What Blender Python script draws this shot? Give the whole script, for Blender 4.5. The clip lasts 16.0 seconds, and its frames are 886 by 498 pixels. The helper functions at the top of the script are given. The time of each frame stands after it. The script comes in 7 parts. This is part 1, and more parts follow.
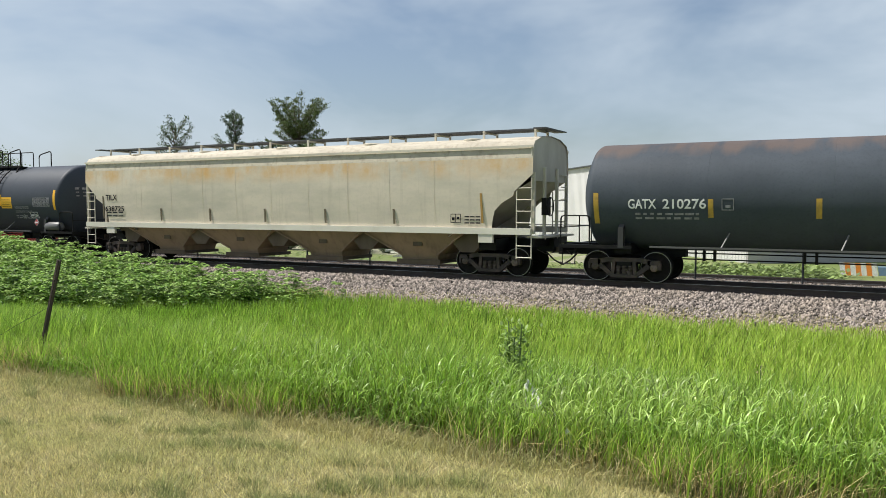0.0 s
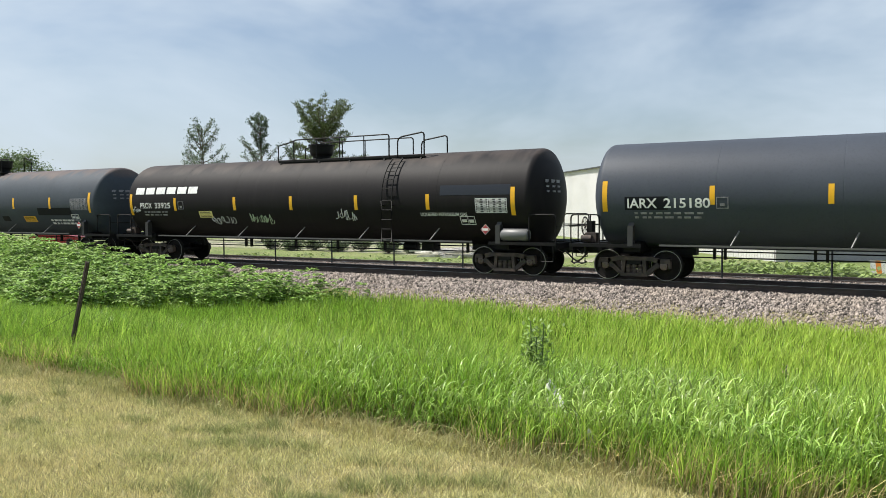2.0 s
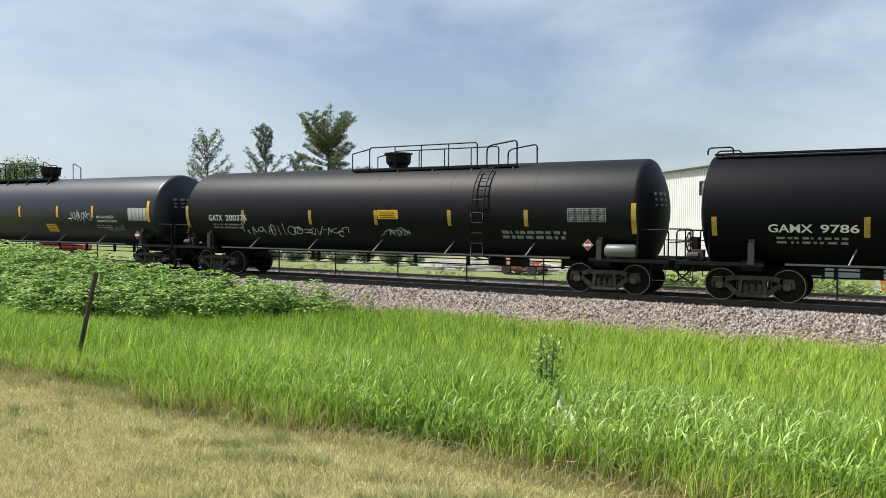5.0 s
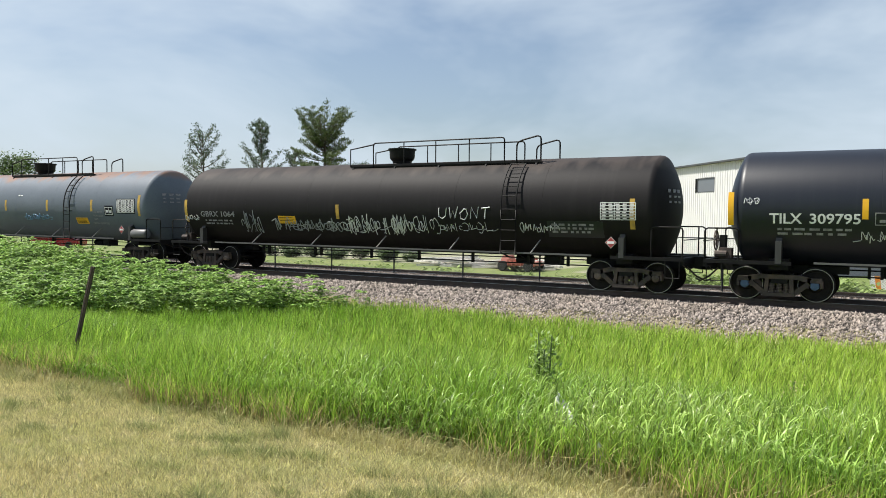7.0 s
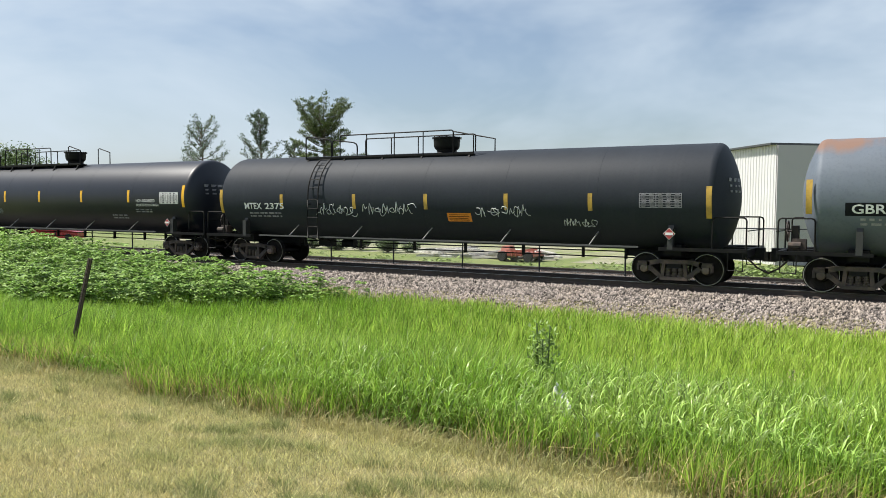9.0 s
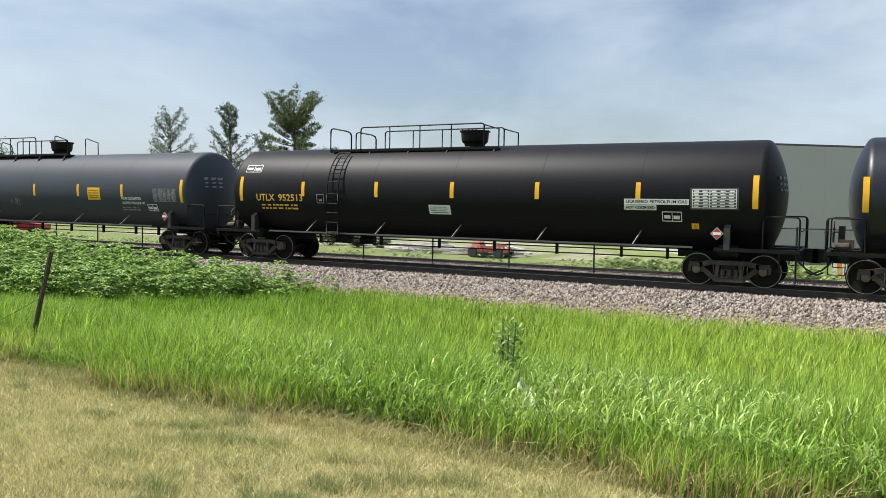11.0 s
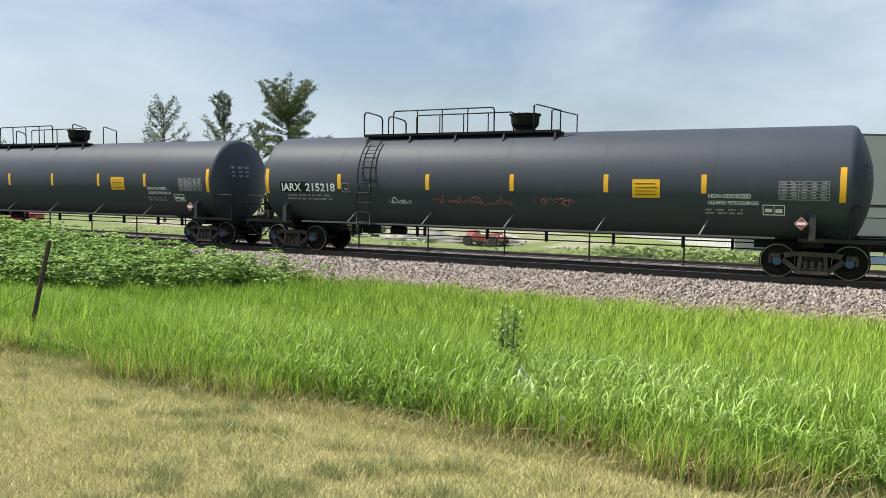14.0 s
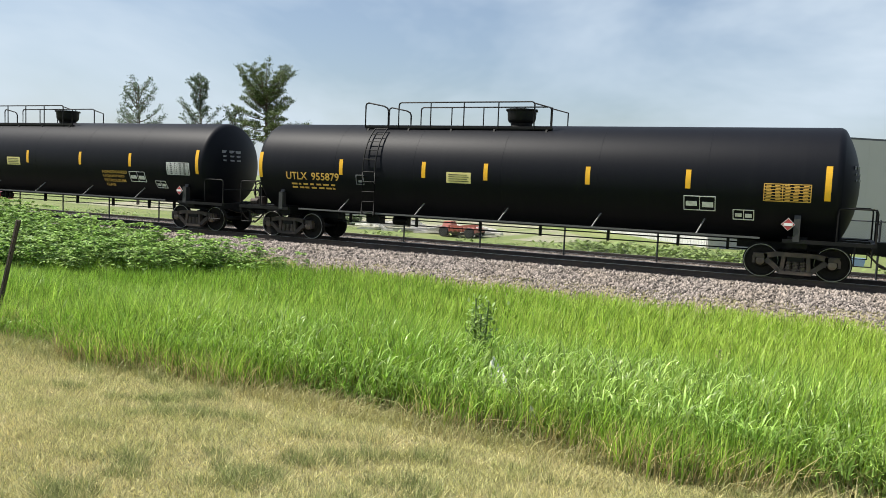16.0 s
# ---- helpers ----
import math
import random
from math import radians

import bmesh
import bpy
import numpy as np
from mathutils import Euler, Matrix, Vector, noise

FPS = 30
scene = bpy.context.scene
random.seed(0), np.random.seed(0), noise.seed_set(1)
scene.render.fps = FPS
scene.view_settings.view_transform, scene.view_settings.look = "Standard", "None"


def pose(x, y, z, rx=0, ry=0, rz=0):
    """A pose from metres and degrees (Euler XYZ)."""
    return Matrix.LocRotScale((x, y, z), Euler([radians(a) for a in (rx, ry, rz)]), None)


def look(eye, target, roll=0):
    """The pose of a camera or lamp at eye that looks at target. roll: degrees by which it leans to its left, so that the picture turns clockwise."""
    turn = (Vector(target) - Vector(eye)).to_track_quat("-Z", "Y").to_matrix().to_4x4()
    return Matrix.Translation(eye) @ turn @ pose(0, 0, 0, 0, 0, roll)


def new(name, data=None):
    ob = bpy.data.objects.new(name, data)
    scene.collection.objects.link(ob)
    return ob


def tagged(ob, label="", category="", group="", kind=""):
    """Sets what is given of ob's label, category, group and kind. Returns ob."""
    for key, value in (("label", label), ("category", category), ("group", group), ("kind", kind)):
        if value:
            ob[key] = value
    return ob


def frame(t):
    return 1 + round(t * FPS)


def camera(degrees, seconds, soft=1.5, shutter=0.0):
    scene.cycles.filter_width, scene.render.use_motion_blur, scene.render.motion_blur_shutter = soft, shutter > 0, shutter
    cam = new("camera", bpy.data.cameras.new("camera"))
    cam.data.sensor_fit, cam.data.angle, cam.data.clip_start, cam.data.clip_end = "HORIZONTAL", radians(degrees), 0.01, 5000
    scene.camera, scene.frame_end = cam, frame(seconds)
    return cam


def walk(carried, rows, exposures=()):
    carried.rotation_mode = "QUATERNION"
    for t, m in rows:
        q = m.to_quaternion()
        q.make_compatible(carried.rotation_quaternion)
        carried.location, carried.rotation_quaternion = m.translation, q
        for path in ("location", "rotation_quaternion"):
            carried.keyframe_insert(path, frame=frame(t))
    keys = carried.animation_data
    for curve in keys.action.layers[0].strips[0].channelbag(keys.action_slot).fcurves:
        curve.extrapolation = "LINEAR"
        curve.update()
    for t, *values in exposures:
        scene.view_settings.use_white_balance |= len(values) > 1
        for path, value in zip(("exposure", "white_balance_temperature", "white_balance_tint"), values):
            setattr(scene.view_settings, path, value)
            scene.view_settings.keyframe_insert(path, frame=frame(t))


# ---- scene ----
cam = camera(58.63, 16.0, soft=0.65)
# x runs along the track, y across it away from the viewer, z = 0 is the top of the rail
PATH = [
    (0.0, pose(0.032, 0.012, 2.215, 86.988, -0.096, 28.862)),
    (0.5, pose(-0.008, -0.010, 2.218, 87.144, 0.213, 29.387)),
    (1.0, pose(-0.031, -0.023, 2.226, 87.129, 0.395, 29.828)),
    (1.5, pose(0.047, 0.009, 2.221, 87.084, 0.438, 30.239)),
    (2.0, pose(0.059, 0.009, 2.217, 86.990, 0.299, 30.618)),
    (2.5, pose(0.010, -0.003, 2.229, 87.035, 0.088, 30.927)),
    (3.0, pose(-0.009, 0.000, 2.232, 87.275, -0.091, 30.954)),
    (3.5, pose(-0.004, -0.009, 2.234, 87.625, -0.235, 30.861)),
    (4.0, pose(-0.001, -0.008, 2.235, 87.871, -0.240, 30.871)),
    (6.5, pose(-0.016, -0.019, 2.231, 87.800, -0.565, 30.600)),
    (7.0, pose(-0.020, -0.020, 2.231, 87.619, -0.585, 30.527)),
    (7.5, pose(-0.020, -0.018, 2.229, 87.397, -0.535, 30.595)),
    (8.0, pose(-0.021, -0.009, 2.227, 87.110, -0.406, 30.661)),
    (10.5, pose(0.005, 0.022, 2.226, 86.723, -0.609, 29.338)),
    (11.0, pose(0.012, 0.025, 2.225, 86.648, -0.909, 28.437)),
    (11.5, pose(0.013, 0.027, 2.221, 86.439, -1.144, 27.614)),
    (12.0, pose(0.008, 0.034, 2.219, 86.159, -1.357, 27.015)),
    (12.5, pose(0.007, 0.018, 2.222, 86.011, -1.273, 26.910)),
    (13.0, pose(0.002, 0.002, 2.224, 85.938, -1.119, 27.179)),
    (13.5, pose(-0.011, 0.004, 2.219, 85.895, -0.895, 27.600)),
    (14.0, pose(-0.016, -0.006, 2.223, 85.823, -0.750, 28.026)),
    (14.5, pose(-0.011, -0.009, 2.218, 85.852, -0.779, 28.224)),
    (15.0, pose(-0.007, -0.007, 2.219, 85.839, -1.007, 28.033)),
    (15.5, pose(-0.011, -0.013, 2.220, 85.694, -1.653, 27.262)),
    (16.0, pose(-0.012, -0.006, 2.222, 85.182, -2.388, 26.386)),
]
walk(cam, PATH, [(0.0, 0.25), (1.0, 0.25), (1.5, 0.37), (2.2, 0.41), (7.0, 0.43), (12.0, 0.46), (16.0, 0.48)])

# ---- sky, sun ----
SUN_AZ, SUN_EL = 249.0, 57.0  # compass degrees from +y, clockwise; height above the horizon
world = bpy.data.worlds.new("world")
scene.world = world
world.use_nodes = True
wn, wl = world.node_tree.nodes, world.node_tree.links
wn.clear()
w_out = wn.new("ShaderNodeOutputWorld")
w_bg = wn.new("ShaderNodeBackground")
w_bg.inputs["Strength"].default_value = 0.090
w_sky = wn.new("ShaderNodeTexSky")
w_sky.sky_type = "NISHITA"
w_sky.sun_disc = False
w_sky.sun_elevation = radians(SUN_EL)
w_sky.sun_rotation = radians(SUN_AZ)
w_sky.air_density, w_sky.dust_density, w_sky.ozone_density = 1.0, 1.6, 1.5
w_tc = wn.new("ShaderNodeTexCoord")
w_map = wn.new("ShaderNodeMapping")
w_map.inputs["Scale"].default_value = (1.0, 1.0, 2.4)
w_map.inputs["Rotation"].default_value = (0.0, radians(-9), radians(20))
w_n1 = wn.new("ShaderNodeTexNoise")
w_n1.inputs["Scale"].default_value = 2.3
w_n1.inputs["Detail"].default_value = 5.0
w_n1.inputs["Roughness"].default_value = 0.56
w_n1.inputs["Distortion"].default_value = 0.3
w_ramp = wn.new("ShaderNodeValToRGB")
w_ramp.color_ramp.elements[0].position = 0.37
w_ramp.color_ramp.elements[0].color = (0.12, 0.12, 0.12, 1)
w_ramp.color_ramp.elements[1].position = 0.66
w_ramp.color_ramp.elements[1].color = (0.95, 0.95, 0.95, 1)
w_mix = wn.new("ShaderNodeMixRGB")
w_mix.inputs["Color2"].default_value = (5.5, 6.4, 7.3, 1)  # thin bright cirrus
wl.new(w_tc.outputs["Generated"], w_map.inputs["Vector"])
wl.new(w_map.outputs["Vector"], w_n1.inputs["Vector"])
wl.new(w_n1.outputs["Fac"], w_ramp.inputs["Fac"])
wl.new(w_ramp.outputs["Color"], w_mix.inputs["Fac"])
wl.new(w_sky.outputs["Color"], w_mix.inputs["Color1"])
wl.new(w_mix.outputs["Color"], w_bg.inputs["Color"])
wl.new(w_bg.outputs["Background"], w_out.inputs["Surface"])

sun = new("sun", bpy.data.lights.new("sun", "SUN"))
sun.data.energy = 5.0
sun.data.angle = radians(0.6)
sun.data.color = (1.0, 0.955, 0.88)
_az, _el = radians(SUN_AZ), radians(SUN_EL)
SUN_FROM = Vector((math.sin(_az) * math.cos(_el), math.cos(_az) * math.cos(_el), math.sin(_el)))
sun.matrix_world = look(SUN_FROM * 100, (0, 0, 0))

# ---- materials ----
def material(name, color, rough=0.6, metal=0.0, spots=(), bump=0.0, bump_scale=40.0, island=0.0, objvar=0.0, spec=0.5, through_light=0.0):
    """A procedural surface. spots: (scale xyz, low, high, colour, strength) stain layers in object space;
    island / objvar: brightness spread per loose piece / per object; through_light: leaf translucency."""
    m = bpy.data.materials.new(name)
    m.use_nodes = True
    n, l = m.node_tree.nodes, m.node_tree.links
    b = n["Principled BSDF"]
    b.inputs["Roughness"].default_value = rough
    b.inputs["Metallic"].default_value = metal
    b.inputs["Specular IOR Level"].default_value = spec
    tc = n.new("ShaderNodeTexCoord")
    rgb = n.new("ShaderNodeRGB")
    rgb.outputs[0].default_value = (*color, 1)
    out = rgb.outputs[0]
    for scale, lo, hi, col, strength in spots:
        mp = n.new("ShaderNodeMapping")
        mp.inputs["Scale"].default_value = scale
        nz = n.new("ShaderNodeTexNoise")
        nz.inputs["Scale"].default_value = 1.0
        nz.inputs["Detail"].default_value = 6.0
        nz.inputs["Roughness"].default_value = 0.6
        rp = n.new("ShaderNodeMapRange")
        rp.inputs["From Min"].default_value, rp.inputs["From Max"].default_value = lo, hi
        rp.inputs["To Max"].default_value = strength
        mx = n.new("ShaderNodeMixRGB")
        mx.inputs["Color2"].default_value = (*col, 1)
        l.new(tc.outputs["Object"], mp.inputs["Vector"])
        l.new(mp.outputs["Vector"], nz.inputs["Vector"])
        l.new(nz.outputs["Fac"], rp.inputs["Value"])
        l.new(rp.outputs["Result"], mx.inputs["Fac"])
        l.new(out, mx.inputs["Color1"])
        out = mx.outputs["Color"]
    if island or objvar:
        src = n.new("ShaderNodeNewGeometry").outputs["Random Per Island"] if island else n.new("ShaderNodeObjectInfo").outputs["Random"]
        amount = island or objvar
        rp = n.new("ShaderNodeMapRange")
        rp.inputs["To Min"].default_value, rp.inputs["To Max"].default_value = 1 - amount, 1 + amount
        hs = n.new("ShaderNodeHueSaturation")
        l.new(src, rp.inputs["Value"])
        l.new(rp.outputs["Result"], hs.inputs["Value"])
        l.new(out, hs.inputs["Color"])
        out = hs.outputs["Color"]
    l.new(out, b.inputs["Base Color"])
    if bump:
        nz = n.new("ShaderNodeTexNoise")
        nz.inputs["Scale"].default_value = bump_scale
        nz.inputs["Detail"].default_value = 4.0
        bp = n.new("ShaderNodeBump")
        bp.inputs["Strength"].default_value = bump
        bp.inputs["Distance"].default_value = 0.02
        l.new(tc.outputs["Object"], nz.inputs["Vector"])
        l.new(nz.outputs["Fac"], bp.inputs["Height"])
        l.new(bp.outputs["Normal"], b.inputs["Normal"])
    if through_light:
        tr = n.new("ShaderNodeBsdfTranslucent")
        ms = n.new("ShaderNodeMixShader")
        ms.inputs["Fac"].default_value = through_light
        l.new(out, tr.inputs["Color"])
        l.new(b.outputs["BSDF"], ms.inputs[1])
        l.new(tr.outputs["BSDF"], ms.inputs[2])
        l.new(ms.outputs["Shader"], n["Material Output"].inputs["Surface"])
    return m


RUST = (0.22, 0.125, 0.082)
DUST = (0.17, 0.165, 0.16)


def tank_paint(name, color, rough, rust=0.0, dust=0.3, streak=0.25, spec=0.5, bare=0.28, crown_color=RUST):
    """Painted tank steel: fine grain, run-down streaks, dust, and a crown layer: rust, or dust with a painted sheen."""
    m = material(name, color, rough, spots=(
        ((0.5, 0.5, 0.9), 0.45, 0.75, tuple(c * 1.5 + 0.002 for c in color), dust),
        ((5.0, 0.4, 0.25), 0.52, 0.8, DUST, streak * 0.3),
        ((14.0, 14.0, 14.0), 0.5, 0.75, tuple(c * 0.55 for c in color), 0.35)), bump=0.05, bump_scale=6.0, spec=spec)
    if rust:
        n, l = m.node_tree.nodes, m.node_tree.links
        b = n["Principled BSDF"]
        old = b.inputs["Base Color"].links[0].from_socket
        tc = n.new("ShaderNodeTexCoord")
        sp = n.new("ShaderNodeSeparateXYZ")
        nz = n.new("ShaderNodeTexNoise")
        nz.inputs["Scale"].default_value = 0.9
        nz.inputs["Detail"].default_value = 7.0
        mp = n.new("ShaderNodeMapping")
        mp.inputs["Scale"].default_value = (2.2, 0.6, 0.6)
        mp.inputs["Rotation"].default_value = (0.0, 0.5, 0.0)
        ht = n.new("ShaderNodeMapRange")
        ht.inputs["From Min"].default_value, ht.inputs["From Max"].default_value = 3.25, 4.0
        ad = n.new("ShaderNodeMath")
        ad.operation = "MULTIPLY"
        rp = n.new("ShaderNodeMapRange")
        rp.inputs["From Min"].default_value, rp.inputs["From Max"].default_value = bare, bare + 0.2
        rp.inputs["To Max"].default_value = rust
        mx = n.new("ShaderNodeMixRGB")
        mx.inputs["Color2"].default_value = (*crown_color, 1)
        l.new(tc.outputs["Object"], sp.inputs[0])
        l.new(tc.outputs["Object"], mp.inputs["Vector"])
        l.new(mp.outputs["Vector"], nz.inputs["Vector"])
        l.new(sp.outputs["Z"], ht.inputs["Value"])
        l.new(ht.outputs["Result"], ad.inputs[0])
        l.new(nz.outputs["Fac"], ad.inputs[1])
        l.new(ad.outputs[0], rp.inputs["Value"])
        l.new(rp.outputs["Result"], mx.inputs["Fac"])
        l.new(old, mx.inputs["Color1"])
        l.new(mx.outputs["Color"], b.inputs["Base Color"])
    return m


M = {
    "rail": material("rail_steel", (0.055, 0.043, 0.038), 0.65, 0.1, (((3, 3, 3), 0.4, 0.7, (0.10, 0.07, 0.055), 0.7),)),
    "rail_head": material("rail_head_steel", (0.30, 0.30, 0.31), 0.3, 1.0),
    "tie": material("tie_wood", (0.035, 0.029, 0.024), 0.9, 0, (((2, 14, 14), 0.4, 0.7, (0.06, 0.052, 0.045), 0.8),), 0.4, 30, objvar=0.25),
    "ballast": material("ballast_stone", (0.17, 0.15, 0.135), 0.9, 0, (((30, 30, 30), 0.45, 0.6, (0.045, 0.041, 0.038), 0.9), ((0.7, 0.7, 0.7), 0.4, 0.7, (0.14, 0.12, 0.10), 0.5)), 0.9, 25),
    "stone": material("crushed_stone", (0.255, 0.218, 0.193), 0.85, 0, (((0.6, 0.6, 0.6), 0.45, 0.7, (0.23, 0.19, 0.15), 0.6),), 0.3, 60, island=0.7),
    "ground": None,
    "chain": material("galvanised_wire", (0.25, 0.26, 0.26), 0.5, 0.7),
    "fence": material("dark_fence_post", (0.035, 0.04, 0.045), 0.6, 0.3),
    "steel_black": material("black_underframe_steel", (0.006, 0.006, 0.0064), 0.6, 0.0, (((1.5, 1.5, 1.5), 0.5, 0.75, (0.022, 0.018, 0.015), 0.5),), 0.15, 25, spec=0.2),
    "truck": material("cast_steel_grime", (0.037, 0.029, 0.026), 0.7, 0.0, (((3, 3, 3), 0.45, 0.7, (0.13, 0.09, 0.068), 0.7), ((0.9, 0.9, 4.0), 0.5, 0.75, (0.02, 0.018, 0.017), 0.8)), 0.35, 20, objvar=0.25),
    "wheel": material("wheel_steel", (0.011, 0.0095, 0.009), 0.7, 0.0, (((4, 4, 4), 0.5, 0.75, (0.035, 0.025, 0.020), 0.6),), 0.2, 20, spec=0.2),
    "tread": material("worn_wheel_rim", (0.34, 0.33, 0.32), 0.4, 0.6),
    "spring": material("worn_spring_steel", (0.10, 0.08, 0.068), 0.6, 0.1, (((6, 6, 6), 0.45, 0.7, (0.05, 0.038, 0.03), 0.7),)),
    "cap_blue": material("blue_bearing_cap", (0.05, 0.10, 0.19), 0.5),
    "cap": material("greasy_bearing_cap", (0.13, 0.10, 0.085), 0.5, 0.3, objvar=0.4),
    "yellow": material("yellow_reflective_tape", (0.80, 0.42, 0.015), 0.4, 0, (((6, 6, 6), 0.5, 0.8, (0.45, 0.28, 0.05), 0.5),)),
    "yellow_dirty": material("faded_yellow_tape", (0.52, 0.32, 0.05), 0.55, 0, (((5, 5, 5), 0.45, 0.7, (0.2, 0.14, 0.05), 0.7),)),
    "white": material("white_stencil_paint", (0.75, 0.75, 0.74), 0.5, 0, (((7, 7, 7), 0.5, 0.75, (0.35, 0.35, 0.35), 0.6),)),
    "grey_text": material("worn_grey_stencil", (0.30, 0.295, 0.32), 0.6, 0, (((9, 9, 9), 0.4, 0.65, (0.1, 0.1, 0.1), 0.7),)),
    "gold": material("gold_stencil_paint", (0.72, 0.42, 0.09), 0.5),
    "panel": material("bare_repaint_patch", (0.0065, 0.008, 0.012), 0.6, 0, (((1.5, 1.5, 1.5), 0.4, 0.7, (0.012, 0.013, 0.016), 0.5),), spec=0.15),
    "red": material("red_placard", (0.38, 0.045, 0.05), 0.5, 0, (((8, 8, 8), 0.45, 0.7, (0.25, 0.06, 0.06), 0.6),)),
    "placard_white": material("grimy_placard_white", (0.45, 0.44, 0.42), 0.55),
    "graffiti_white": material("white_spray_paint", (0.62, 0.64, 0.64), 0.6, 0, (((4, 4, 4), 0.45, 0.7, (0.35, 0.37, 0.38), 0.6),)),
    "graffiti_grey": material("grey_spray_paint", (0.26, 0.28, 0.30), 0.6),
    "graffiti_green": material("pale_green_spray_paint", (0.45, 0.55, 0.40), 0.6),
    "graffiti_blue": material("blue_spray_paint", (0.13, 0.26, 0.40), 0.6),
    "graffiti_red": material("brick_red_spray_paint", (0.35, 0.12, 0.09), 0.6),
    "hopper": material("cream_hopper_paint", (0.62, 0.575, 0.475), 0.5, 0, (((0.35, 0.35, 1.2), 0.42, 0.68, (0.44, 0.40, 0.32), 0.8), ((3.5, 0.5, 0.3), 0.55, 0.8, (0.36, 0.31, 0.24), 0.5), ((9, 9, 9), 0.5, 0.8, (0.40, 0.36, 0.29), 0.3)), 0.05, 5),
    "hopper_dirty": material("brown_stained_bay_paint", (0.10, 0.075, 0.052), 0.8, 0, (((1.0, 1, 0.6), 0.4, 0.65, (0.17, 0.13, 0.09), 0.8), ((4, 4, 1), 0.5, 0.75, (0.09, 0.06, 0.04), 0.7))),
    "wood": material("weathered_post", (0.045, 0.035, 0.028), 0.9, 0, (((20, 20, 3), 0.4, 0.7, (0.09, 0.07, 0.055), 0.7),), 0.5, 40),
    "bark": material("tree_bark", (0.11, 0.085, 0.065), 0.9, 0, (((8, 8, 2), 0.4, 0.7, (0.05, 0.04, 0.03), 0.7),), 0.5, 20),
    "needles": material("pine_needles", (0.088, 0.125, 0.038), 0.6, island=0.5, through_light=0.15),
    "leaf_tree": material("tree_leaves", (0.085, 0.125, 0.070), 0.55, island=0.4, through_light=0.3),
    "leaf_far": material("far_tree_leaves", (0.09, 0.14, 0.045), 0.6, island=0.35, through_light=0.3),
    "weed_leaf": material("broad_weed_leaves", (0.20, 0.34, 0.063), 0.5, 0, (((1.6, 1.6, 1.6), 0.42, 0.6, (0.34, 0.46, 0.145), 0.8), ((0.5, 0.5, 0.5), 0.45, 0.65, (0.13, 0.24, 0.045), 0.6)), island=0.55, through_light=0.28),
    "blade": material("tall_grass_blades", (0.235, 0.395, 0.045), 0.45, 0, (((0.45, 0.3, 0.1), 0.42, 0.62, (0.32, 0.47, 0.07), 0.8), ((9.0, 9.0, 2.0), 0.45, 0.62, (0.13, 0.24, 0.04), 0.5)), island=0.6, through_light=0.42),
    "blade_light": material("ripening_grass_blades", (0.40, 0.535, 0.09), 0.45, 0, (((0.45, 0.3, 0.1), 0.42, 0.62, (0.47, 0.60, 0.12), 0.8),), island=0.5, through_light=0.45),
    "blade_dry": material("straw_grass", (0.46, 0.41, 0.19), 0.7, 0, (((0.9, 0.9, 0.9), 0.4, 0.65, (0.25, 0.28, 0.09), 0.75),), island=0.35, through_light=0.25),
    "bld_white": material("white_ribbed_steel_siding", (0.66, 0.655, 0.65), 0.5, 0, (((0.3, 0.3, 0.8), 0.4, 0.7, (0.58, 0.57, 0.55), 0.5),)),
    "bld_grey": material("grey_painted_block_wall", (0.455, 0.435, 0.44), 0.8, 0, (((0.3, 0.3, 0.3), 0.4, 0.7, (0.40, 0.39, 0.385), 0.6),), 0.1, 8),
    "roof_dark": material("dark_roof_edge", (0.06, 0.065, 0.07), 0.6),
    "glass": material("dim_window_glass", (0.12, 0.13, 0.14), 0.1, 0.0, spec=0.8),
    "lumber": material("weathered_lumber", (0.62, 0.60, 0.56), 0.8, 0, (((3, 3, 3), 0.4, 0.7, (0.3, 0.27, 0.23), 0.7),), objvar=0.3),
    "orange": material("orange_machine_paint", (0.40, 0.12, 0.09), 0.5, 0, (((2, 2, 2), 0.45, 0.7, (0.3, 0.1, 0.06), 0.6),)),
    "orange_tape": material("orange_barricade_stripe", (0.75, 0.24, 0.03), 0.45),
    "blue_thing": material("blue_painted_steel", (0.12, 0.20, 0.32), 0.5, 0, (((3, 3, 3), 0.45, 0.7, (0.2, 0.28, 0.36), 0.6),)),
    "rubber": material("black_rubber", (0.02, 0.02, 0.02), 0.8),
    "rock": material("pale_rock", (0.7, 0.7, 0.67), 0.85, 0, (((20, 20, 20), 0.4, 0.65, (0.3, 0.3, 0.28), 0.7),), 0.4, 40),
    "car_red": material("red_car_paint", (0.35, 0.02, 0.03), 0.25),
}


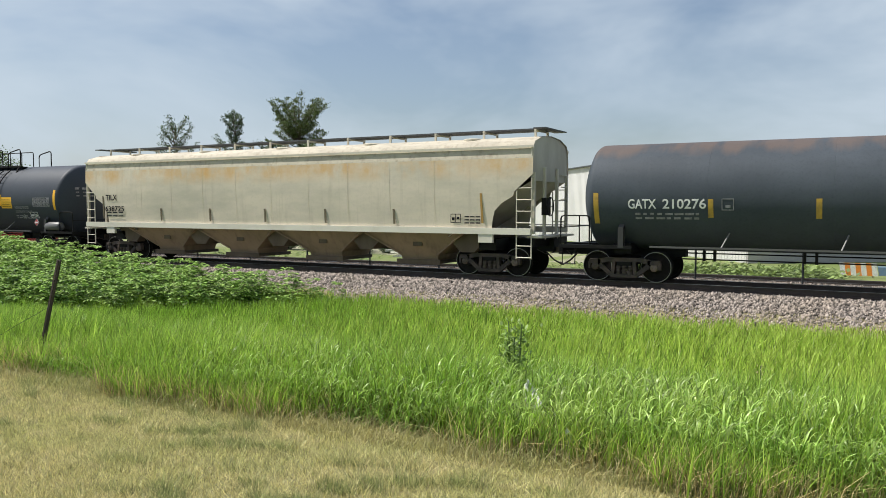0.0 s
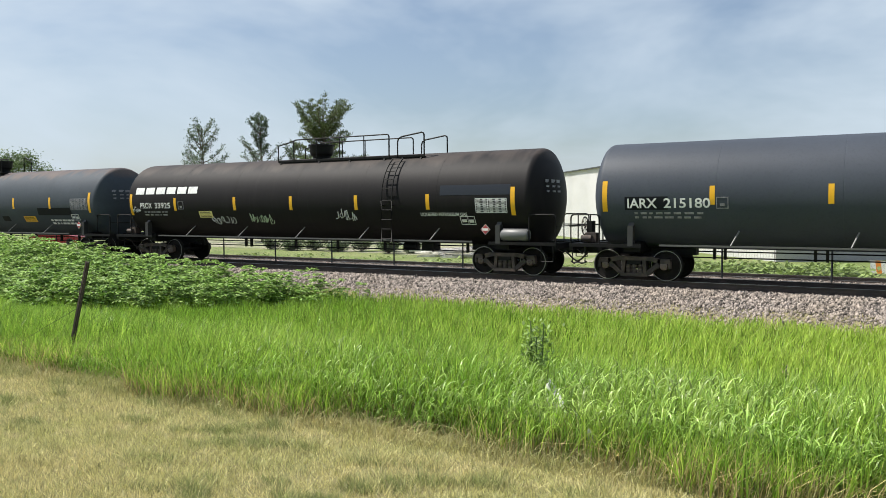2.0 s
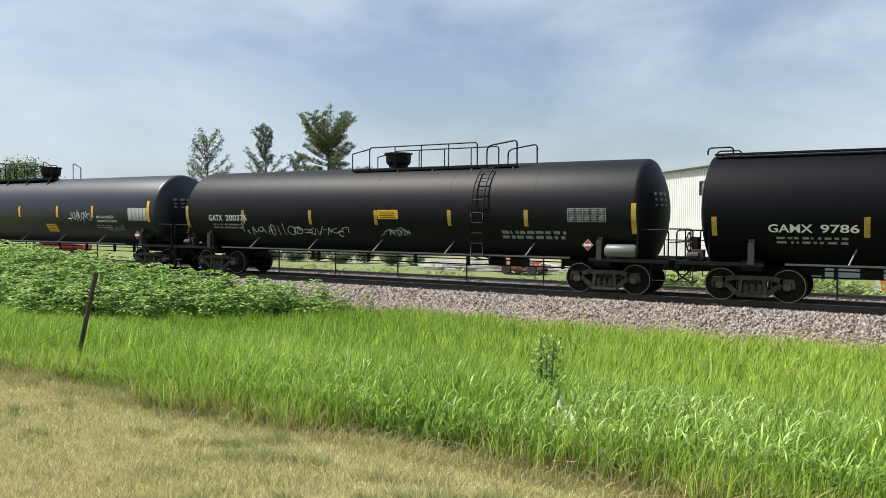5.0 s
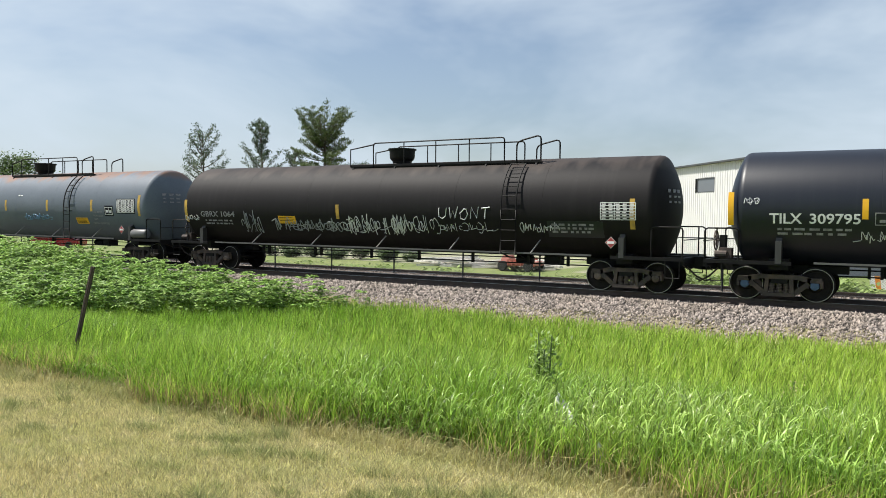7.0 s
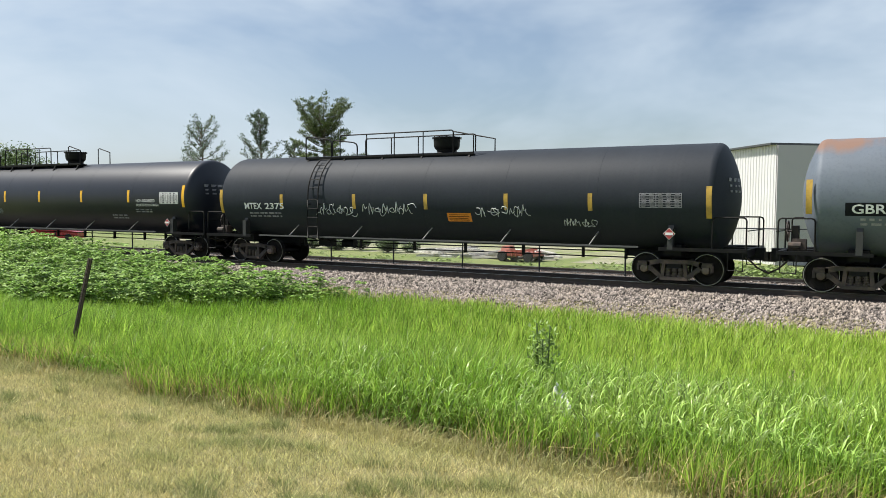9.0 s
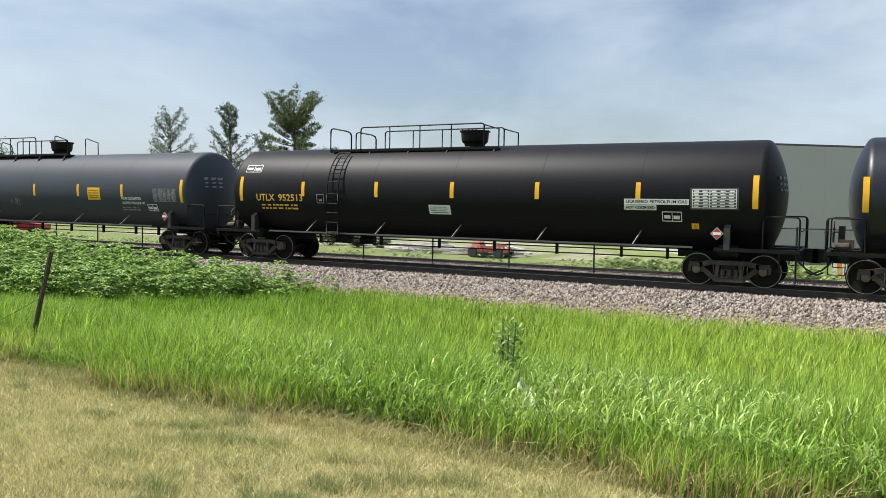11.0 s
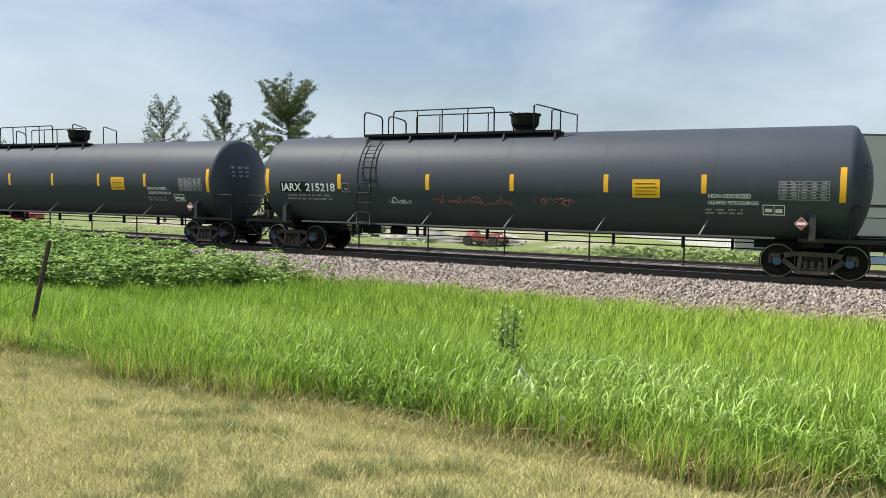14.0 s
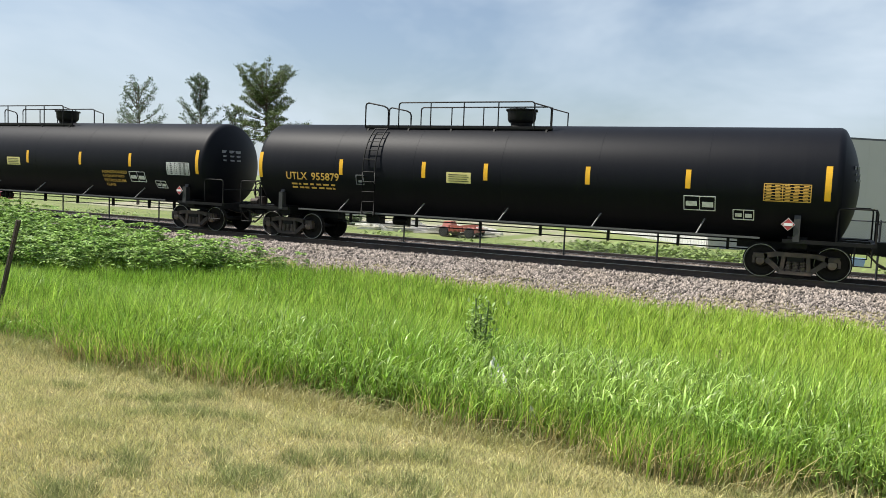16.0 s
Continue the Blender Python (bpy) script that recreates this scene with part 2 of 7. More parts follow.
def ground_material():
    """Dry mown lawn near the viewer, green turf and soil beyond, mixed by noise across the border."""
    m = material("ground_turf", (0.15, 0.20, 0.05), 0.95, 0, (
        ((0.25, 0.25, 0.25), 0.4, 0.65, (0.25, 0.26, 0.10), 0.7), ((2, 2, 2), 0.45, 0.7, (0.12, 0.15, 0.045), 0.6)), 0.6, 30)
    n, l = m.node_tree.nodes, m.node_tree.links
    b = n["Principled BSDF"]
    old = b.inputs["Base Color"].links[0].from_socket
    tc = n.new("ShaderNodeTexCoord")
    sp = n.new("ShaderNodeSeparateXYZ")
    edge = n.new("ShaderNodeMapRange")
    edge.inputs["From Min"].default_value, edge.inputs["From Max"].default_value = 4.7, 4.3
    n1 = n.new("ShaderNodeTexNoise")
    n1.inputs["Scale"].default_value = 1.3
    n1.inputs["Detail"].default_value = 8.0
    r1 = n.new("ShaderNodeValToRGB")
    r1.color_ramp.elements[0].position = 0.35
    r1.color_ramp.elements[0].color = (0.15, 0.165, 0.065, 1)
    r1.color_ramp.elements[1].position = 0.62
    r1.color_ramp.elements[1].color = (0.31, 0.27, 0.14, 1)
    mx = n.new("ShaderNodeMixRGB")
    l.new(tc.outputs["Object"], sp.inputs[0])
    l.new(tc.outputs["Object"], n1.inputs["Vector"])
    l.new(sp.outputs["Y"], edge.inputs["Value"])
    l.new(n1.outputs["Fac"], r1.inputs["Fac"])
    l.new(edge.outputs["Result"], mx.inputs["Fac"])
    l.new(old, mx.inputs["Color1"])
    l.new(r1.outputs["Color"], mx.inputs["Color2"])
    l.new(mx.outputs["Color"], b.inputs["Base Color"])
    return m


M["ground"] = ground_material()


# ---- mesh helpers ----
class Geo:
    """Collects vertices and faces for one mesh."""

    def __init__(self):
        self.v, self.f, self.mi = [], [], []

    def add(self, verts, faces, mi=0):
        o = len(self.v)
        self.v += [tuple(p) for p in verts]
        self.f += [tuple(i + o for i in q) for q in faces]
        self.mi += [mi] * len(faces)
        return self

    def box(self, c, s, turn=None, mi=0, taper=1.0):
        x, y, z = (a / 2 for a in s)
        p = [Vector((i * x * (taper if k > 0 else 1), j * y * (taper if k > 0 else 1), k * z)) for i in (-1, 1) for j in (-1, 1) for k in (-1, 1)]
        if turn is not None:
            p = [turn @ q for q in p]
        c = Vector(c)
        return self.add([q + c for q in p], [(0, 1, 3, 2), (4, 6, 7, 5), (0, 4, 5, 1), (2, 3, 7, 6), (0, 2, 6, 4), (1, 5, 7, 3)], mi)

    def beam(self, a, b, w, h, mi=0):
        """A bar of rectangular section from a to b."""
        a, b = Vector(a), Vector(b)
        d = b - a
        q = d.to_track_quat("X", "Z").to_matrix()
        return self.box((a + b) / 2, (d.length, w, h), q, mi)

    def tube(self, pts, r, n=8, mi=0, caps=True, r_end=None):
        pts = [Vector(p) for p in pts]
        o = len(self.v)
        rings = []
        for i, p in enumerate(pts):
            d = (pts[min(i + 1, len(pts) - 1)] - pts[max(i - 1, 0)]).normalized()
            u = d.cross(Vector((0, 0, 1)))
            if u.length < 1e-3:
                u = d.cross(Vector((0, 1, 0)))
            u.normalize()
            w = u.cross(d)
            rr = r if r_end is None else r + (r_end - r) * i / (len(pts) - 1)
            rings.append([p + (u * math.cos(2 * math.pi * k / n) + w * math.sin(2 * math.pi * k / n)) * rr for k in range(n)])
        verts = [q for ring in rings for q in ring]
        faces = [(i * n + k, i * n + (k + 1) % n, (i + 1) * n + (k + 1) % n, (i + 1) * n + k) for i in range(len(pts) - 1) for k in range(n)]
        if caps:
            faces += [tuple(reversed(range(n))), tuple(range((len(pts) - 1) * n, len(pts) * n))]
        return self.add(verts, faces, mi)

    def lathe(self, profile, axis="X", n=32, centre=(0, 0, 0), mi=0, caps=True):
        """profile: (along, radius) pairs, spun about the axis through centre."""
        cx, cy, cz = centre
        verts, faces = [], []
        for a, r in profile:
            for k in range(n):
                t = 2 * math.pi * k / n
                c, s = r * math.cos(t), r * math.sin(t)
                verts.append({"X": (cx + a, cy + c, cz + s), "Y": (cx + s, cy + a, cz + c), "Z": (cx + c, cy + s, cz + a)}[axis])
        for i in range(len(profile) - 1):
            for k in range(n):
                faces.append((i * n + k, i * n + (k + 1) % n, (i + 1) * n + (k + 1) % n, (i + 1) * n + k))
        if caps:
            faces += [tuple(reversed(range(n))), tuple(range((len(profile) - 1) * n, len(profile) * n))]
        return self.add(verts, faces, mi)

    def prism(self, outline, axis, lo, hi, mi=0):
        """An outline of 2D points drawn out along an axis from lo to hi."""
        n = len(outline)

        def put(p, a):
            return {"X": (a, p[0], p[1]), "Y": (p[0], a, p[1]), "Z": (p[0], p[1], a)}[axis]

        verts = [put(p, lo) for p in outline] + [put(p, hi) for p in outline]
        faces = [tuple(range(n)), tuple(reversed(range(n, 2 * n)))] + [(i, i + n, (i + 1) % n + n, (i + 1) % n) for i in range(n)]
        return self.add(verts, faces, mi)

    def mesh(self, name, mats, angle=35):
        me = bpy.data.meshes.new(name)
        me.from_pydata(self.v, [], self.f)
        for m in (mats if isinstance(mats, (list, tuple)) else [mats]):
            me.materials.append(m)
        if any(self.mi):
            me.polygons.foreach_set("material_index", self.mi)
        bm = bmesh.new()
        bm.from_mesh(me)
        bmesh.ops.recalc_face_normals(bm, faces=bm.faces)
        bm.to_mesh(me)
        bm.free()
        if angle:
            me.polygons.foreach_set("use_smooth", [True] * len(me.polygons))
            me.set_sharp_from_angle(angle=radians(angle))
        return me


def part(name, geo, mat, parent=None, label="", angle=35):
    ob = new(name, geo.mesh(name, mat, angle) if isinstance(geo, Geo) else geo)
    if parent is not None:
        ob.parent = parent
    return tagged(ob, label)


def fast_mesh(name, verts, quads, mat, tris=None):
    """A large mesh straight from arrays."""
    me = bpy.data.meshes.new(name)
    faces = quads if tris is None else tris
    k = faces.shape[1]
    me.vertices.add(len(verts))
    me.vertices.foreach_set("co", np.ascontiguousarray(verts, dtype=np.float32).ravel())
    me.loops.add(faces.size)
    me.loops.foreach_set("vertex_index", np.ascontiguousarray(faces, dtype=np.int32).ravel())
    me.polygons.add(len(faces))
    me.polygons.foreach_set("loop_start", np.arange(0, faces.size, k, dtype=np.int32))
    me.materials.append(mat)
    me.update(calc_edges=True)
    me.validate()
    return me

# ---- ground ----
YT = 24.22       # centre line of the busy track
YT2 = 30.9       # centre line of the second track
Y_FENCE = 26.8


def smooth(a, b, t):
    t = min(max((t - a) / (b - a), 0.0), 1.0)
    return t * t * (3 - 2 * t)


def ground_z(x, y):
    lawn = 0.86 - 0.034 * max(y, -6.0)
    z = lawn + (-0.62 - 0.71) * smooth(4.2, 12.5, y) - 0.25 * smooth(11.0, 19.0, y)
    if y > 12:
        z = max(z, -1.0) if y < 21 else -1.0 + 0.15 * smooth(34, 40, y)
    z += 1.25 * smooth(-15, -37, x) * smooth(9.5, 17.0, y) * smooth(22.5, 19.5, y)
    return z + 0.03 * noise.noise((x * 0.5, y * 0.5, 0.0)) * (1 if y < 20 else 2)


def build_ground():
    xs = [-2500, -900, -400, -200, -120, -80, -60] + [-50 + i for i in range(71)] + [30, 50, 90, 200, 400, 900, 2500]
    ys = [-900, -300, -100, -40, -20, -10, -6, -4] + [-2 + 0.5 * i for i in range(47)] + [22, 24, 28, 32, 36, 40, 46, 54, 66, 90, 150, 300, 700, 3000]
    verts = [(x, y, ground_z(x, y)) for y in ys for x in xs]
    n = len(xs)
    faces = [(j * n + i, j * n + i + 1, (j + 1) * n + i + 1, (j + 1) * n + i) for j in range(len(ys) - 1) for i in range(n - 1)]
    g = Geo().add(verts, faces)
    tagged(part("ground", g, M["ground"], angle=0), "dry mown lawn falling to green turf beside the railway", "ground", kind="structure")


build_ground()

# ballast beds, drawn along the track
bed = Geo().prism([(20.3, -1.15), (22.75, -0.21), (26.0, -0.16), (27.0, -0.17), (28.2, -0.28), (29.3, -0.42), (29.6, -0.50), (32.2, -0.50), (34.6, -1.2)], "X", -220, 160)
tagged(part("ballast_bed", bed, M["ballast"], angle=0), "grey-pink crushed stone bed under both tracks", "ballast", kind="structure")


def build_track(y, top):
    """Two rails on wooden ties; rail top at the given height."""
    rail_profile = [(-0.075, -0.17), (0.075, -0.17), (0.075, -0.155), (0.012, -0.13), (0.012, -0.045), (0.036, -0.035), (0.036, 0), (-0.036, 0), (-0.036, -0.035), (-0.012, -0.045), (-0.012, -0.13), (-0.075, -0.155)]
    track = tagged(new("track"), "steel rails on dark wooden ties in crushed stone", "railway track", kind="structure")
    for s in (-0.755, 0.755):
        g = Geo().prism([(y + s + a, top + b) for a, b in rail_profile], "X", -220, 160)
        rail = part("rail", g, M["rail"], track)
        head = Geo().box((-30, y + s, top + 0.001), (380, 0.05, 0.004))
        part("rail_head", head, M["rail_head"], rail, "polished running surface")
    tie = Geo().box((0, 0, -0.09), (0.23, 2.6, 0.18)).mesh("tie", M["tie"], 0)
    for i in range(90):
        ob = new("tie", tie)
        ob.parent = track
        ob.location = (-44 + i * 0.53 + random.uniform(-0.02, 0.02), y + random.uniform(-0.03, 0.03), top - 0.185)
    return track


build_track(YT, 0.0)
build_track(YT2, -0.35)


def build_fence():
    """Chain-link fence between the tracks: dark posts, top rail and wire."""
    fence = tagged(new("chain_link_fence"), "dark-posted chain-link fence standing between the two tracks", "fence", kind="structure")
    post = Geo().tube([(0, 0, -0.25), (0, 0, 1.70)], 0.032, 8).lathe([(1.69, 0.045), (1.75, 0.03)], "Z", 8).mesh("post", M["fence"])
    for i in range(24):
        ob = new("post", post)
        ob.parent = fence
        ob.location = (-60.2 + 3.235 * i, Y_FENCE, -0.1)
    part("top_rail", Geo().tube([(-64, Y_FENCE, 1.60), (20, Y_FENCE, 1.60)], 0.022, 6), M["fence"], fence)
    part("bottom_wire", Geo().tube([(-64, Y_FENCE, -0.18), (20, Y_FENCE, -0.18)], 0.006, 4), M["fence"], fence)
    # woven wire: two families of slanted strands
    g_v, g_f = [], []
    step, w, z0, z1 = 0.075, 0.0026, -0.2, 1.6
    x = -46.0
    while x < 8.0:
        for s in (1, -1):
            a, b = x, x + s * (z1 - z0)
            o = len(g_v)
            g_v += [(a - w, Y_FENCE + 0.03, z0), (a + w, Y_FENCE + 0.03, z0), (b + w, Y_FENCE + 0.03, z1), (b - w, Y_FENCE + 0.03, z1)]
            g_f.append((o, o + 1, o + 2, o + 3))
        x += step
    me = fast_mesh("wire_mesh", np.array(g_v), np.array(g_f), M["chain"])
    tagged(part("wire_mesh", me, None, fence), "woven galvanised wire", kind="stuff")


build_fence()

# ---- beyond the tracks ----
CORNER = Vector((-6.29, 46.3, 0))
ALONG = Vector((-0.625, 0.78, 0)).normalized()   # the white wall runs this way
BACK = Vector((0.78, 0.625, 0)).normalized()     # the grey wall runs this way
BASE = -1.0


def ribbed(start, run, length, z0, z1, depth_dir, pitch=0.30, holes=()):
    """Ribbed siding as real folds; holes: (from, to, z low, z high) openings."""
    g = Geo()

    def put(s, d, z):
        p = start + run * s + depth_dir * d
        return (p.x, p.y, z)

    n = int(length / pitch)
    for i in range(n):
        s0 = i * pitch
        prof = [(0, 0), (0.55, 0), (0.65, 0.035), (0.90, 0.035), (1.0, 0)]
        spans = [(z0, z1)]
        for a, b, lo, hi in holes:
            if s0 + pitch > a and s0 < b:
                spans = [(z0, lo), (hi, z1)]
        for za, zb in spans:
            for (u0, d0), (u1, d1) in zip(prof, prof[1:]):
                g.add([put(s0 + u0 * pitch, d0, za), put(s0 + u1 * pitch, d1, za), put(s0 + u1 * pitch, d1, zb), put(s0 + u0 * pitch, d0, zb)], [(0, 1, 2, 3)])
    return g


def build_warehouse():
    house = tagged(new("warehouse"), "long white ribbed-steel warehouse with a plain grey front wall", "building")
    out_w = Vector((-0.78, -0.625, 0))  # the way the white wall faces
    wins = ((7.0, 9.4, 3.95, 4.87), (39.3, 42.6, 3.9, 4.87))
    part("ribbed_wall", ribbed(CORNER + out_w * 0.01, ALONG, 49.2, BASE, 5.75, out_w, 0.30, wins), M["bld_white"], house, "white vertically ribbed siding", angle=0)
    for a, b, lo, hi in wins:
        p, q = CORNER + ALONG * a - out_w * 0.06, CORNER + ALONG * b - out_w * 0.06
        g = Geo()
        for x, y in ((p, q),):
            for z in (lo, hi):
                g.beam((x.x, x.y, z), (y.x, y.y, z), 0.14, 0.10)
            for e in (x, y):
                g.beam((e.x, e.y, lo), (e.x, e.y, hi), 0.14, 0.10)
        win = part("window", g, M["roof_dark"], house)
        m = (p + q) / 2
        g = Geo().beam((p.x, p.y, (lo + hi) / 2), (q.x, q.y, (lo + hi) / 2), 0.03, hi - lo)
        part("pane", g, M["glass"], win)
    # grey front wall, thick, with faint panel joints
    for k in range(9):
        a = CORNER + BACK * (0.02 + 5.0 * k) 
        b = CORNER + BACK * (5.016 + 5.0 * k)
        g = Geo().beam((a.x, a.y, 2.35), (b.x, b.y, 2.35), 0.2, 6.7)
        part("wall_panel", g, M["bld_grey"], house, "plain grey wall panel")
    # roof edge and roof
    e = [CORNER + out_w * 0.25 - BACK * 0.1, CORNER + ALONG * 49.4 + out_w * 0.25, CORNER + ALONG * 49.4 + BACK * 45, CORNER + BACK * 45]
    g = Geo().add([(p.x, p.y, 5.72) for p in e] + [(p.x, p.y, 5.82) for p in e], [(0, 1, 2, 3), (4, 5, 6, 7), (0, 1, 5, 4), (1, 2, 6, 5), (2, 3, 7, 6), (3, 0, 4, 7)])
    part("roof", g, M["roof_dark"], house, "dark roof edge", angle=0)
    far = [CORNER + ALONG * 49.2, CORNER + ALONG * 49.2 + BACK * 45, CORNER + BACK * 45]
    g = Geo()
    for a, b in zip(far, far[1:]):
        g.beam((a.x, a.y, 2.35), (b.x, b.y, 2.35), 0.2, 6.7)
    part("rear_wall", g, M["bld_grey"], house)
    # lower annex past the far end
    shed = tagged(new("shed"), "plain light grey shed behind the warehouse", "building")
    g = Geo().box((-48.0, 96.0, 2.4), (14.0, 8.0, 6.8), Matrix.Rotation(radians(-20), 3, "Z"))
    part("wall", g, M["bld_grey"], shed, angle=0)
    g = Geo().box((-48.0, 96.0, 5.95), (14.4, 8.4, 0.22), Matrix.Rotation(radians(-20), 3, "Z"))
    part("roof", g, M["roof_dark"], shed, angle=0)


build_warehouse()


def build_yard():
    """Pale gravel yard with lumber, a machine, a barricade, a blue trough and a parked car."""
    g = Geo().add([(-60, 46.5, -0.84), (-14, 41.5, -0.84), (-12, 46, -0.84), (-26, 66, -0.84), (-60, 70, -0.84)], [(0, 1, 2, 3, 4)])
    tagged(part("gravel_yard", g, M["gravel"], angle=0), "pale gravel yard behind the tracks", "yard", kind="structure")
    rnd = random.Random(6)
    beam_mesh = Geo().box((0, 0, 0), (2.6, 0.20, 0.12)).mesh("plank", M["lumber"], 0)
    pile = tagged(new("lumber_pile"), "loose heap of weathered pale planks on the ground", "lumber")
    for k in range(46):
        ob = new("plank", beam_mesh)
        ob.parent = pile
        x = rnd.uniform(-26.5, -18.5)
        ob.matrix_basis = pose(x, 42.6 + rnd.uniform(-1.2, 1.4), -0.78 + 0.09 * rnd.randint(0, 4), 0, rnd.uniform(-4, 4), rnd.uniform(-35, 35)) @ Matrix.Diagonal((rnd.uniform(0.6, 1.3), rnd.uniform(0.8, 1.8), 1, 1))
    # orange machine on rubber wheels
    mach = tagged(new("farm_machine"), "rusty orange wheeled machine parked on gravel", "machine")
    g = Geo().box((-19.1, 41.2, -0.42), (2.3, 1.2, 0.22)).box((-19.9, 41.2, -0.15), (0.6, 0.9, 0.34), taper=0.7)
    g.beam((-19.6, 40.8, -0.3), (-17.9, 40.8, -0.12), 0.10, 0.12)
    part("body", g, M["orange"], mach)
    rack = part("tine_rack", Geo().box((-18.8, 40.5, -0.20), (1.7, 0.07, 0.06)), M["orange"], mach, "row of upright orange tines")
    for k in range(7):
        part("tine", Geo().box((-19.6 + 0.27 * k, 40.5, -0.36), (0.06, 0.08, 0.38)), M["orange"], rack)
    for x in (-19.9, -18.3):
        for y in (40.45, 41.95):
            part("wheel", Geo().lathe([(-0.13, 0.10), (-0.13, 0.25), (-0.10, 0.29), (0.10, 0.29), (0.13, 0.25), (0.13, 0.10)], "Y", 16, (x, y, -0.56)), M["rubber"], mach)
    # striped barricade
    bar = tagged(new("barricade"), "orange and white striped roadside barricade in weeds", "barricade")
    for k in range(7):
        a = -1.37 + 0.21 * k
        g = Geo().prism([(a, -0.78), (a + 0.21, -0.78), (a + 0.14, -0.22), (a - 0.07, -0.22)], "Y", 39.48, 39.52)
        part("stripe", g, M["orange_tape"] if k % 2 else M["white"], bar)
    for x in (-1.2, -0.1):
        part("leg", Geo().beam((x, 39.55, -0.86), (x, 39.55, -0.25), 0.05, 0.05), M["wood"], bar)
    g = Geo().prism([(0.14, -0.86), (1.40, -0.86), (1.46, -0.46), (0.08, -0.46)], "Y", 40.8, 41.5)
    tagged(part("trough", g, M["blue_thing"], None), "pale blue steel trough standing in weeds", "trough")
    # parked car far down the line
    car = tagged(new("parked_car"), "small red car parked beyond the tracks", "car")
    g = Geo().prism([(-2.1, 0.25), (2.1, 0.25), (2.15, 0.75), (1.3, 0.88), (0.7, 1.38), (-0.9, 1.4), (-1.6, 0.95), (-2.15, 0.85)], "Y", -0.85, 0.85)
    part("body", g, M["car_red"], car)
    g = Geo().prism([(1.15, 0.90), (0.62, 1.32), (-0.82, 1.33), (-1.4, 0.96)], "Y", -0.865, 0.865)
    part("windows", g, M["glass"], car)
    for x in (-1.35, 1.35):
        for y in (-0.78, 0.78):
            part("wheel", Geo().lathe([(-0.1, 0.1), (-0.1, 0.31), (0.1, 0.31), (0.1, 0.1)], "Y", 16, (x, y, 0.32)), M["rubber"], car)
    car.matrix_basis = pose(-63.0, 41.6, -0.87, 0, 0, 30)


M["gravel"] = material("pale_yard_gravel", (0.36, 0.33, 0.24), 0.95, 0, (((0.3, 0.3, 0.3), 0.36, 0.58, (0.20, 0.23, 0.09), 0.9), ((3, 3, 3), 0.4, 0.7, (0.28, 0.26, 0.22), 0.6)))
build_yard()

# ---- rail cars ----
ZC, RT = 2.55, 1.60  # tank axis height and radius
AXLE = 0.889


def wheelset_mesh():
    g = Geo()
    g.lathe([(-1.05, 0.07), (1.05, 0.07)], "Y", 12)
    for s in (-1, 1):
        prof = [(0.665, 0.10), (0.665, 0.16), (0.70, 0.19), (0.70, 0.39), (0.672, 0.40), (0.668, 0.48), (0.69, 0.487), (0.70, 0.462), (0.80, 0.452), (0.803, 0.40), (0.765, 0.385), (0.74, 0.20), (0.79, 0.16), (0.79, 0.10)]
        g.lathe([(s * a, r) for a, r in prof], "Y", 28)
        g.lathe([(s * a, r) for a, r in [(0.8035, 0.452), (0.806, 0.45), (0.806, 0.436), (0.8035, 0.433)]], "Y", 28, mi=1, caps=False)
        g.lathe([(s * a, r) for a, r in [(0.90, 0.115), (1.06, 0.115), (1.075, 0.09), (1.08, 0.05), (1.08, 0.02)]], "Y", 16, mi=2)
        for k in range(3):
            t = 2 * math.pi * k / 3
            g.lathe([(s * 1.076, 0.022), (s * 1.10, 0.022)], "Y", 6, centre=(0.055 * math.sin(t), 0, 0.055 * math.cos(t)), mi=2)
    return g


WHEELSET = wheelset_mesh().mesh("wheelset", [M["wheel"], M["tread"], M["cap"]])
WHEELSET_BLUE = wheelset_mesh().mesh("wheelset", [M["wheel"], M["tread"], M["cap_blue"]])


def side_frame_mesh():
    """Cast side frame: pedestals, arched top chord, tension legs and the spring opening."""
    g = Geo()
    for s in (-1, 1):
        g.box((s * AXLE, 0, 0.60), (0.36, 0.17, 0.13))
        g.box((s * (AXLE + 0.17), 0, 0.49), (0.07, 0.16, 0.20))
        g.box((s * (AXLE - 0.18), 0, 0.49), (0.07, 0.16, 0.20))
        g.beam((s * (AXLE - 0.10), 0, 0.60), (s * 0.50, 0, 0.665), 0.17, 0.14)
        g.beam((s * (AXLE - 0.14), 0, 0.52), (s * 0.36, 0, 0.20), 0.15, 0.13)
        g.beam((s * 0.34, 0, 0.22), (s * 0.30, 0, 0.64), 0.16, 0.10)
    g.box((0, 0, 0.67), (1.10, 0.18, 0.12))
    g.box((0, 0, 0.185), (0.80, 0.20, 0.10))
    return g.mesh("side_frame", M["truck"])


def spring_mesh():
    g = Geo()
    for i, x in enumerate((-0.18, 0.0, 0.18)):
        for k in range(6):
            z = 0.255 + k * 0.042
            g.lathe([(z - 0.014, 0.072), (z - 0.008, 0.084), (z + 0.008, 0.084), (z + 0.014, 0.072)], "Z", 10, centre=(x, 0, 0))
        g.lathe([(0.235, 0.055), (0.50, 0.055)], "Z", 8, centre=(x, 0, 0))
    return g.mesh("spring_nest", M["spring"])


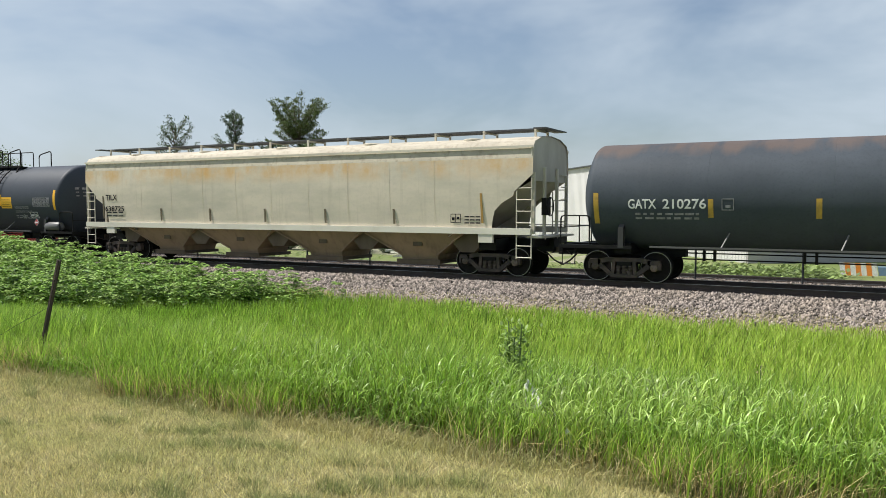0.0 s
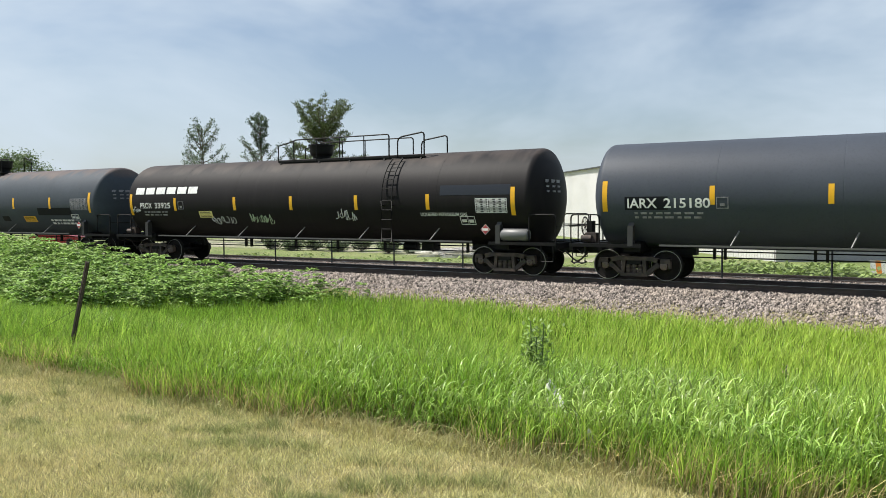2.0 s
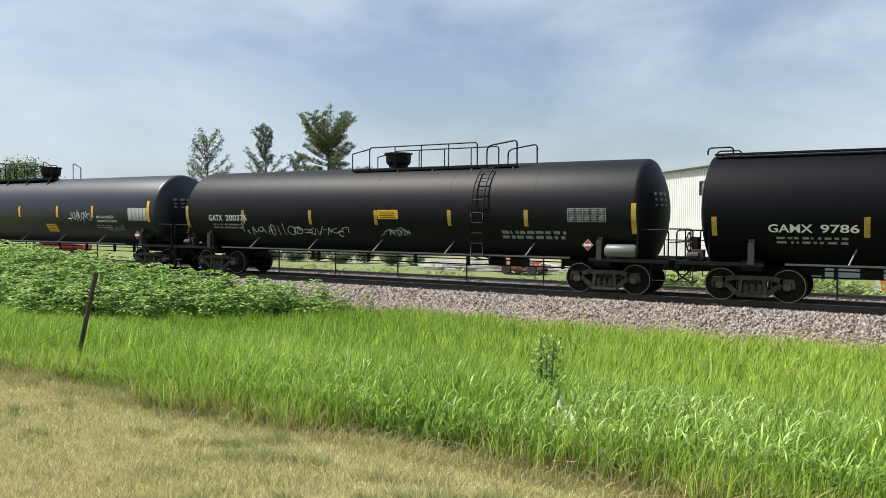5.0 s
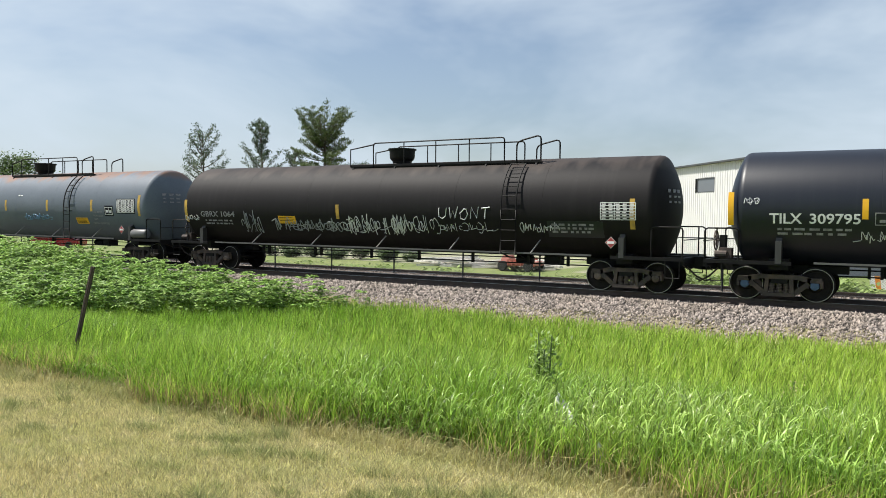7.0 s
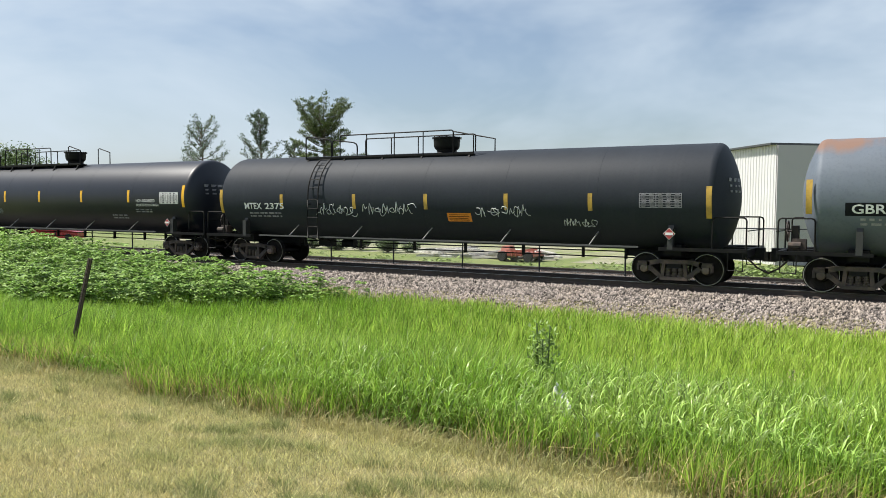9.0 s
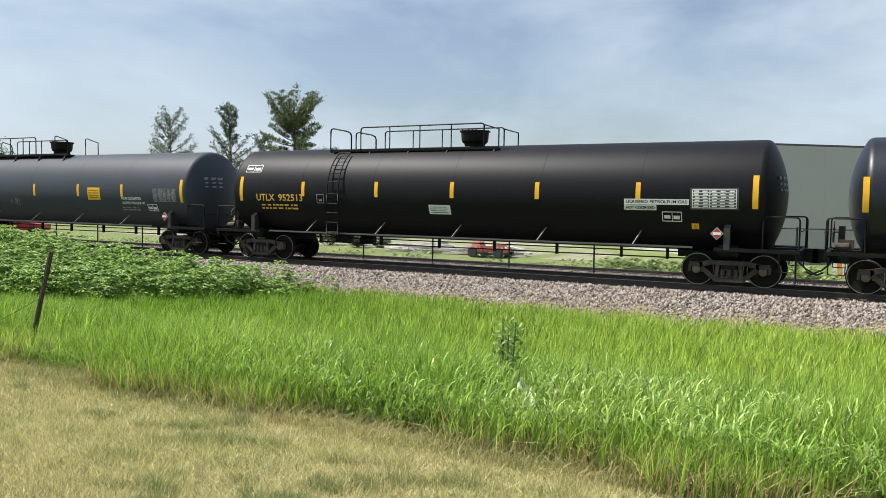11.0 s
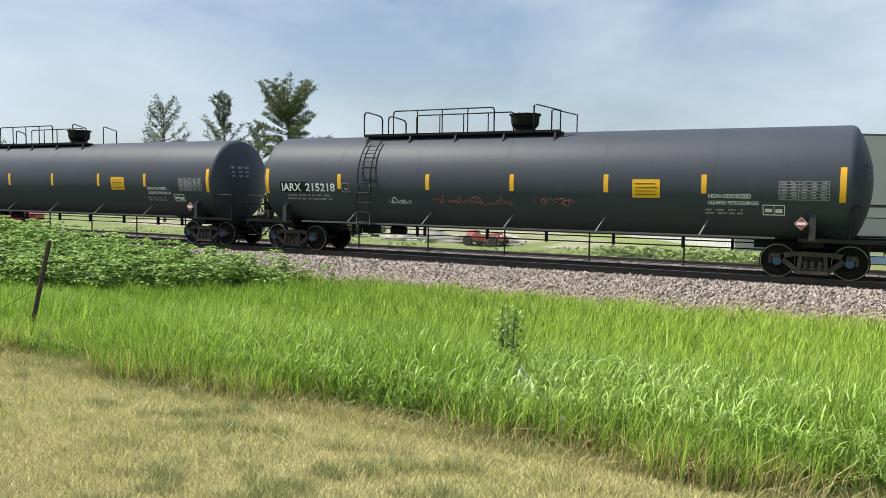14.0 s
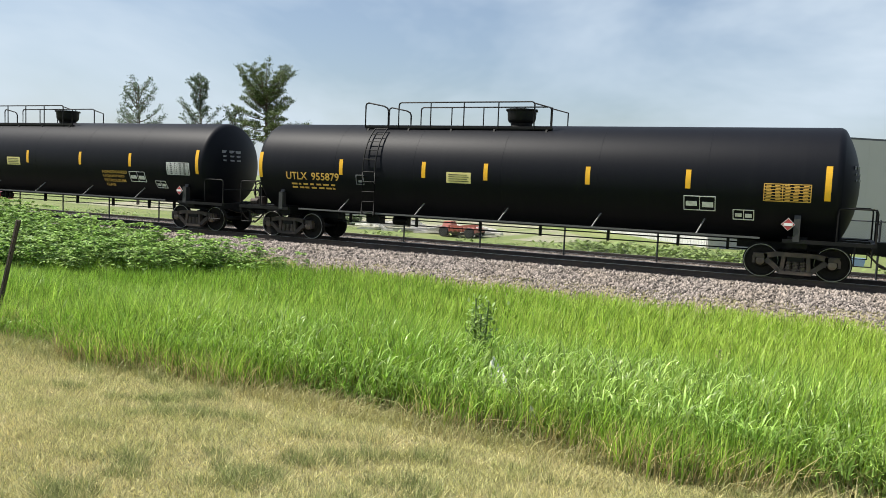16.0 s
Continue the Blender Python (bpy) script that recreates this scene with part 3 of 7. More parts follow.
def bolster_mesh():
    g = Geo()
    g.box((0, 0, 0.56), (0.42, 2.15, 0.13))
    g.box((0, 0, 0.66), (0.36, 1.3, 0.16))
    g.lathe([(0.70, 0.24), (0.80, 0.24)], "Z", 16)
    for s in (-1, 1):
        g.box((s * 0.43, 0, 0.46), (0.06, 1.5, 0.14))            # brake beams
        g.box((s * 0.40, 0.62, 0.46), (0.07, 0.12, 0.30))
        g.box((s * 0.40, -0.62, 0.46), (0.07, 0.12, 0.30))
        g.tube([(s * 0.42, 0, 0.46), (s * 0.3, 0, 0.86)], 0.025, 6)
    return g.mesh("bogie", M["steel_black"])


SIDE_FRAME, SPRINGS, BOLSTER = side_frame_mesh(), spring_mesh(), bolster_mesh()
WHEELS = []  # (wheelset object, axle offset)


def add_bogie(car, x, blue=False):
    bogie = part("bogie", BOLSTER, None, car)
    bogie.location = (x, 0, 0)
    for s in (-1, 1):
        fr = part("side_frame", SIDE_FRAME, None, bogie)
        fr.location = (0, s * 1.0, 0)
        sp = part("spring_nest", SPRINGS, None, bogie)
        sp.location = (0, s * 1.0, 0)
        ws = part("wheelset", WHEELSET_BLUE if blue else WHEELSET, None, bogie, "blue-capped steel wheelset" if blue else "")
        ws.location = (s * AXLE, 0, 0.457)
        WHEELS.append((ws, s * AXLE))
    return bogie


def coupler_geo(x, s):
    """Draft gear and knuckle coupler at the end x, facing along s."""
    g = Geo()
    g.box((x - s * 0.35, 0, 0.86), (0.7, 0.14, 0.16))
    g.box((x - s * 0.02, 0.03, 0.86), (0.26, 0.24, 0.28))
    g.box((x + s * 0.10, -0.09, 0.86), (0.16, 0.09, 0.24))
    g.tube([(x - s * 0.5, -0.28, 0.80), (x - s * 0.25, -0.27, 0.55), (x + s * 0.02, -0.2, 0.40), (x + s * 0.16, -0.1, 0.46)], 0.028, 6)  # air hose
    g.tube([(x - s * 0.45, -1.2, 0.92), (x - s * 0.4, -0.6, 0.74), (x - s * 0.3, -0.1, 0.78)], 0.014, 5)                                  # uncoupling lever
    return g


def wrap(x, z, r=RT + 0.006):
    """A point on the near flank of a tank at height z."""
    a = math.asin(max(-0.995, min(0.995, (z - ZC) / RT)))
    return (x, -r * math.cos(a), ZC + r * math.sin(a))


def patch(geo, x0, x1, z0, z1, lift=0.004, mi=0, cols=1):
    """A thin painted or taped rectangle bent round the tank."""
    rows = max(2, int((z1 - z0) / 0.12) + 1)
    v = []
    for r in (RT + lift, RT + lift - 0.012):
        for j in range(rows):
            for i in range(cols + 1):
                v.append(wrap(x0 + (x1 - x0) * i / cols, z0 + (z1 - z0) * j / (rows - 1), r))
    w = cols + 1
    h = rows * w
    f = []
    for j in range(rows - 1):
        for i in range(cols):
            a = j * w + i
            f += [(a, a + 1, a + w + 1, a + w), (h + a + w, h + a + w + 1, h + a + 1, h + a)]
    for j in range(rows - 1):
        a, b = j * w, j * w + cols
        f += [(a, a + w, h + a + w, h + a), (b + w, b, h + b, h + b + w)]
    for i in range(cols):
        a, b = i, (rows - 1) * w + i
        f += [(a + 1, a, h + a, h + a + 1), (b, b + 1, h + b + 1, h + b)]
    geo.add(v, f, mi)


TEXT_CACHE = {}


def text_mesh(body):
    """Vertices and faces of a line of lettering, unit cap height, built-in font."""
    if body not in TEXT_CACHE:
        cu = bpy.data.curves.new("lettering", "FONT")
        cu.body = body
        cu.resolution_u = 3
        cu.offset = 0.018
        ob = new("lettering", cu)
        bpy.context.view_layer.update()
        me = bpy.data.meshes.new_from_object(ob.evaluated_get(bpy.context.evaluated_depsgraph_get()))
        v = [tuple(p.co) for p in me.vertices]
        f = [tuple(p.vertices) for p in me.polygons]
        bpy.data.objects.remove(ob)
        bpy.data.meshes.remove(me)
        x0, x1 = min(p[0] for p in v), max(p[0] for p in v)
        y0, y1 = min(p[1] for p in v), max(p[1] for p in v)
        TEXT_CACHE[body] = ([((p[0] - x0) / (x1 - x0), (p[1] - y0) / (y1 - y0)) for p in v], f)
    return TEXT_CACHE[body]


def lettering(body, x0, x1, z0, z1, mat, car, flat_y=None, lift=0.012):
    v, f = text_mesh(body)
    if flat_y is None:
        pts = [wrap(x0 + (x1 - x0) * a, z0 + (z1 - z0) * b, RT + lift) for a, b in v]
    else:
        pts = [(x0 + (x1 - x0) * a, flat_y, z0 + (z1 - z0) * b) for a, b in v]
    me = bpy.data.meshes.new("lettering")
    me.from_pydata(pts, [], f)
    me.materials.append(mat)
    return tagged(part("lettering", me, None, car), kind="stuff")


def small_print(car, x0, x1, z_top, lines, mat, seed, h=0.055, gap=0.065, lift=0.010):
    """Rows of unreadable small writing as plain bars."""
    rnd = random.Random(seed)
    g = Geo()
    z = z_top
    for _ in range(lines):
        x = x0
        while x < x1 - 0.05:
            w = min(rnd.uniform(0.06, 0.26), x1 - x)
            patch(g, x, x + w, z - h, z, lift)
            x += w + rnd.uniform(0.04, 0.12)
        z -= h + gap
    return tagged(part("small_print", g, mat, car), kind="stuff")


def data_panel(car, x0, x1, z0, z1, mat, back=None, seed=1):
    """A framed chart of tiny writing: plain bars inside an outline."""
    if back is not None:
        g = Geo()
        patch(g, x0 - 0.06, x1 + 0.06, z0 - 0.05, z1 + 0.05, 0.004)
        part("panel_backing", g, back, car)
    g = Geo()
    rnd = random.Random(seed)
    rows = 7
    for i in range(rows):
        z = z0 + (z1 - z0) * i / (rows - 1)
        patch(g, x0, x1, z - 0.010, z + 0.010, 0.010)
        if i < rows - 1:
            for k in range(5):
                a = x0 + (x1 - x0) * (k + rnd.uniform(0.15, 0.3)) / 5
                patch(g, a, a + (x1 - x0) * 0.11, z + 0.025, z + (z1 - z0) / (rows - 1) - 0.025, 0.010)
    for x in (x0, x0 + (x1 - x0) * 0.4, x1):
        patch(g, x - 0.01, x + 0.01, z0, z1, 0.010)
    return part("data_panel", g, mat, car)


def scribble(car, x0, x1, z0, z1, seed, mat, loops=5, r=0.014):
    """Unreadable sprayed strokes."""
    rnd = random.Random(seed)
    g = Geo()
    n = int(loops * 2.0) + 2
    step = (x1 - x0) / n
    for k in range(n):
        a = x0 + step * (k + rnd.uniform(-0.3, 0.3))
        hi = z0 + (z1 - z0) * rnd.uniform(0.55, 1.0)
        lo = z0 + (z1 - z0) * rnd.uniform(0.0, 0.3)
        kind_ = rnd.random()
        if kind_ < 0.12:     # one slanted dash
            knots = [(a, hi), (a + step * rnd.uniform(-0.3, 0.5), lo)]
        elif kind_ < 0.38:   # a bent letter stroke
            knots = [(a, lo), (a + step * rnd.uniform(0.1, 0.6), hi), (a + step * rnd.uniform(0.5, 1.1), lo + (hi - lo) * rnd.uniform(0, 0.5)), (a + step * rnd.uniform(0.9, 1.4), hi * 0.6 + lo * 0.4)]
        elif kind_ < 0.88:   # a closed bowl
            ph0 = rnd.uniform(0, 6)
            w, h = step * rnd.uniform(0.4, 1.1), (hi - lo) * rnd.uniform(0.3, 0.55)
            knots = [(a + w * (1 + math.cos(t)), lo + h * (1 + math.sin(t))) for t in [rnd.uniform(-0.5, 0.5) + ph0 + 0.95 * q for q in range(rnd.choice((4, 6, 7, 9)))]]
        else:                # a long underline or arrow
            knots = [(a - step * rnd.uniform(0.2, 0.8), lo), (a + step * 0.5, lo + (hi - lo) * rnd.uniform(-0.1, 0.25)), (a + step * rnd.uniform(1.0, 1.8), lo + (hi - lo) * rnd.uniform(0, 0.4))]
        knots = [knots[0]] + knots + [knots[-1]]
        pts = []
        for p0, p1, p2, p3 in zip(knots, knots[1:], knots[2:], knots[3:]):
            for i in range(5):
                t = i / 5
                x, z = (0.5 * (2 * p1[q] + (p2[q] - p0[q]) * t + (2 * p0[q] - 5 * p1[q] + 4 * p2[q] - p3[q]) * t * t + (3 * p1[q] - p0[q] - 3 * p2[q] + p3[q]) * t ** 3) for q in (0, 1))
                pts.append(wrap(x, z, RT + 0.002))
        pts.append(wrap(*knots[-1], RT + 0.002))
        g.tube(pts, r * rnd.uniform(0.7, 1.25), 4)
    return tagged(part("graffiti", g, mat, car, "sprayed graffiti strokes"), kind="stuff")


def tag_word(car, word, x0, z0, w, h, mat, r=0.02):
    """A word sprayed by hand, one stroke after another."""
    strokes = {"U": [(0, 1), (0.05, 0.2), (0.45, 0.0), (0.8, 0.25), (0.85, 1.0)], "W": [(0, 1), (0.2, 0), (0.45, 0.7), (0.7, 0.05), (0.95, 1.05)],
               "O": [(0.5, 1), (0.05, 0.6), (0.15, 0.1), (0.6, 0.0), (0.9, 0.5), (0.7, 0.95), (0.4, 1.0)], "N": [(0.05, 0), (0.1, 1), (0.75, 0.05), (0.85, 1.05)],
               "T": [(0.0, 0.95), (0.9, 1.05), (0.45, 1.0), (0.42, 0.0)]}
    g = Geo()
    for k, ch in enumerate(word):
        g.tube([wrap(x0 + (k + 0.85 * a + 0.1 * b) * w, z0 + (b + 0.08 * math.sin(2.3 * k)) * h, RT + 0.002) for a, b in strokes[ch]], r, 5)
    return tagged(part("graffiti", g, mat, car, "sprayed graffiti letters"), kind="stuff")


def diamond_placard(car, x, z, y):
    g = Geo()
    s = 0.175
    g.prism([(x - s, z), (x, z - s), (x + s, z), (x, z + s)], "Y", y, y + 0.012)
    ob = part("placard_frame", g, M["placard_white"], car, "white diamond hazard placard frame")
    g = Geo()
    s = 0.155
    g.prism([(x - s, z), (x, z - s), (x + s, z), (x, z + s)], "Y", y - 0.006, y - 0.001)
    part("placard_face", g, M["red"], ob, "red diamond face")
    g = Geo().box((x, y - 0.009, z), (0.22, 0.004, 0.075))
    part("placard_bar", g, M["white"], ob)


def hoop(g, x0, x1, y, z0, z1, r=0.025):
    """A round-cornered handrail hoop."""
    c = 0.09 * (1 if x1 > x0 else -1)
    g.tube([(x0, y, z0), (x0, y, z1 - 0.09), (x0 + c * 0.3, y, z1 - 0.027), (x0 + c, y, z1), (x1 - c, y, z1), (x1 - c * 0.3, y, z1 - 0.027), (x1, y, z1 - 0.09), (x1, y, z0)], r, 6)


def dish(r, crown):
    """How far a dished head lies behind its middle at the radius r."""
    return crown - math.sqrt(crown * crown - r * r)


def tank_profile(half, crown, knuckle):
    """A dished head with a tight knuckle, the barrel with its weld seams, and the other head."""
    prof = []
    a0 = math.asin((RT - knuckle) / (crown - knuckle))
    for i in range(7):
        r = max(0.02, crown * math.sin(a0) * i / 6)
        prof.append((-half + dish(r, crown), r))
    zc = crown - (crown - knuckle) * math.cos(a0)
    for i in range(1, 9):
        a = a0 + (math.pi / 2 - a0) * i / 8
        prof.append((-half + zc - knuckle * math.cos(a), RT - knuckle + knuckle * math.sin(a)))
    seams = [-half * 0.62, -half * 0.31, 0.02, half * 0.31, half * 0.62]
    for s in seams:
        prof += [(s - 0.012, RT), (s - 0.008, RT - 0.003), (s + 0.008, RT - 0.003), (s + 0.012, RT)]
    prof += [(-a, r) for a, r in reversed(prof[:15])]
    return prof


def tank_car(name_tag, label, paint, tc=17.45, half=10.1, side=-1, walk_style="platform", marker_mat="yellow", markers=None, marker_z=2.52,
             end_markers=True, reservoir=False, blue=False, deck_paint=None, rail_style="gate", gate=6.35, near=1.5, crown=3.0, knuckle=0.22, hand_brake=True):
    """A pressure tank car. Built with its ladder and platform on the -x side of the valve housing; side=+1 turns that about."""
    car = tagged(new(name_tag), label, "tank car", group="freight train")
    iron = M["steel_black"]
    tank = part("tank", Geo().lathe(tank_profile(half, crown, knuckle), "X", 72, (0, 0, ZC)), paint, car, angle=25)

    rail_style = "long" if tc < 17.05 or abs(tc - 17.57) < 1e-6 else rail_style
    reach = (0.82 if side == 1 else 0.905) if tc < 17.05 else 1.0

    def X(x):
        return -side * x * (reach if x < -1 else 1.0)  # layouts below are written for side = -1

    # valve housing on the crown
    g = Geo().lathe([(ZC + RT - 0.05, 0.50), (ZC + RT + 0.04, 0.42), (ZC + RT + 0.10, 0.34), (ZC + RT + 0.18, 0.36), (ZC + RT + 0.22, 0.42), (ZC + RT + 0.30, 0.455), (ZC + RT + 0.58, 0.475), (ZC + RT + 0.585, 0.52), (ZC + RT + 0.62, 0.52), (ZC + RT + 0.63, 0.48), (ZC + RT + 0.62, 0.1)], "Z", 24, (0, 0, -0.10 if rail_style == "long" else 0.0))
    housing = part("valve_housing", g, deck_paint or iron, car, "round black valve housing on the crown")
    g = Geo()
    for k in range(12):
        t = 2 * math.pi * k / 12
        g.lathe([(ZC + RT + 0.56, 0.022), (ZC + RT + 0.635, 0.022)], "Z", 6, (0.50 * math.cos(t), 0.50 * math.sin(t), -0.10 if rail_style == "long" else 0.0))
    tagged(part("housing_bolts", g, iron, housing), kind="stuff")

    top = ZC + RT
    if walk_style == "platform":
        top -= 0.13 if rail_style == "long" else 0.02
        # grating on brackets along both edges of the crown
        for sy in (-1, 1):
            mid, span = (X(-gate) + X(near)) / 2, abs(X(-gate) - X(near))
            g = Geo().box((mid, sy * 0.62, top - 0.02), (span, 0.34, 0.05))
            g.box((mid, sy * 0.80, top + 0.02), (span, 0.02, 0.07))
            deck = part("walkway_deck", g, iron, car)
            for k in range(5):
                x = X(-gate + 0.15 + (gate + near - 0.3) * k / 4)
                part("deck_bracket", Geo().beam((x, sy * 0.80, top - 0.05), (x, sy * 0.95, top - 0.34), 0.06, 0.05), iron, deck)
        g = Geo().box((X(-0.0), 0, top - 0.005), (1.9, 1.3, 0.04))
        part("valve_platform", g, iron, car)
        for sy, hgt in ((-1, 0.82), (1, 0.82)):
            y = sy * 0.80
            # the gate at the ladder, the long rail with its posts, and the hoop by the valves
            g = Geo().tube([(X(-gate), y, top - 0.02), (X(-gate), y, top + hgt - 0.10), (X(-gate + 0.03), y, top + hgt - 0.03), (X(-gate + 0.12), y, top + hgt), (X(-5.20), y, top + hgt * 0.86), (X(-5.05), y, top + hgt * 0.78), (X(-5.0), y, top + hgt * 0.66), (X(-5.0), y, top - 0.02)], 0.028, 6)
            part("ladder_gate", g, iron, car)
            far_end = 0.72 if rail_style == "long" else -0.75
            g = Geo()
            hoop(g, X(-4.55), X(far_end), y, top - 0.02, top + hgt)
            railing = part("walkway_railing", g, iron, car)
            for k in range(1, 4):
                xx = X(-4.55) + (X(far_end) - X(-4.55)) * k / 4
                part("rail_post", Geo().tube([(xx, y, top - 0.02), (xx, y, top + hgt)], 0.022, 6), iron, railing)
            if rail_style == "long":
                g = Geo().tube([(X(0.72), y, top + hgt - 0.05), (X(near), y, top + hgt - 0.20), (X(near), y, top - 0.02)], 0.026, 6)
            else:
                g = Geo().tube([(X(0.62), y, top - 0.02), (X(0.62), y, top + hgt), (X(0.72), y, top + hgt + 0.03), (X(near), y, top + hgt - 0.18), (X(near), y, top - 0.02)], 0.026, 6)
            part("valve_hoop", g, iron, car)
        # side ladder: straight below, curved to the tank above
        for sy in (-1, 1):
            g = Geo()
            xs = (X(-5.42), X(-4.90))
            path = []
            for x in xs:
                low = [(x, sy * (RT + 0.12), 1.05), (x, sy * (RT + 0.12), 2.45)]
                curve = [(x, sy * (RT + 0.11) * math.cos(a), ZC + (RT + 0.11) * math.sin(a)) for a in [0.12 + 0.14 * k for k in range(7)]]
                g.tube(low + curve, 0.026, 6)
                path = low + curve
            for x in xs:
                g.tube([(x, sy * (RT + 0.12), 1.1), (x, sy * 1.0, 0.92)], 0.022, 6)
                g.tube([(x, sy * (RT + 0.12), 2.3), (x, sy * (RT - 0.05), 2.3)], 0.022, 6)
            ladder = part("side_ladder", g, iron, car)
            steps = [(sy * (RT + 0.12), 1.15 + 0.33 * k) for k in range(5)]
            steps += [(sy * (RT + 0.11) * math.cos(0.2 + 0.19 * k), ZC + (RT + 0.11) * math.sin(0.2 + 0.19 * k)) for k in range(5)]
            for p in steps:
                part("rung", Geo().tube([(xs[0], *p), (xs[1], *p)], 0.016, 6), iron, ladder)
    else:
        # walkway the whole length of the crown, with an end ladder
        for sy in (-1, 1):
            board = 0.55 if walk_style == "full" else 0.17
            g = Geo().box((0, sy * board, top + 0.0), (2 * half - 0.8, 0.30, 0.05))
            deck = part("walkway_deck", g, iron, car)
            g = Geo().box((0, sy * 0.86, top - 0.10), (3.6, 0.22, 0.05))
            for x in (-1.7, -0.6, 0.6, 1.7):
                g.beam((x, sy * 0.95, top - 0.12), (x, sy * 1.0, top - 0.42), 0.05, 0.05)
            part("valve_platform", g, iron, deck)

            def rail_hoop(x0, x1, y, z0, z1):
                g = Geo()
                hoop(g, x0, x1, y, z0, z1)
                return part("walkway_hoop", g, iron, deck)

            if walk_style == "full_rail" and sy == 1:  # one long rail on the far side only
                n = 10
                e = half - 0.35
                g = Geo().tube([(-e, sy * 0.31, top), (-e, sy * 0.31, top + 0.36), (-e + 0.1, sy * 0.31, top + 0.42), (e - 0.1, sy * 0.31, top + 0.42), (e, sy * 0.31, top + 0.36), (e, sy * 0.31, top)], 0.028, 6)
                part("walkway_railing", g, iron, deck)
                for k in range(1, n):
                    part("rail_post", Geo().tube([(-e + 2 * e * k / n, sy * 0.31, top), (-e + 2 * e * k / n, sy * 0.31, top + 0.42)], 0.026, 6), iron, deck)
            rail_hoop(-1.9, -0.75, sy * 0.95, top - 0.1, top + 0.52)
            rail_hoop(0.75, 1.9, sy * 0.95, top - 0.1, top + 0.52)
            if walk_style == "full":
                rail_hoop(half - 1.25, half - 0.2, sy * 0.62, top, top + 0.42)
                rail_hoop(-half + 0.2, -half + 0.9, sy * 0.62, top, top + 0.20)
        g = Geo()
        for y in (-0.25, 0.25):
            g.tube([(half + 0.16, y - 0.55, 1.2), (half + 0.12, y - 0.55, 3.0), (half - 0.1, y - 0.55, 3.9), (half - 0.45, y - 0.5, top + 0.05)], 0.026, 6)
        ladder = part("end_ladder", g, iron, car)
        for k in range(8):
            z = 1.35 + 0.34 * k
            x = half + 0.15 - max(0, z - 3.0) * 0.24
            part("rung", Geo().tube([(x, -0.8, z), (x, -0.3, z)], 0.016, 6), iron, ladder)

    # long grab rail below the belly line, on little struts
    for sy in (-1, 1):
        g = Geo().beam((-tc / 2 + 0.9, sy * (RT + 0.02), 1.10), (tc / 2 - 0.9, sy * (RT + 0.02), 1.10), 0.05, 0.05)
        rail = part("side_rail", g, M["side_rail"], car)
        for k in range(5):
            x = -5.9 + 2.95 * k
            p = wrap(x + 0.16, 1.52)
            part("rail_strut", Geo().beam((x, sy * (RT + 0.02), 1.10), (p[0], sy * abs(p[1]), p[2]), 0.032, 0.03), M["strut"], rail)
    # pipes hung under the tank
    g = Geo()
    for y, z in ((0.15, 0.86), (-0.2, 0.70)):
        g.tube([(-tc / 2 + 1.2, y, z), (tc / 2 - 1.2, y, z)], 0.022, 6)
    for x in (-6.6, -6.3, -3.9, -3.6, -1.2, 0.9, 3.1, 5.2, 6.6):
        g.box((x, -0.2, 0.83), (0.075, 0.10, 0.36))
    brake = part("brake_pipe", g, iron, car)
    g = Geo().box((X(-6.0), 0.1, 0.82), (0.55, 0.4, 0.26))
    part("brake_valve", g, iron, brake)
    g = Geo().lathe([(-0.3, 0.02), (-0.28, 0.15), (0.28, 0.15), (0.3, 0.02)], "X", 14, (X(-4.9), 0.2, 0.80))
    part("brake_cylinder", g, iron, brake)

    for s in (-1, 1):
        xe = s * (tc / 2)
        end = s * (half + 0.52)
        # stub sill, cradle and running boards
        g = Geo().box((s * (tc / 2 + 0.3), 0, 0.93), (abs(end) - tc / 2 + 1.9, 0.36, 0.36))
        g.box((xe, 0, 1.02), (0.5, 2.5, 0.30))
        g.box((s * (abs(end) - 0.10), 0, 1.00), (0.12, 2.95, 0.20))
        sill = part("end_sill", g, iron, car)
        for sy in (-1, 1):
            g = Geo().box((s * (abs(end) - 0.95), sy * 1.33, 1.07), (1.75, 0.32, 0.06))
            g.beam((xe - s * 0.35, sy * 1.5, 1.06), (s * (abs(end) - 0.05), sy * 1.5, 1.06), 0.05, 0.10)
            part("running_board", g, iron, sill)
            g = Geo().box((xe - s * 0.02, sy * 1.42, 1.35), (0.16, 0.22, 0.60))
            g.beam((xe - s * 0.02, sy * 1.42, 1.62), (xe - s * 0.02, sy * 1.30, 1.86), 0.16, 0.05)
            part("tank_cradle", g, M["cradle"], sill)
            g = Geo().tube([(s * (abs(end) - 0.15), sy * 1.5, 1.0), (s * (abs(end) - 0.15), sy * 1.5, 0.52), (s * (abs(end) - 0.55), sy * 1.5, 0.52), (s * (abs(end) - 0.55), sy * 1.5, 1.0)], 0.022, 6)
            part("sill_step", g, iron, sill)
        part("coupler", coupler_geo(end + s * 0.28, s), M["truck"], sill)
        for sy in (-1, 1):
            g = Geo()
            hoop(g, s * (abs(end) - 0.08), s * (abs(end) - 0.98), sy * 1.46, 1.05, 1.98)
            part("end_hoop", g, iron, sill)
        part("end_rail", Geo().tube([(s * (abs(end) - 0.04), -1.46, 1.62), (s * (abs(end) - 0.04), 1.46, 1.62)], 0.016, 6), iron, sill)
        part("end_stanchion", Geo().tube([(s * (abs(end) - 0.04), 0.35, 1.05), (s * (abs(end) - 0.04), 0.35, 1.98)], 0.022, 6), iron, sill)
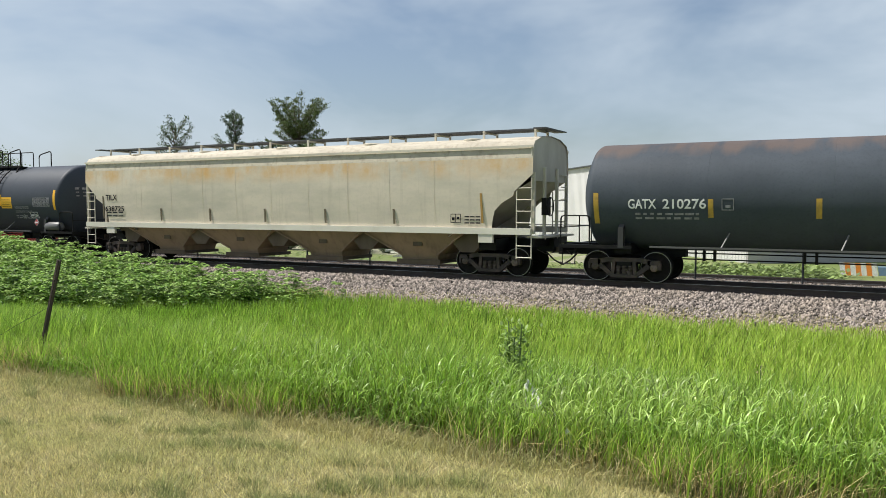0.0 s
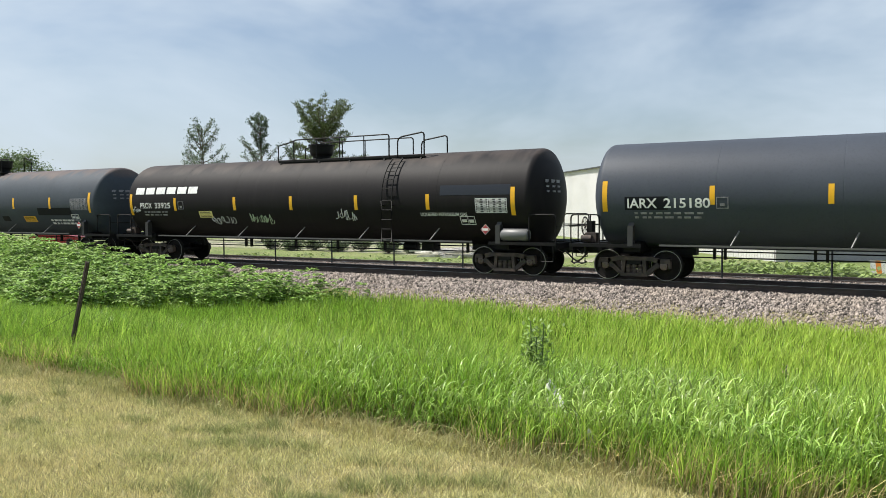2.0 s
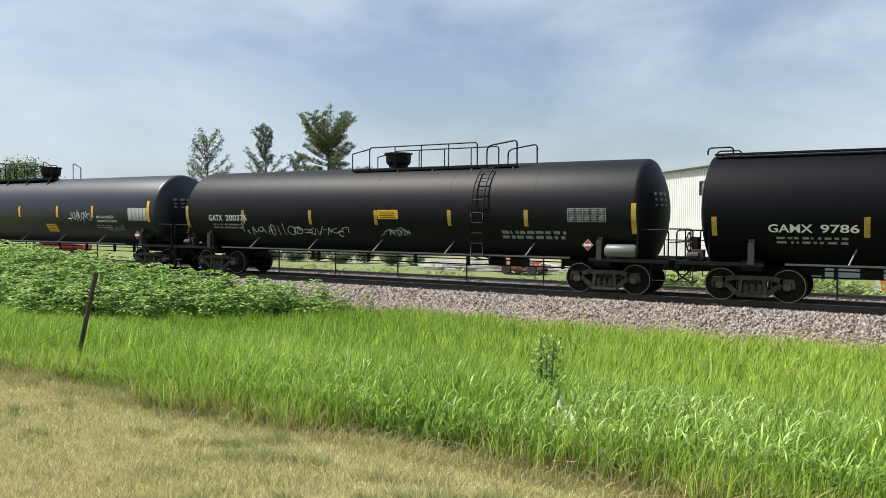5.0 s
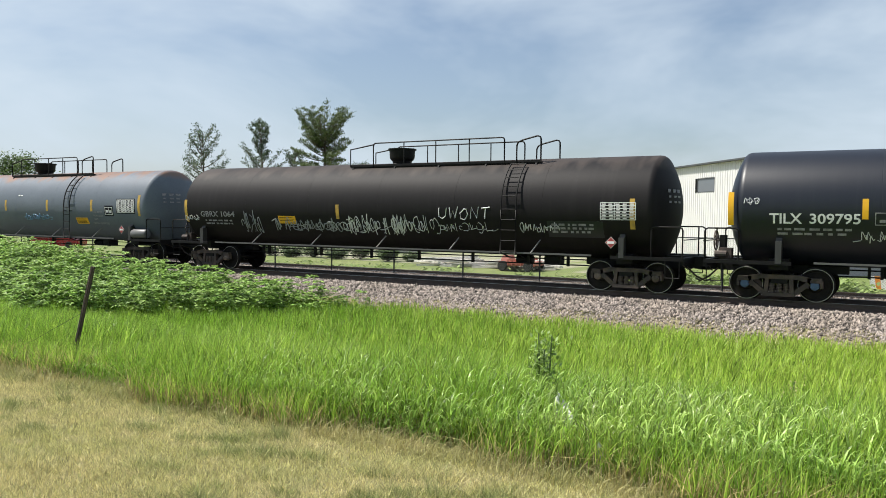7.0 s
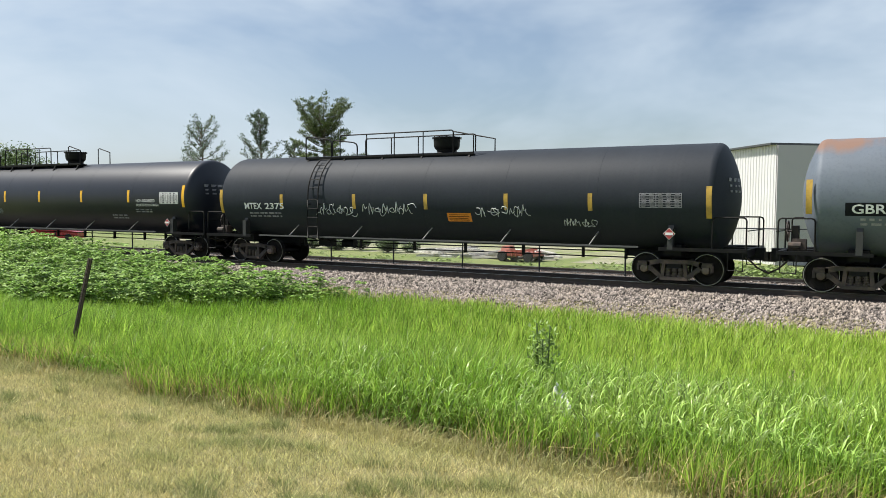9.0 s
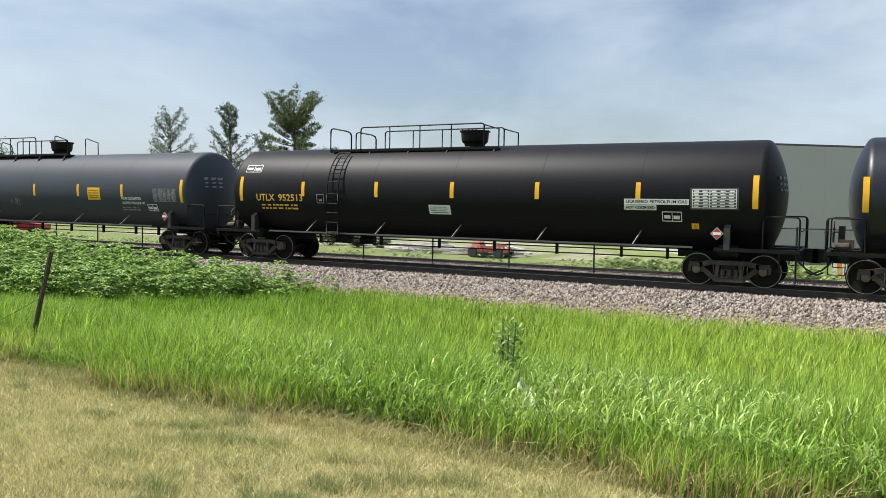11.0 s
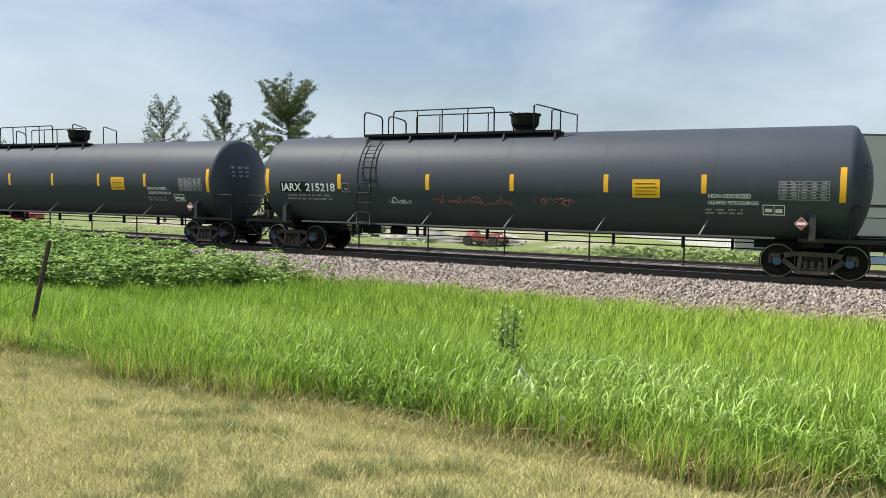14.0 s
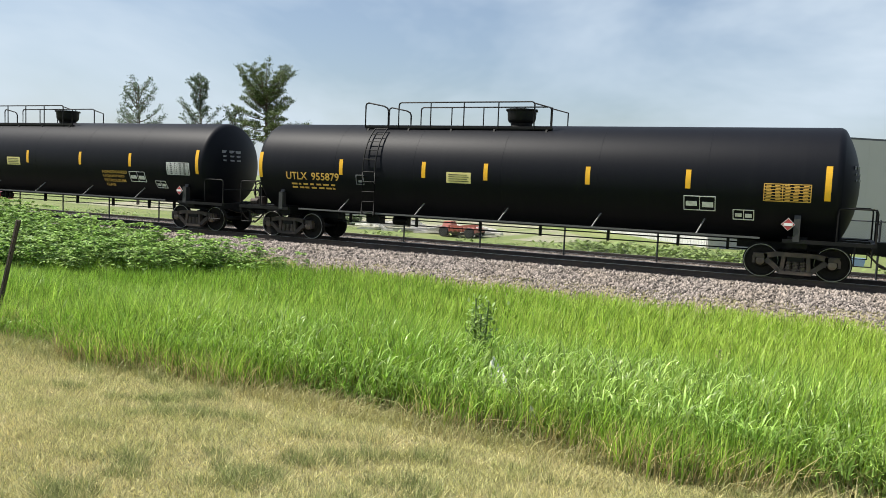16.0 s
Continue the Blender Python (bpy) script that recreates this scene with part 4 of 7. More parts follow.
        if s == -1 and hand_brake:
            g = Geo().box((end + 0.42, -0.62, 1.5), (0.16, 0.34, 0.55))
            wheel = part("hand_brake", g, iron, sill)
            ring = [(end + 0.22, -0.62 + 0.28 * math.cos(2 * math.pi * k / 18), 1.62 + 0.28 * math.sin(2 * math.pi * k / 18)) for k in range(19)]
            g = Geo().tube(ring, 0.022, 6)
            for k in range(4):
                a = math.pi / 4 * k
                g.tube([(end + 0.22, -0.62 - 0.27 * math.cos(a), 1.62 - 0.27 * math.sin(a)), (end + 0.22, -0.62 + 0.27 * math.cos(a), 1.62 + 0.27 * math.sin(a))], 0.012, 5)
            g.tube([(end + 0.22, -0.62, 1.62), (end + 0.40, -0.62, 1.62)], 0.03, 6)
            g.box((end + 0.55, -0.9, 1.28), (0.35, 0.3, 0.28)).lathe([(-0.16, 0.10), (0.16, 0.10)], "X", 10, (end + 0.45, -1.1, 1.25))
            part("brake_gear", g, M["truck"], sill)
        add_bogie(car, xe, blue)
    if reservoir:
        g = Geo().lathe([(-0.5, 0.03), (-0.47, 0.17), (-0.4, 0.21), (0.4, 0.21), (0.47, 0.17), (0.5, 0.03)], "X", 18, (half - 0.98, -1.36, 1.33))
        part("air_reservoir", g, M["reservoir"], car, "horizontal air reservoir drum on the end platform")
    diamond_placard(car, half - 1.75 + (0.12 if not reservoir else -0.2), 1.50, -1.57)

    # reflective strips
    for i, x in enumerate(markers or (-9.45, -6.3, -2.9, 0.1, 3.1, 5.9, 9.35)):
        g = Geo()
        if end_markers and abs(x) > 8.7:
            patch(g, x - 0.075, x + 0.075, marker_z - 0.45, marker_z + 0.45)
        else:
            patch(g, x - 0.07, x + 0.07, marker_z - 0.26, marker_z + 0.26)
        part("reflective_strip", g, M[marker_mat], car)
    # writing on the far-right end head
    g = Geo()
    for k, (w, z) in enumerate(((0.95, 3.05), (0.6, 2.88), (0.75, 2.72))):
        for j in range(3):
            g.box((half - dish(math.hypot(0.75 - 0.32 * j, z - ZC), crown) - 0.004, -0.75 + 0.32 * j, z), (0.03, 0.2 if k else 0.26, 0.10 if k == 0 else 0.06))
    tagged(part("end_print", g, M["grey_text"], car), kind="stuff")
    return car


M["side_rail"] = material("worn_grey_side_rail", (0.085, 0.085, 0.085), 0.55)
M["strut"] = material("pale_worn_strut", (0.17, 0.17, 0.165), 0.6)
M["reservoir"] = material("grey_drum_paint", (0.12, 0.12, 0.12), 0.45)
M["cradle"] = material("worn_cradle_paint", (0.03, 0.03, 0.03), 0.6)

# ---- the train, first car first ----
SPEED, GAIN = 22.1133, 0.00544
CARS = []  # (car, centre along the track at the start)


def run(car, centre):
    CARS.append((car, centre))
    return car


def class_box(car, x, z=2.31):
    g = Geo()
    for a, b, c, d in ((-0.16, 0.16, 0.14, 0.16), (-0.16, 0.16, -0.16, -0.14), (-0.16, -0.14, -0.16, 0.16), (0.14, 0.16, -0.16, 0.16), (-0.06, 0.07, -0.09, -0.02)):
        patch(g, x + a, x + b, z + c, z + d, 0.010)
    part("stencil_box", g, M["grey_text"], car)


def label_box(car, x, z, w=0.55, h=0.28, mat="white"):
    g = Geo()
    for a, b, c, d in ((0, w, 0, 0.02), (0, w, h - 0.02, h), (0, 0.02, 0, h), (w - 0.02, w, 0, h), (w * 0.5, w * 0.5 + 0.015, 0, h), (0.06, w * 0.42, h * 0.3, h * 0.62), (w * 0.58, w - 0.06, h * 0.25, h * 0.6)):
        patch(g, x + a, x + b, z + c, z + d, 0.010)
    part("stencil_box", g, M[mat], car)


def notice(car, x, z, w=0.75, h=0.5, mat="yellow"):
    g = Geo()
    patch(g, x, x + w, z, z + h, 0.006)
    ob = part("notice_plate", g, M[mat], car, "yellow notice plate with dark print" if "yellow" in mat else "")
    g = Geo()
    for k in range(4):
        patch(g, x + 0.07, x + w - 0.07 - 0.06 * (k % 2), z + h * (0.16 + 0.2 * k), z + h * (0.16 + 0.2 * k) + 0.014, 0.012)
    tagged(part("small_print", g, M["panel"], ob), kind="stuff")


def dark_patch(car, x0, x1, z0, z1, mat="panel"):
    g = Geo()
    patch(g, x0, x1, z0, z1, 0.003, cols=2)
    part("repaint_patch", g, M[mat], car, "darker repainted patch")


def marks(car, code, number, xa=-8.8, xb=-6.45, z=2.17, h=0.28, mat="white", split=0.43, shade=False):
    """Reporting mark and car number with the small load lines under it."""
    w = xb - xa
    if shade:
        dark_patch(car, xa - 0.08, xa + w * 0.5, z - 0.05, z + h + 0.05)
    lettering(code, xa, xa + w * (split - 0.06), z, z + h, M[mat], car)
    lettering(number, xa + w * split + 0.05, xb, z, z + h, M[mat], car)
    small_print(car, xa + 0.2, xb - 0.2, z - 0.12, 2, M["grey_text"] if mat == "white" else M[mat], int(sum(map(ord, number))))


def gas_words(car, x0, x1, z, mat="grey_text"):
    lettering("NON-ODORIZED", x0, x0 + (x1 - x0) * 0.85, z, z + 0.12, M[mat], car)
    lettering("LIQUEFIED PETROLEUM GAS", x0, x1, z - 0.19, z - 0.07, M[mat], car)
    small_print(car, x0 - 0.1, x1 - 0.4, z - 0.30, 2, M["grey_text"], 5, 0.04, 0.05)


GREY = tank_paint("dark_grey_tank_enamel", (0.0465, 0.0545, 0.070), 0.55, dust=0.3, streak=0.10, spec=0.22)
GREY_OLD = tank_paint("weathered_grey_tank_enamel", (0.053, 0.0635, 0.077), 0.62, rust=0.5, dust=0.5, streak=0.2, spec=0.15, bare=0.30, crown_color=(0.16, 0.108, 0.082))
GREY_LIGHT = tank_paint("faded_blue_grey_tank_enamel", (0.120, 0.141, 0.170), 0.55, rust=0.85, bare=0.31, dust=0.4, streak=0.3, spec=0.22)
BLACK_DULL = tank_paint("dull_black_tank_enamel", (0.0046, 0.0047, 0.0075), 0.52, dust=0.3, streak=0.06, spec=0.20)
# crown layer here: brown-grey dust plus the broad sky sheen, painted as colour
BLACK_DUST_SHEEN = tank_paint("sooty_brown_black_tank_enamel", (0.0105, 0.0092, 0.0100), 0.60, rust=0.75, dust=0.35, streak=0.12, spec=0.18, bare=0.26, crown_color=(0.062, 0.050, 0.044))
BLACK_GLOSS = tank_paint("glossy_black_tank_enamel", (0.0052, 0.0078, 0.0155), 0.42, dust=0.2, streak=0.10, spec=0.48)
BLACK_NEW = tank_paint("clean_blue_black_tank_enamel", (0.0030, 0.0036, 0.0066), 0.52, dust=0.3, streak=0.05, spec=0.15)
SLATE = tank_paint("slate_grey_tank_enamel", (0.024, 0.0285, 0.036), 0.58, dust=0.4, streak=0.12, spec=0.16)
BLACK_FLAT = tank_paint("flat_black_tank_enamel", (0.0026, 0.0032, 0.0054), 0.60, dust=0.3, streak=0.04, spec=0.11)


def build_train():
    c = run(tank_car("tank_car", "dark grey tank car with streaked rust along the crown", GREY_OLD, 17.5, 10.15, 1, hand_brake=False, marker_mat="yellow_dirty", markers=(-9.46, -6.2, -3.49, -0.4, 2.6, 5.7, 9.4), marker_z=2.2), 1.78)
    marks(c, "GATX", "210276", -8.5, -6.32, 2.19)
    class_box(c, -5.75)

    run(hopper_car(), -20.14)

    c = run(tank_car("tank_car", "dark grey tank car with bright yellow strips and a spray scrawl", GREY, 17.5, 10.15, 1, gate=5.95, markers=(-9.48, -6.4, -3.43, -0.44, 2.53, 5.51, 9.49), reservoir=True), -42.26)
    marks(c, "IARX", "215180", shade=True)
    class_box(c, -6.13)
    notice(c, 5.6, 2.14, 0.78, 0.52)
    data_panel(c, 7.97, 9.15, 2.22, 2.62, M["grey_text"])
    gas_words(c, 6.6, 7.8, 2.12)
    scribble(c, 7.0, 8.0, 1.62, 1.92, 4, M["graffiti_grey"], 3)
    label_box(c, 7.6, 1.7)

    c = run(tank_car("tank_car", "sooty black tank car with a white name plate and graffiti", BLACK_DUST_SHEEN, 16.87, 9.95, 1, markers=(-9.3, -6.55, -3.15, -0.23, 2.81, 5.81, 8.98), marker_z=2.41, reservoir=True), -63.74)
    g = Geo()  # the owner's name as plain blocks
    for k in range(6):
        x = -9.0 + 0.645 * k
        patch(g, x, x + 0.53, 2.84, 3.12, 0.010)
    part("name_blocks", g, M["white"], c, "bold white blocks of the owner's name")
    marks(c, "PROX", "33925", -8.7, -6.83, 2.24, 0.24, split=0.46)
    class_box(c, -6.2, 2.36)
    notice(c, -5.2, 1.86, 0.75, 0.26, "yellow_pale")
    scribble(c, -4.55, -3.3, 1.6, 2.0, 11, M["graffiti_white"], 4)
    scribble(c, -2.4, -1.25, 1.6, 2.1, 12, M["graffiti_green"], 4)
    scribble(c, -9.2, -8.75, 2.05, 2.3, 13, M["graffiti_white"], 2)
    scribble(c, 1.86, 2.75, 1.75, 2.2, 14, M["graffiti_white"], 4)
    data_panel(c, 7.64, 8.76, 2.05, 2.5, M["white"])
    lettering("LIQUEFIED PETROLEUM GAS", 5.5, 7.3, 1.92, 2.05, M["white"], c)
    label_box(c, 7.0, 1.65)
    dark_patch(c, 6.3, 8.9, 2.62, 2.95, "slate_patch")

    c = run(tank_car("tank_car", "grey tank car with dark repaint patches and a rusty crown", GREY_OLD, 17.6, 10.2, -1, gate=6.0, near=1.25, markers=(-9.75, -6.3, -2.97, 0.4, 3.5, 6.42, 9.36)), -85.31)
    marks(c, "GATX", "210905", -8.75, -6.47, 2.17)
    class_box(c, -6.0, 2.34)
    dark_patch(c, -3.6, -0.3, 1.5, 2.22)
    dark_patch(c, 1.0, 1.8, 1.62, 1.85)
    dark_patch(c, 2.3, 2.9, 1.66, 1.9)
    dark_patch(c, 5.4, 8.0, 1.95, 2.3)
    notice(c, 4.12, 1.62, 0.95, 0.28)
    data_panel(c, 8.0, 9.2, 2.2, 2.7, M["grey_text"])
    small_print(c, 6.2, 8.0, 1.75, 2, M["white"], 17, 0.08)
    label_box(c, 7.9, 1.72)

    c = run(tank_car("tank_car", "flat black tank car with a full-length crown walkway and faded scrawl", BLACK_FLAT, 16.6, 9.85, -1, crown=4.2, knuckle=0.07, walk_style="full", end_markers=False, marker_mat="yellow_dirty", markers=(-9.25, -5.5, -2.73, 0.29, 3.36, 6.1, 9.05), marker_z=2.1), -106.73)
    marks(c, "GAMX", "9786", -7.85, -5.67, 1.95, 0.22, split=0.56)
    class_box(c, -4.9, 2.05)
    notice(c, -3.58, 1.6, 0.88, 0.26, "orange_tape")
    small_print(c, 0.0, 0.5, 3.15, 3, M["white"], 8, 0.05, 0.04)
    dark_patch(c, 7.40, 8.55, 2.78, 3.10, "chart_grey")
    small_print(c, 7.46, 8.5, 3.06, 2, M["grey_text"], 21, 0.055, 0.045)
    lettering("NON-ODORIZED", 7.30, 8.55, 2.60, 2.71, M["white"], c)
    small_print(c, 7.7, 8.3, 2.55, 1, M["grey_text"], 22, 0.05)
    dark_patch(c, 7.40, 8.55, 1.98, 2.46, "slate_patch")
    label_box(c, 6.3, 1.6)
    for k in range(7):
        scribble(c, -4.3 + 1.45 * k, -3.6 + 1.45 * k, 1.95, 2.25, 40 + k, M["graffiti_grey"], 1, 0.010)

    c = run(tank_car("tank_car", "dull black tank car with white scrawl along its flank", BLACK_DULL, 16.6, 9.9, 1, marker_mat="yellow_dirty", marker_z=2.3, reservoir=True), -127.6)
    marks(c, "GATX", "200376", -8.2, -6.1, 2.15, 0.24)
    notice(c, 0.2, 2.25, 0.85, 0.32)
    data_panel(c, 7.3, 8.5, 2.2, 2.6, M["grey_text"])
    small_print(c, 5.0, 7.2, 1.9, 2, M["grey_text"], 22, 0.09)
    scribble(c, -6.5, -1.2, 1.6, 2.1, 23, M["graffiti_white"], 9, 0.012)
    scribble(c, 0.2, 1.6, 1.65, 2.0, 24, M["graffiti_white"], 3, 0.012)

    c = run(tank_car("tank_car", "glossy black tank car with white and green graffiti", BLACK_GLOSS, 17.47, 10.2, -1, gate=5.9, near=1.25, markers=(-9.94, -6.68, -3.56, -0.14, 2.88, 5.5, 9.3), blue=True), -148.79)
    marks(c, "TILX", "309795", -8.95, -6.78, 2.13, 0.27)
    class_box(c, -6.3, 2.27)
    scribble(c, -5.1, -3.95, 2.55, 3.05, 31, M["graffiti_green"], 4, 0.013)
    scribble(c, -4.9, -4.0, 2.2, 2.65, 36, M["graffiti_green"], 3, 0.013)
    scribble(c, -4.75, -4.1, 1.85, 2.35, 37, M["graffiti_green"], 2, 0.013)
    scribble(c, -6.87, -5.31, 1.65, 1.95, 32, M["graffiti_white"], 6, 0.010)
    scribble(c, -9.6, -9.2, 2.6, 2.85, 33, M["graffiti_white"], 2, 0.010)
    scribble(c, 3.81, 5.39, 2.05, 2.6, 34, M["graffiti_white"], 5, 0.016)
    scribble(c, 6.3, 7.6, 1.65, 1.95, 35, M["graffiti_grey"], 5, 0.010)
    notice(c, 1.85, 1.58, 0.78, 0.36)
    gas_words(c, 5.8, 7.2, 2.22, "white")
    data_panel(c, 8.0, 9.2, 2.15, 2.65, M["white"])

    c = run(tank_car("tank_car", "brown-black sooty tank car covered in white graffiti", BLACK_DUST_SHEEN, 17.57, 10.1, 1, gate=5.85, near=1.75, marker_mat="yellow_dirty", markers=(-9.6, -1.75, 9.1), marker_z=2.35), -170.58)
    marks(c, "GBRX", "1064", -8.75, -6.87, 2.12, 0.22, "grey_text", 0.58)
    notice(c, -4.62, 1.9, 0.85, 0.28)
    scribble(c, -9.7, -8.9, 1.95, 2.2, 51, M["graffiti_white"], 3, 0.012)
    scribble(c, -6.6, -5.6, 1.5, 2.4, 52, M["graffiti_grey"], 4)
    scribble(c, -5.0, -1.7, 1.6, 2.15, 53, M["graffiti_grey"], 7, 0.018)
    scribble(c, -4.6, -2.0, 1.62, 2.1, 59, M["graffiti_grey"], 5, 0.016)
    scribble(c, -2.2, 0.4, 1.6, 2.2, 66, M["graffiti_white"], 7, 0.013)
    scribble(c, -1.6, 1.2, 1.55, 2.3, 54, M["graffiti_white"], 10, 0.014)
    scribble(c, 0.6, 2.4, 1.6, 2.35, 55, M["graffiti_white"], 6, 0.013)
    tag_word(c, "UWONT", 2.5, 2.15, 0.40, 0.36, M["graffiti_white"])
    scribble(c, 2.4, 4.6, 1.72, 2.05, 56, M["graffiti_white"], 8, 0.010)
    scribble(c, 5.5, 6.8, 1.75, 2.1, 57, M["graffiti_white"], 5, 0.012)
    data_panel(c, 8.14, 9.2, 2.18, 2.68, M["white"])
    small_print(c, 6.55, 7.9, 2.04, 3, M["grey_text"], 58, 0.06, 0.05)
    dark_patch(c, 6.4, 8.2, 1.62, 2.12, "slate_patch")

    c = run(tank_car("tank_car", "faded blue-grey tank car with an orange rusted crown", GREY_LIGHT, 16.75, 9.85, 1, gate=6.0, marker_mat="yellow_dirty", markers=(-9.55, -6.48, -3.75, -0.79, 2.55, 5.85, 9.06), marker_z=2.55, reservoir=True), -192.17)
    dark_patch(c, -8.7, -6.2, 2.06, 2.40)
    marks(c, "GBRX", "1006", -8.55, -6.4, 2.12, 0.24, split=0.56)
    scribble(c, -5.9, -2.5, 1.62, 2.12, 61, M["graffiti_white"], 10, 0.014)
    scribble(c, -5.5, -2.8, 1.62, 2.05, 64, M["graffiti_grey"], 9, 0.018)
    scribble(c, -5.8, -3.2, 1.70, 2.12, 65, M["graffiti_white"], 7, 0.012)
    scribble(c, 0.6, 2.8, 1.85, 2.15, 62, M["graffiti_blue"], 6, 0.02)
    notice(c, 4.6, 1.72, 0.85, 0.28)
    dark_patch(c, 6.75, 7.35, 2.08, 2.55)
    label_box(c, 6.8, 2.14, 0.5, 0.34)
    data_panel(c, 7.63, 8.75, 2.25, 2.8, M["white"], M["panel"])
    lettering("LIQUEFIED", 5.95, 6.6, 2.2, 2.29, M["grey_text"], c)
    lettering("PETROLEUM", 5.95, 6.6, 2.05, 2.14, M["grey_text"], c)
    lettering("GAS", 5.95, 6.2, 1.9, 1.99, M["grey_text"], c)
    lettering("NON-ODORIZED", 5.8, 6.9, 1.72, 1.80, M["grey_text"], c)
    small_print(c, 0.2, 0.55, 3.05, 1, M["white"], 63, 0.05)

    c = run(tank_car("tank_car", "dark slate-grey tank car with loose white graffiti", SLATE, 16.6, 9.9, -1, marker_mat="yellow_dirty", marker_z=2.4), -213.6)
    marks(c, "MTEX", "2375", -8.2, -6.2, 2.1, 0.24, split=0.5)
    scribble(c, -4.6, -2.8, 1.9, 2.4, 71, M["graffiti_white"], 5, 0.012)
    scribble(c, -2.5, -0.5, 1.9, 2.4, 72, M["graffiti_white"], 5, 0.012)
    scribble(c, 2.0, 3.9, 1.9, 2.35, 73, M["graffiti_white"], 6, 0.012)
    scribble(c, 5.0, 6.0, 1.65, 1.9, 74, M["graffiti_white"], 4, 0.010)
    notice(c, 0.9, 1.75, 0.9, 0.28, "orange_tape")
    data_panel(c, 7.4, 8.6, 2.25, 2.65, M["grey_text"])

    c = run(tank_car("tank_car", "new glossy black tank car with bright yellow strips", BLACK_GLOSS, 17.11, 9.95, -1, gate=5.8, markers=(-9.52, -5.98, -3.34, -0.54, 2.64, 5.89, 9.3), marker_z=2.6), -234.56)
    marks(c, "IARX", "215301", -8.53, -6.41, 2.36, 0.26)
    class_box(c, -5.8, 2.5)
    scribble(c, -4.3, -3.7, 1.75, 2.1, 81, M["graffiti_grey"], 4, 0.008)
    gas_words(c, 6.4, 7.8, 2.35, "white")
    data_panel(c, 7.9, 9.0, 2.3, 2.75, M["white"])
    small_print(c, 4.6, 5.6, 1.8, 2, M["grey_text"], 82, 0.05)

    c = run(tank_car("tank_car", "dull black tank car with gold lettering and white warning panels", BLACK_DULL, 16.98, 9.85, -1, gate=6.0, near=1.25, markers=(-8.99, -6.07, -2.94, -0.02, 2.92, 6.02, 9.18), marker_z=2.64), -255.87)
    marks(c, "UTLX", "952513", -8.24, -6.09, 2.2, 0.25, "gold", 0.46)
    class_box(c, -5.3, 2.3)
    label_box(c, -8.9, 3.25, 0.75, 0.28)
    notice(c, -0.9, 1.85, 0.8, 0.3, "white")
    g = Geo()
    patch(g, 5.62, 7.45, 2.27, 2.43, 0.005)
    patch(g, 5.62, 6.55, 2.11, 2.262, 0.005)
    part("notice_plate", g, M["white"], c, "white warning strip with black writing")
    lettering("LIQUEFIED PETROLEUM GAS", 5.68, 7.4, 2.30, 2.40, M["panel"], c, lift=0.016)
    lettering("NOT ODORIZED", 5.68, 6.5, 2.14, 2.23, M["panel"], c, lift=0.016)
    data_panel(c, 7.54, 8.7, 2.2, 2.7, M["white"], M["chart_grey"])
    label_box(c, 6.7, 1.8)
    notice(c, 7.5, 1.6, 0.2, 0.16, "yellow")

    c = run(tank_car("tank_car", "clean dark grey tank car with bright yellow strips", GREY, 17.4, 10.1, -1, gate=5.85, markers=(-9.48, -6.27, -2.75, 0.24, 3.22, 5.98, 9.41)), -277.43)
    marks(c, "IARX", "215225", shade=True)
    class_box(c, -6.0, 2.31)
    notice(c, 3.85, 2.12, 0.78, 0.52)
    gas_words(c, 5.95, 7.3, 2.14, "white")
    data_panel(c, 7.85, 9.1, 2.1, 2.6, M["grey_text"])
    label_box(c, 7.4, 1.7)
    scribble(c, -1.6, -0.9, 1.85, 2.15, 91, M["graffiti_grey"], 3, 0.008)

    c = run(tank_car("tank_car", "flat black tank car with a railed walkway and blue-black patch", BLACK_FLAT, 16.58, 9.55, -1, crown=4.2, knuckle=0.07, walk_style="full_rail", marker_mat="yellow", markers=(-8.95, -6.0, -2.23, -0.44, 1.42, 5.02, 8.86), marker_z=2.28), -298.88)
    marks(c, "GATX", "9587", -8.06, -6.13, 2.27, 0.25, split=0.52)
    class_box(c, -5.75, 2.35)
    notice(c, -5.42, 1.62, 0.85, 0.28)
    lettering("WATER CAPACITY", -3.07, -2.50, 2.79, 2.86, M["white"], c)
    small_print(c, -2.95, -2.5, 2.75, 2, M["white"], 101, 0.05, 0.04)
    # pale strip that paints the sunlit, sky-reflecting top of the jacket
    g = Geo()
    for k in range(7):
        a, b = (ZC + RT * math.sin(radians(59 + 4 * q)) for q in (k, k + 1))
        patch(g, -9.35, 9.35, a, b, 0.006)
    part("crown_band", g, M["crown_sheen"], c, "pale grey strip along the crown, its sky sheen painted in")
    dark_patch(c, 5.7, 7.0, 2.35, 2.85, "slate_patch")
    dark_patch(c, 7.0, 8.7, 2.35, 3.1, "slate_patch")
    g = Geo()
    patch(g, 5.1, 5.75, 2.08, 2.3, 0.006)
    part("notice_plate", g, M["white"], c, "blank white plate")
    lettering("NON-ODORIZED", 4.75, 5.85, 1.92, 2.03, M["white"], c)
    lettering("LIQUEFIED PETROLEUM GAS", 4.35, 5.9, 1.70, 1.79, M["white"], c)
    label_box(c, 6.3, 1.78)
    data_panel(c, 7.64, 8.75, 2.1, 2.6, M["pale_chart"])
    lettering("SR 13450", 7.1, 7.8, 1.85, 1.95, M["white"], c)

    for num, cx, tc, tag in (("215218", -320.32, 17.51, "clean dark grey tank car with pale and rusty spray scrawl"), ("215223", -342.18, 17.45, "clean dark grey tank car with bright yellow strips")):
        c = run(tank_car("tank_car", tag, GREY, tc, 10.1, -1, gate=5.75, markers=(-9.48, -6.27, -2.75, 0.24, 3.22, 5.98, 9.41), blue=True), cx)
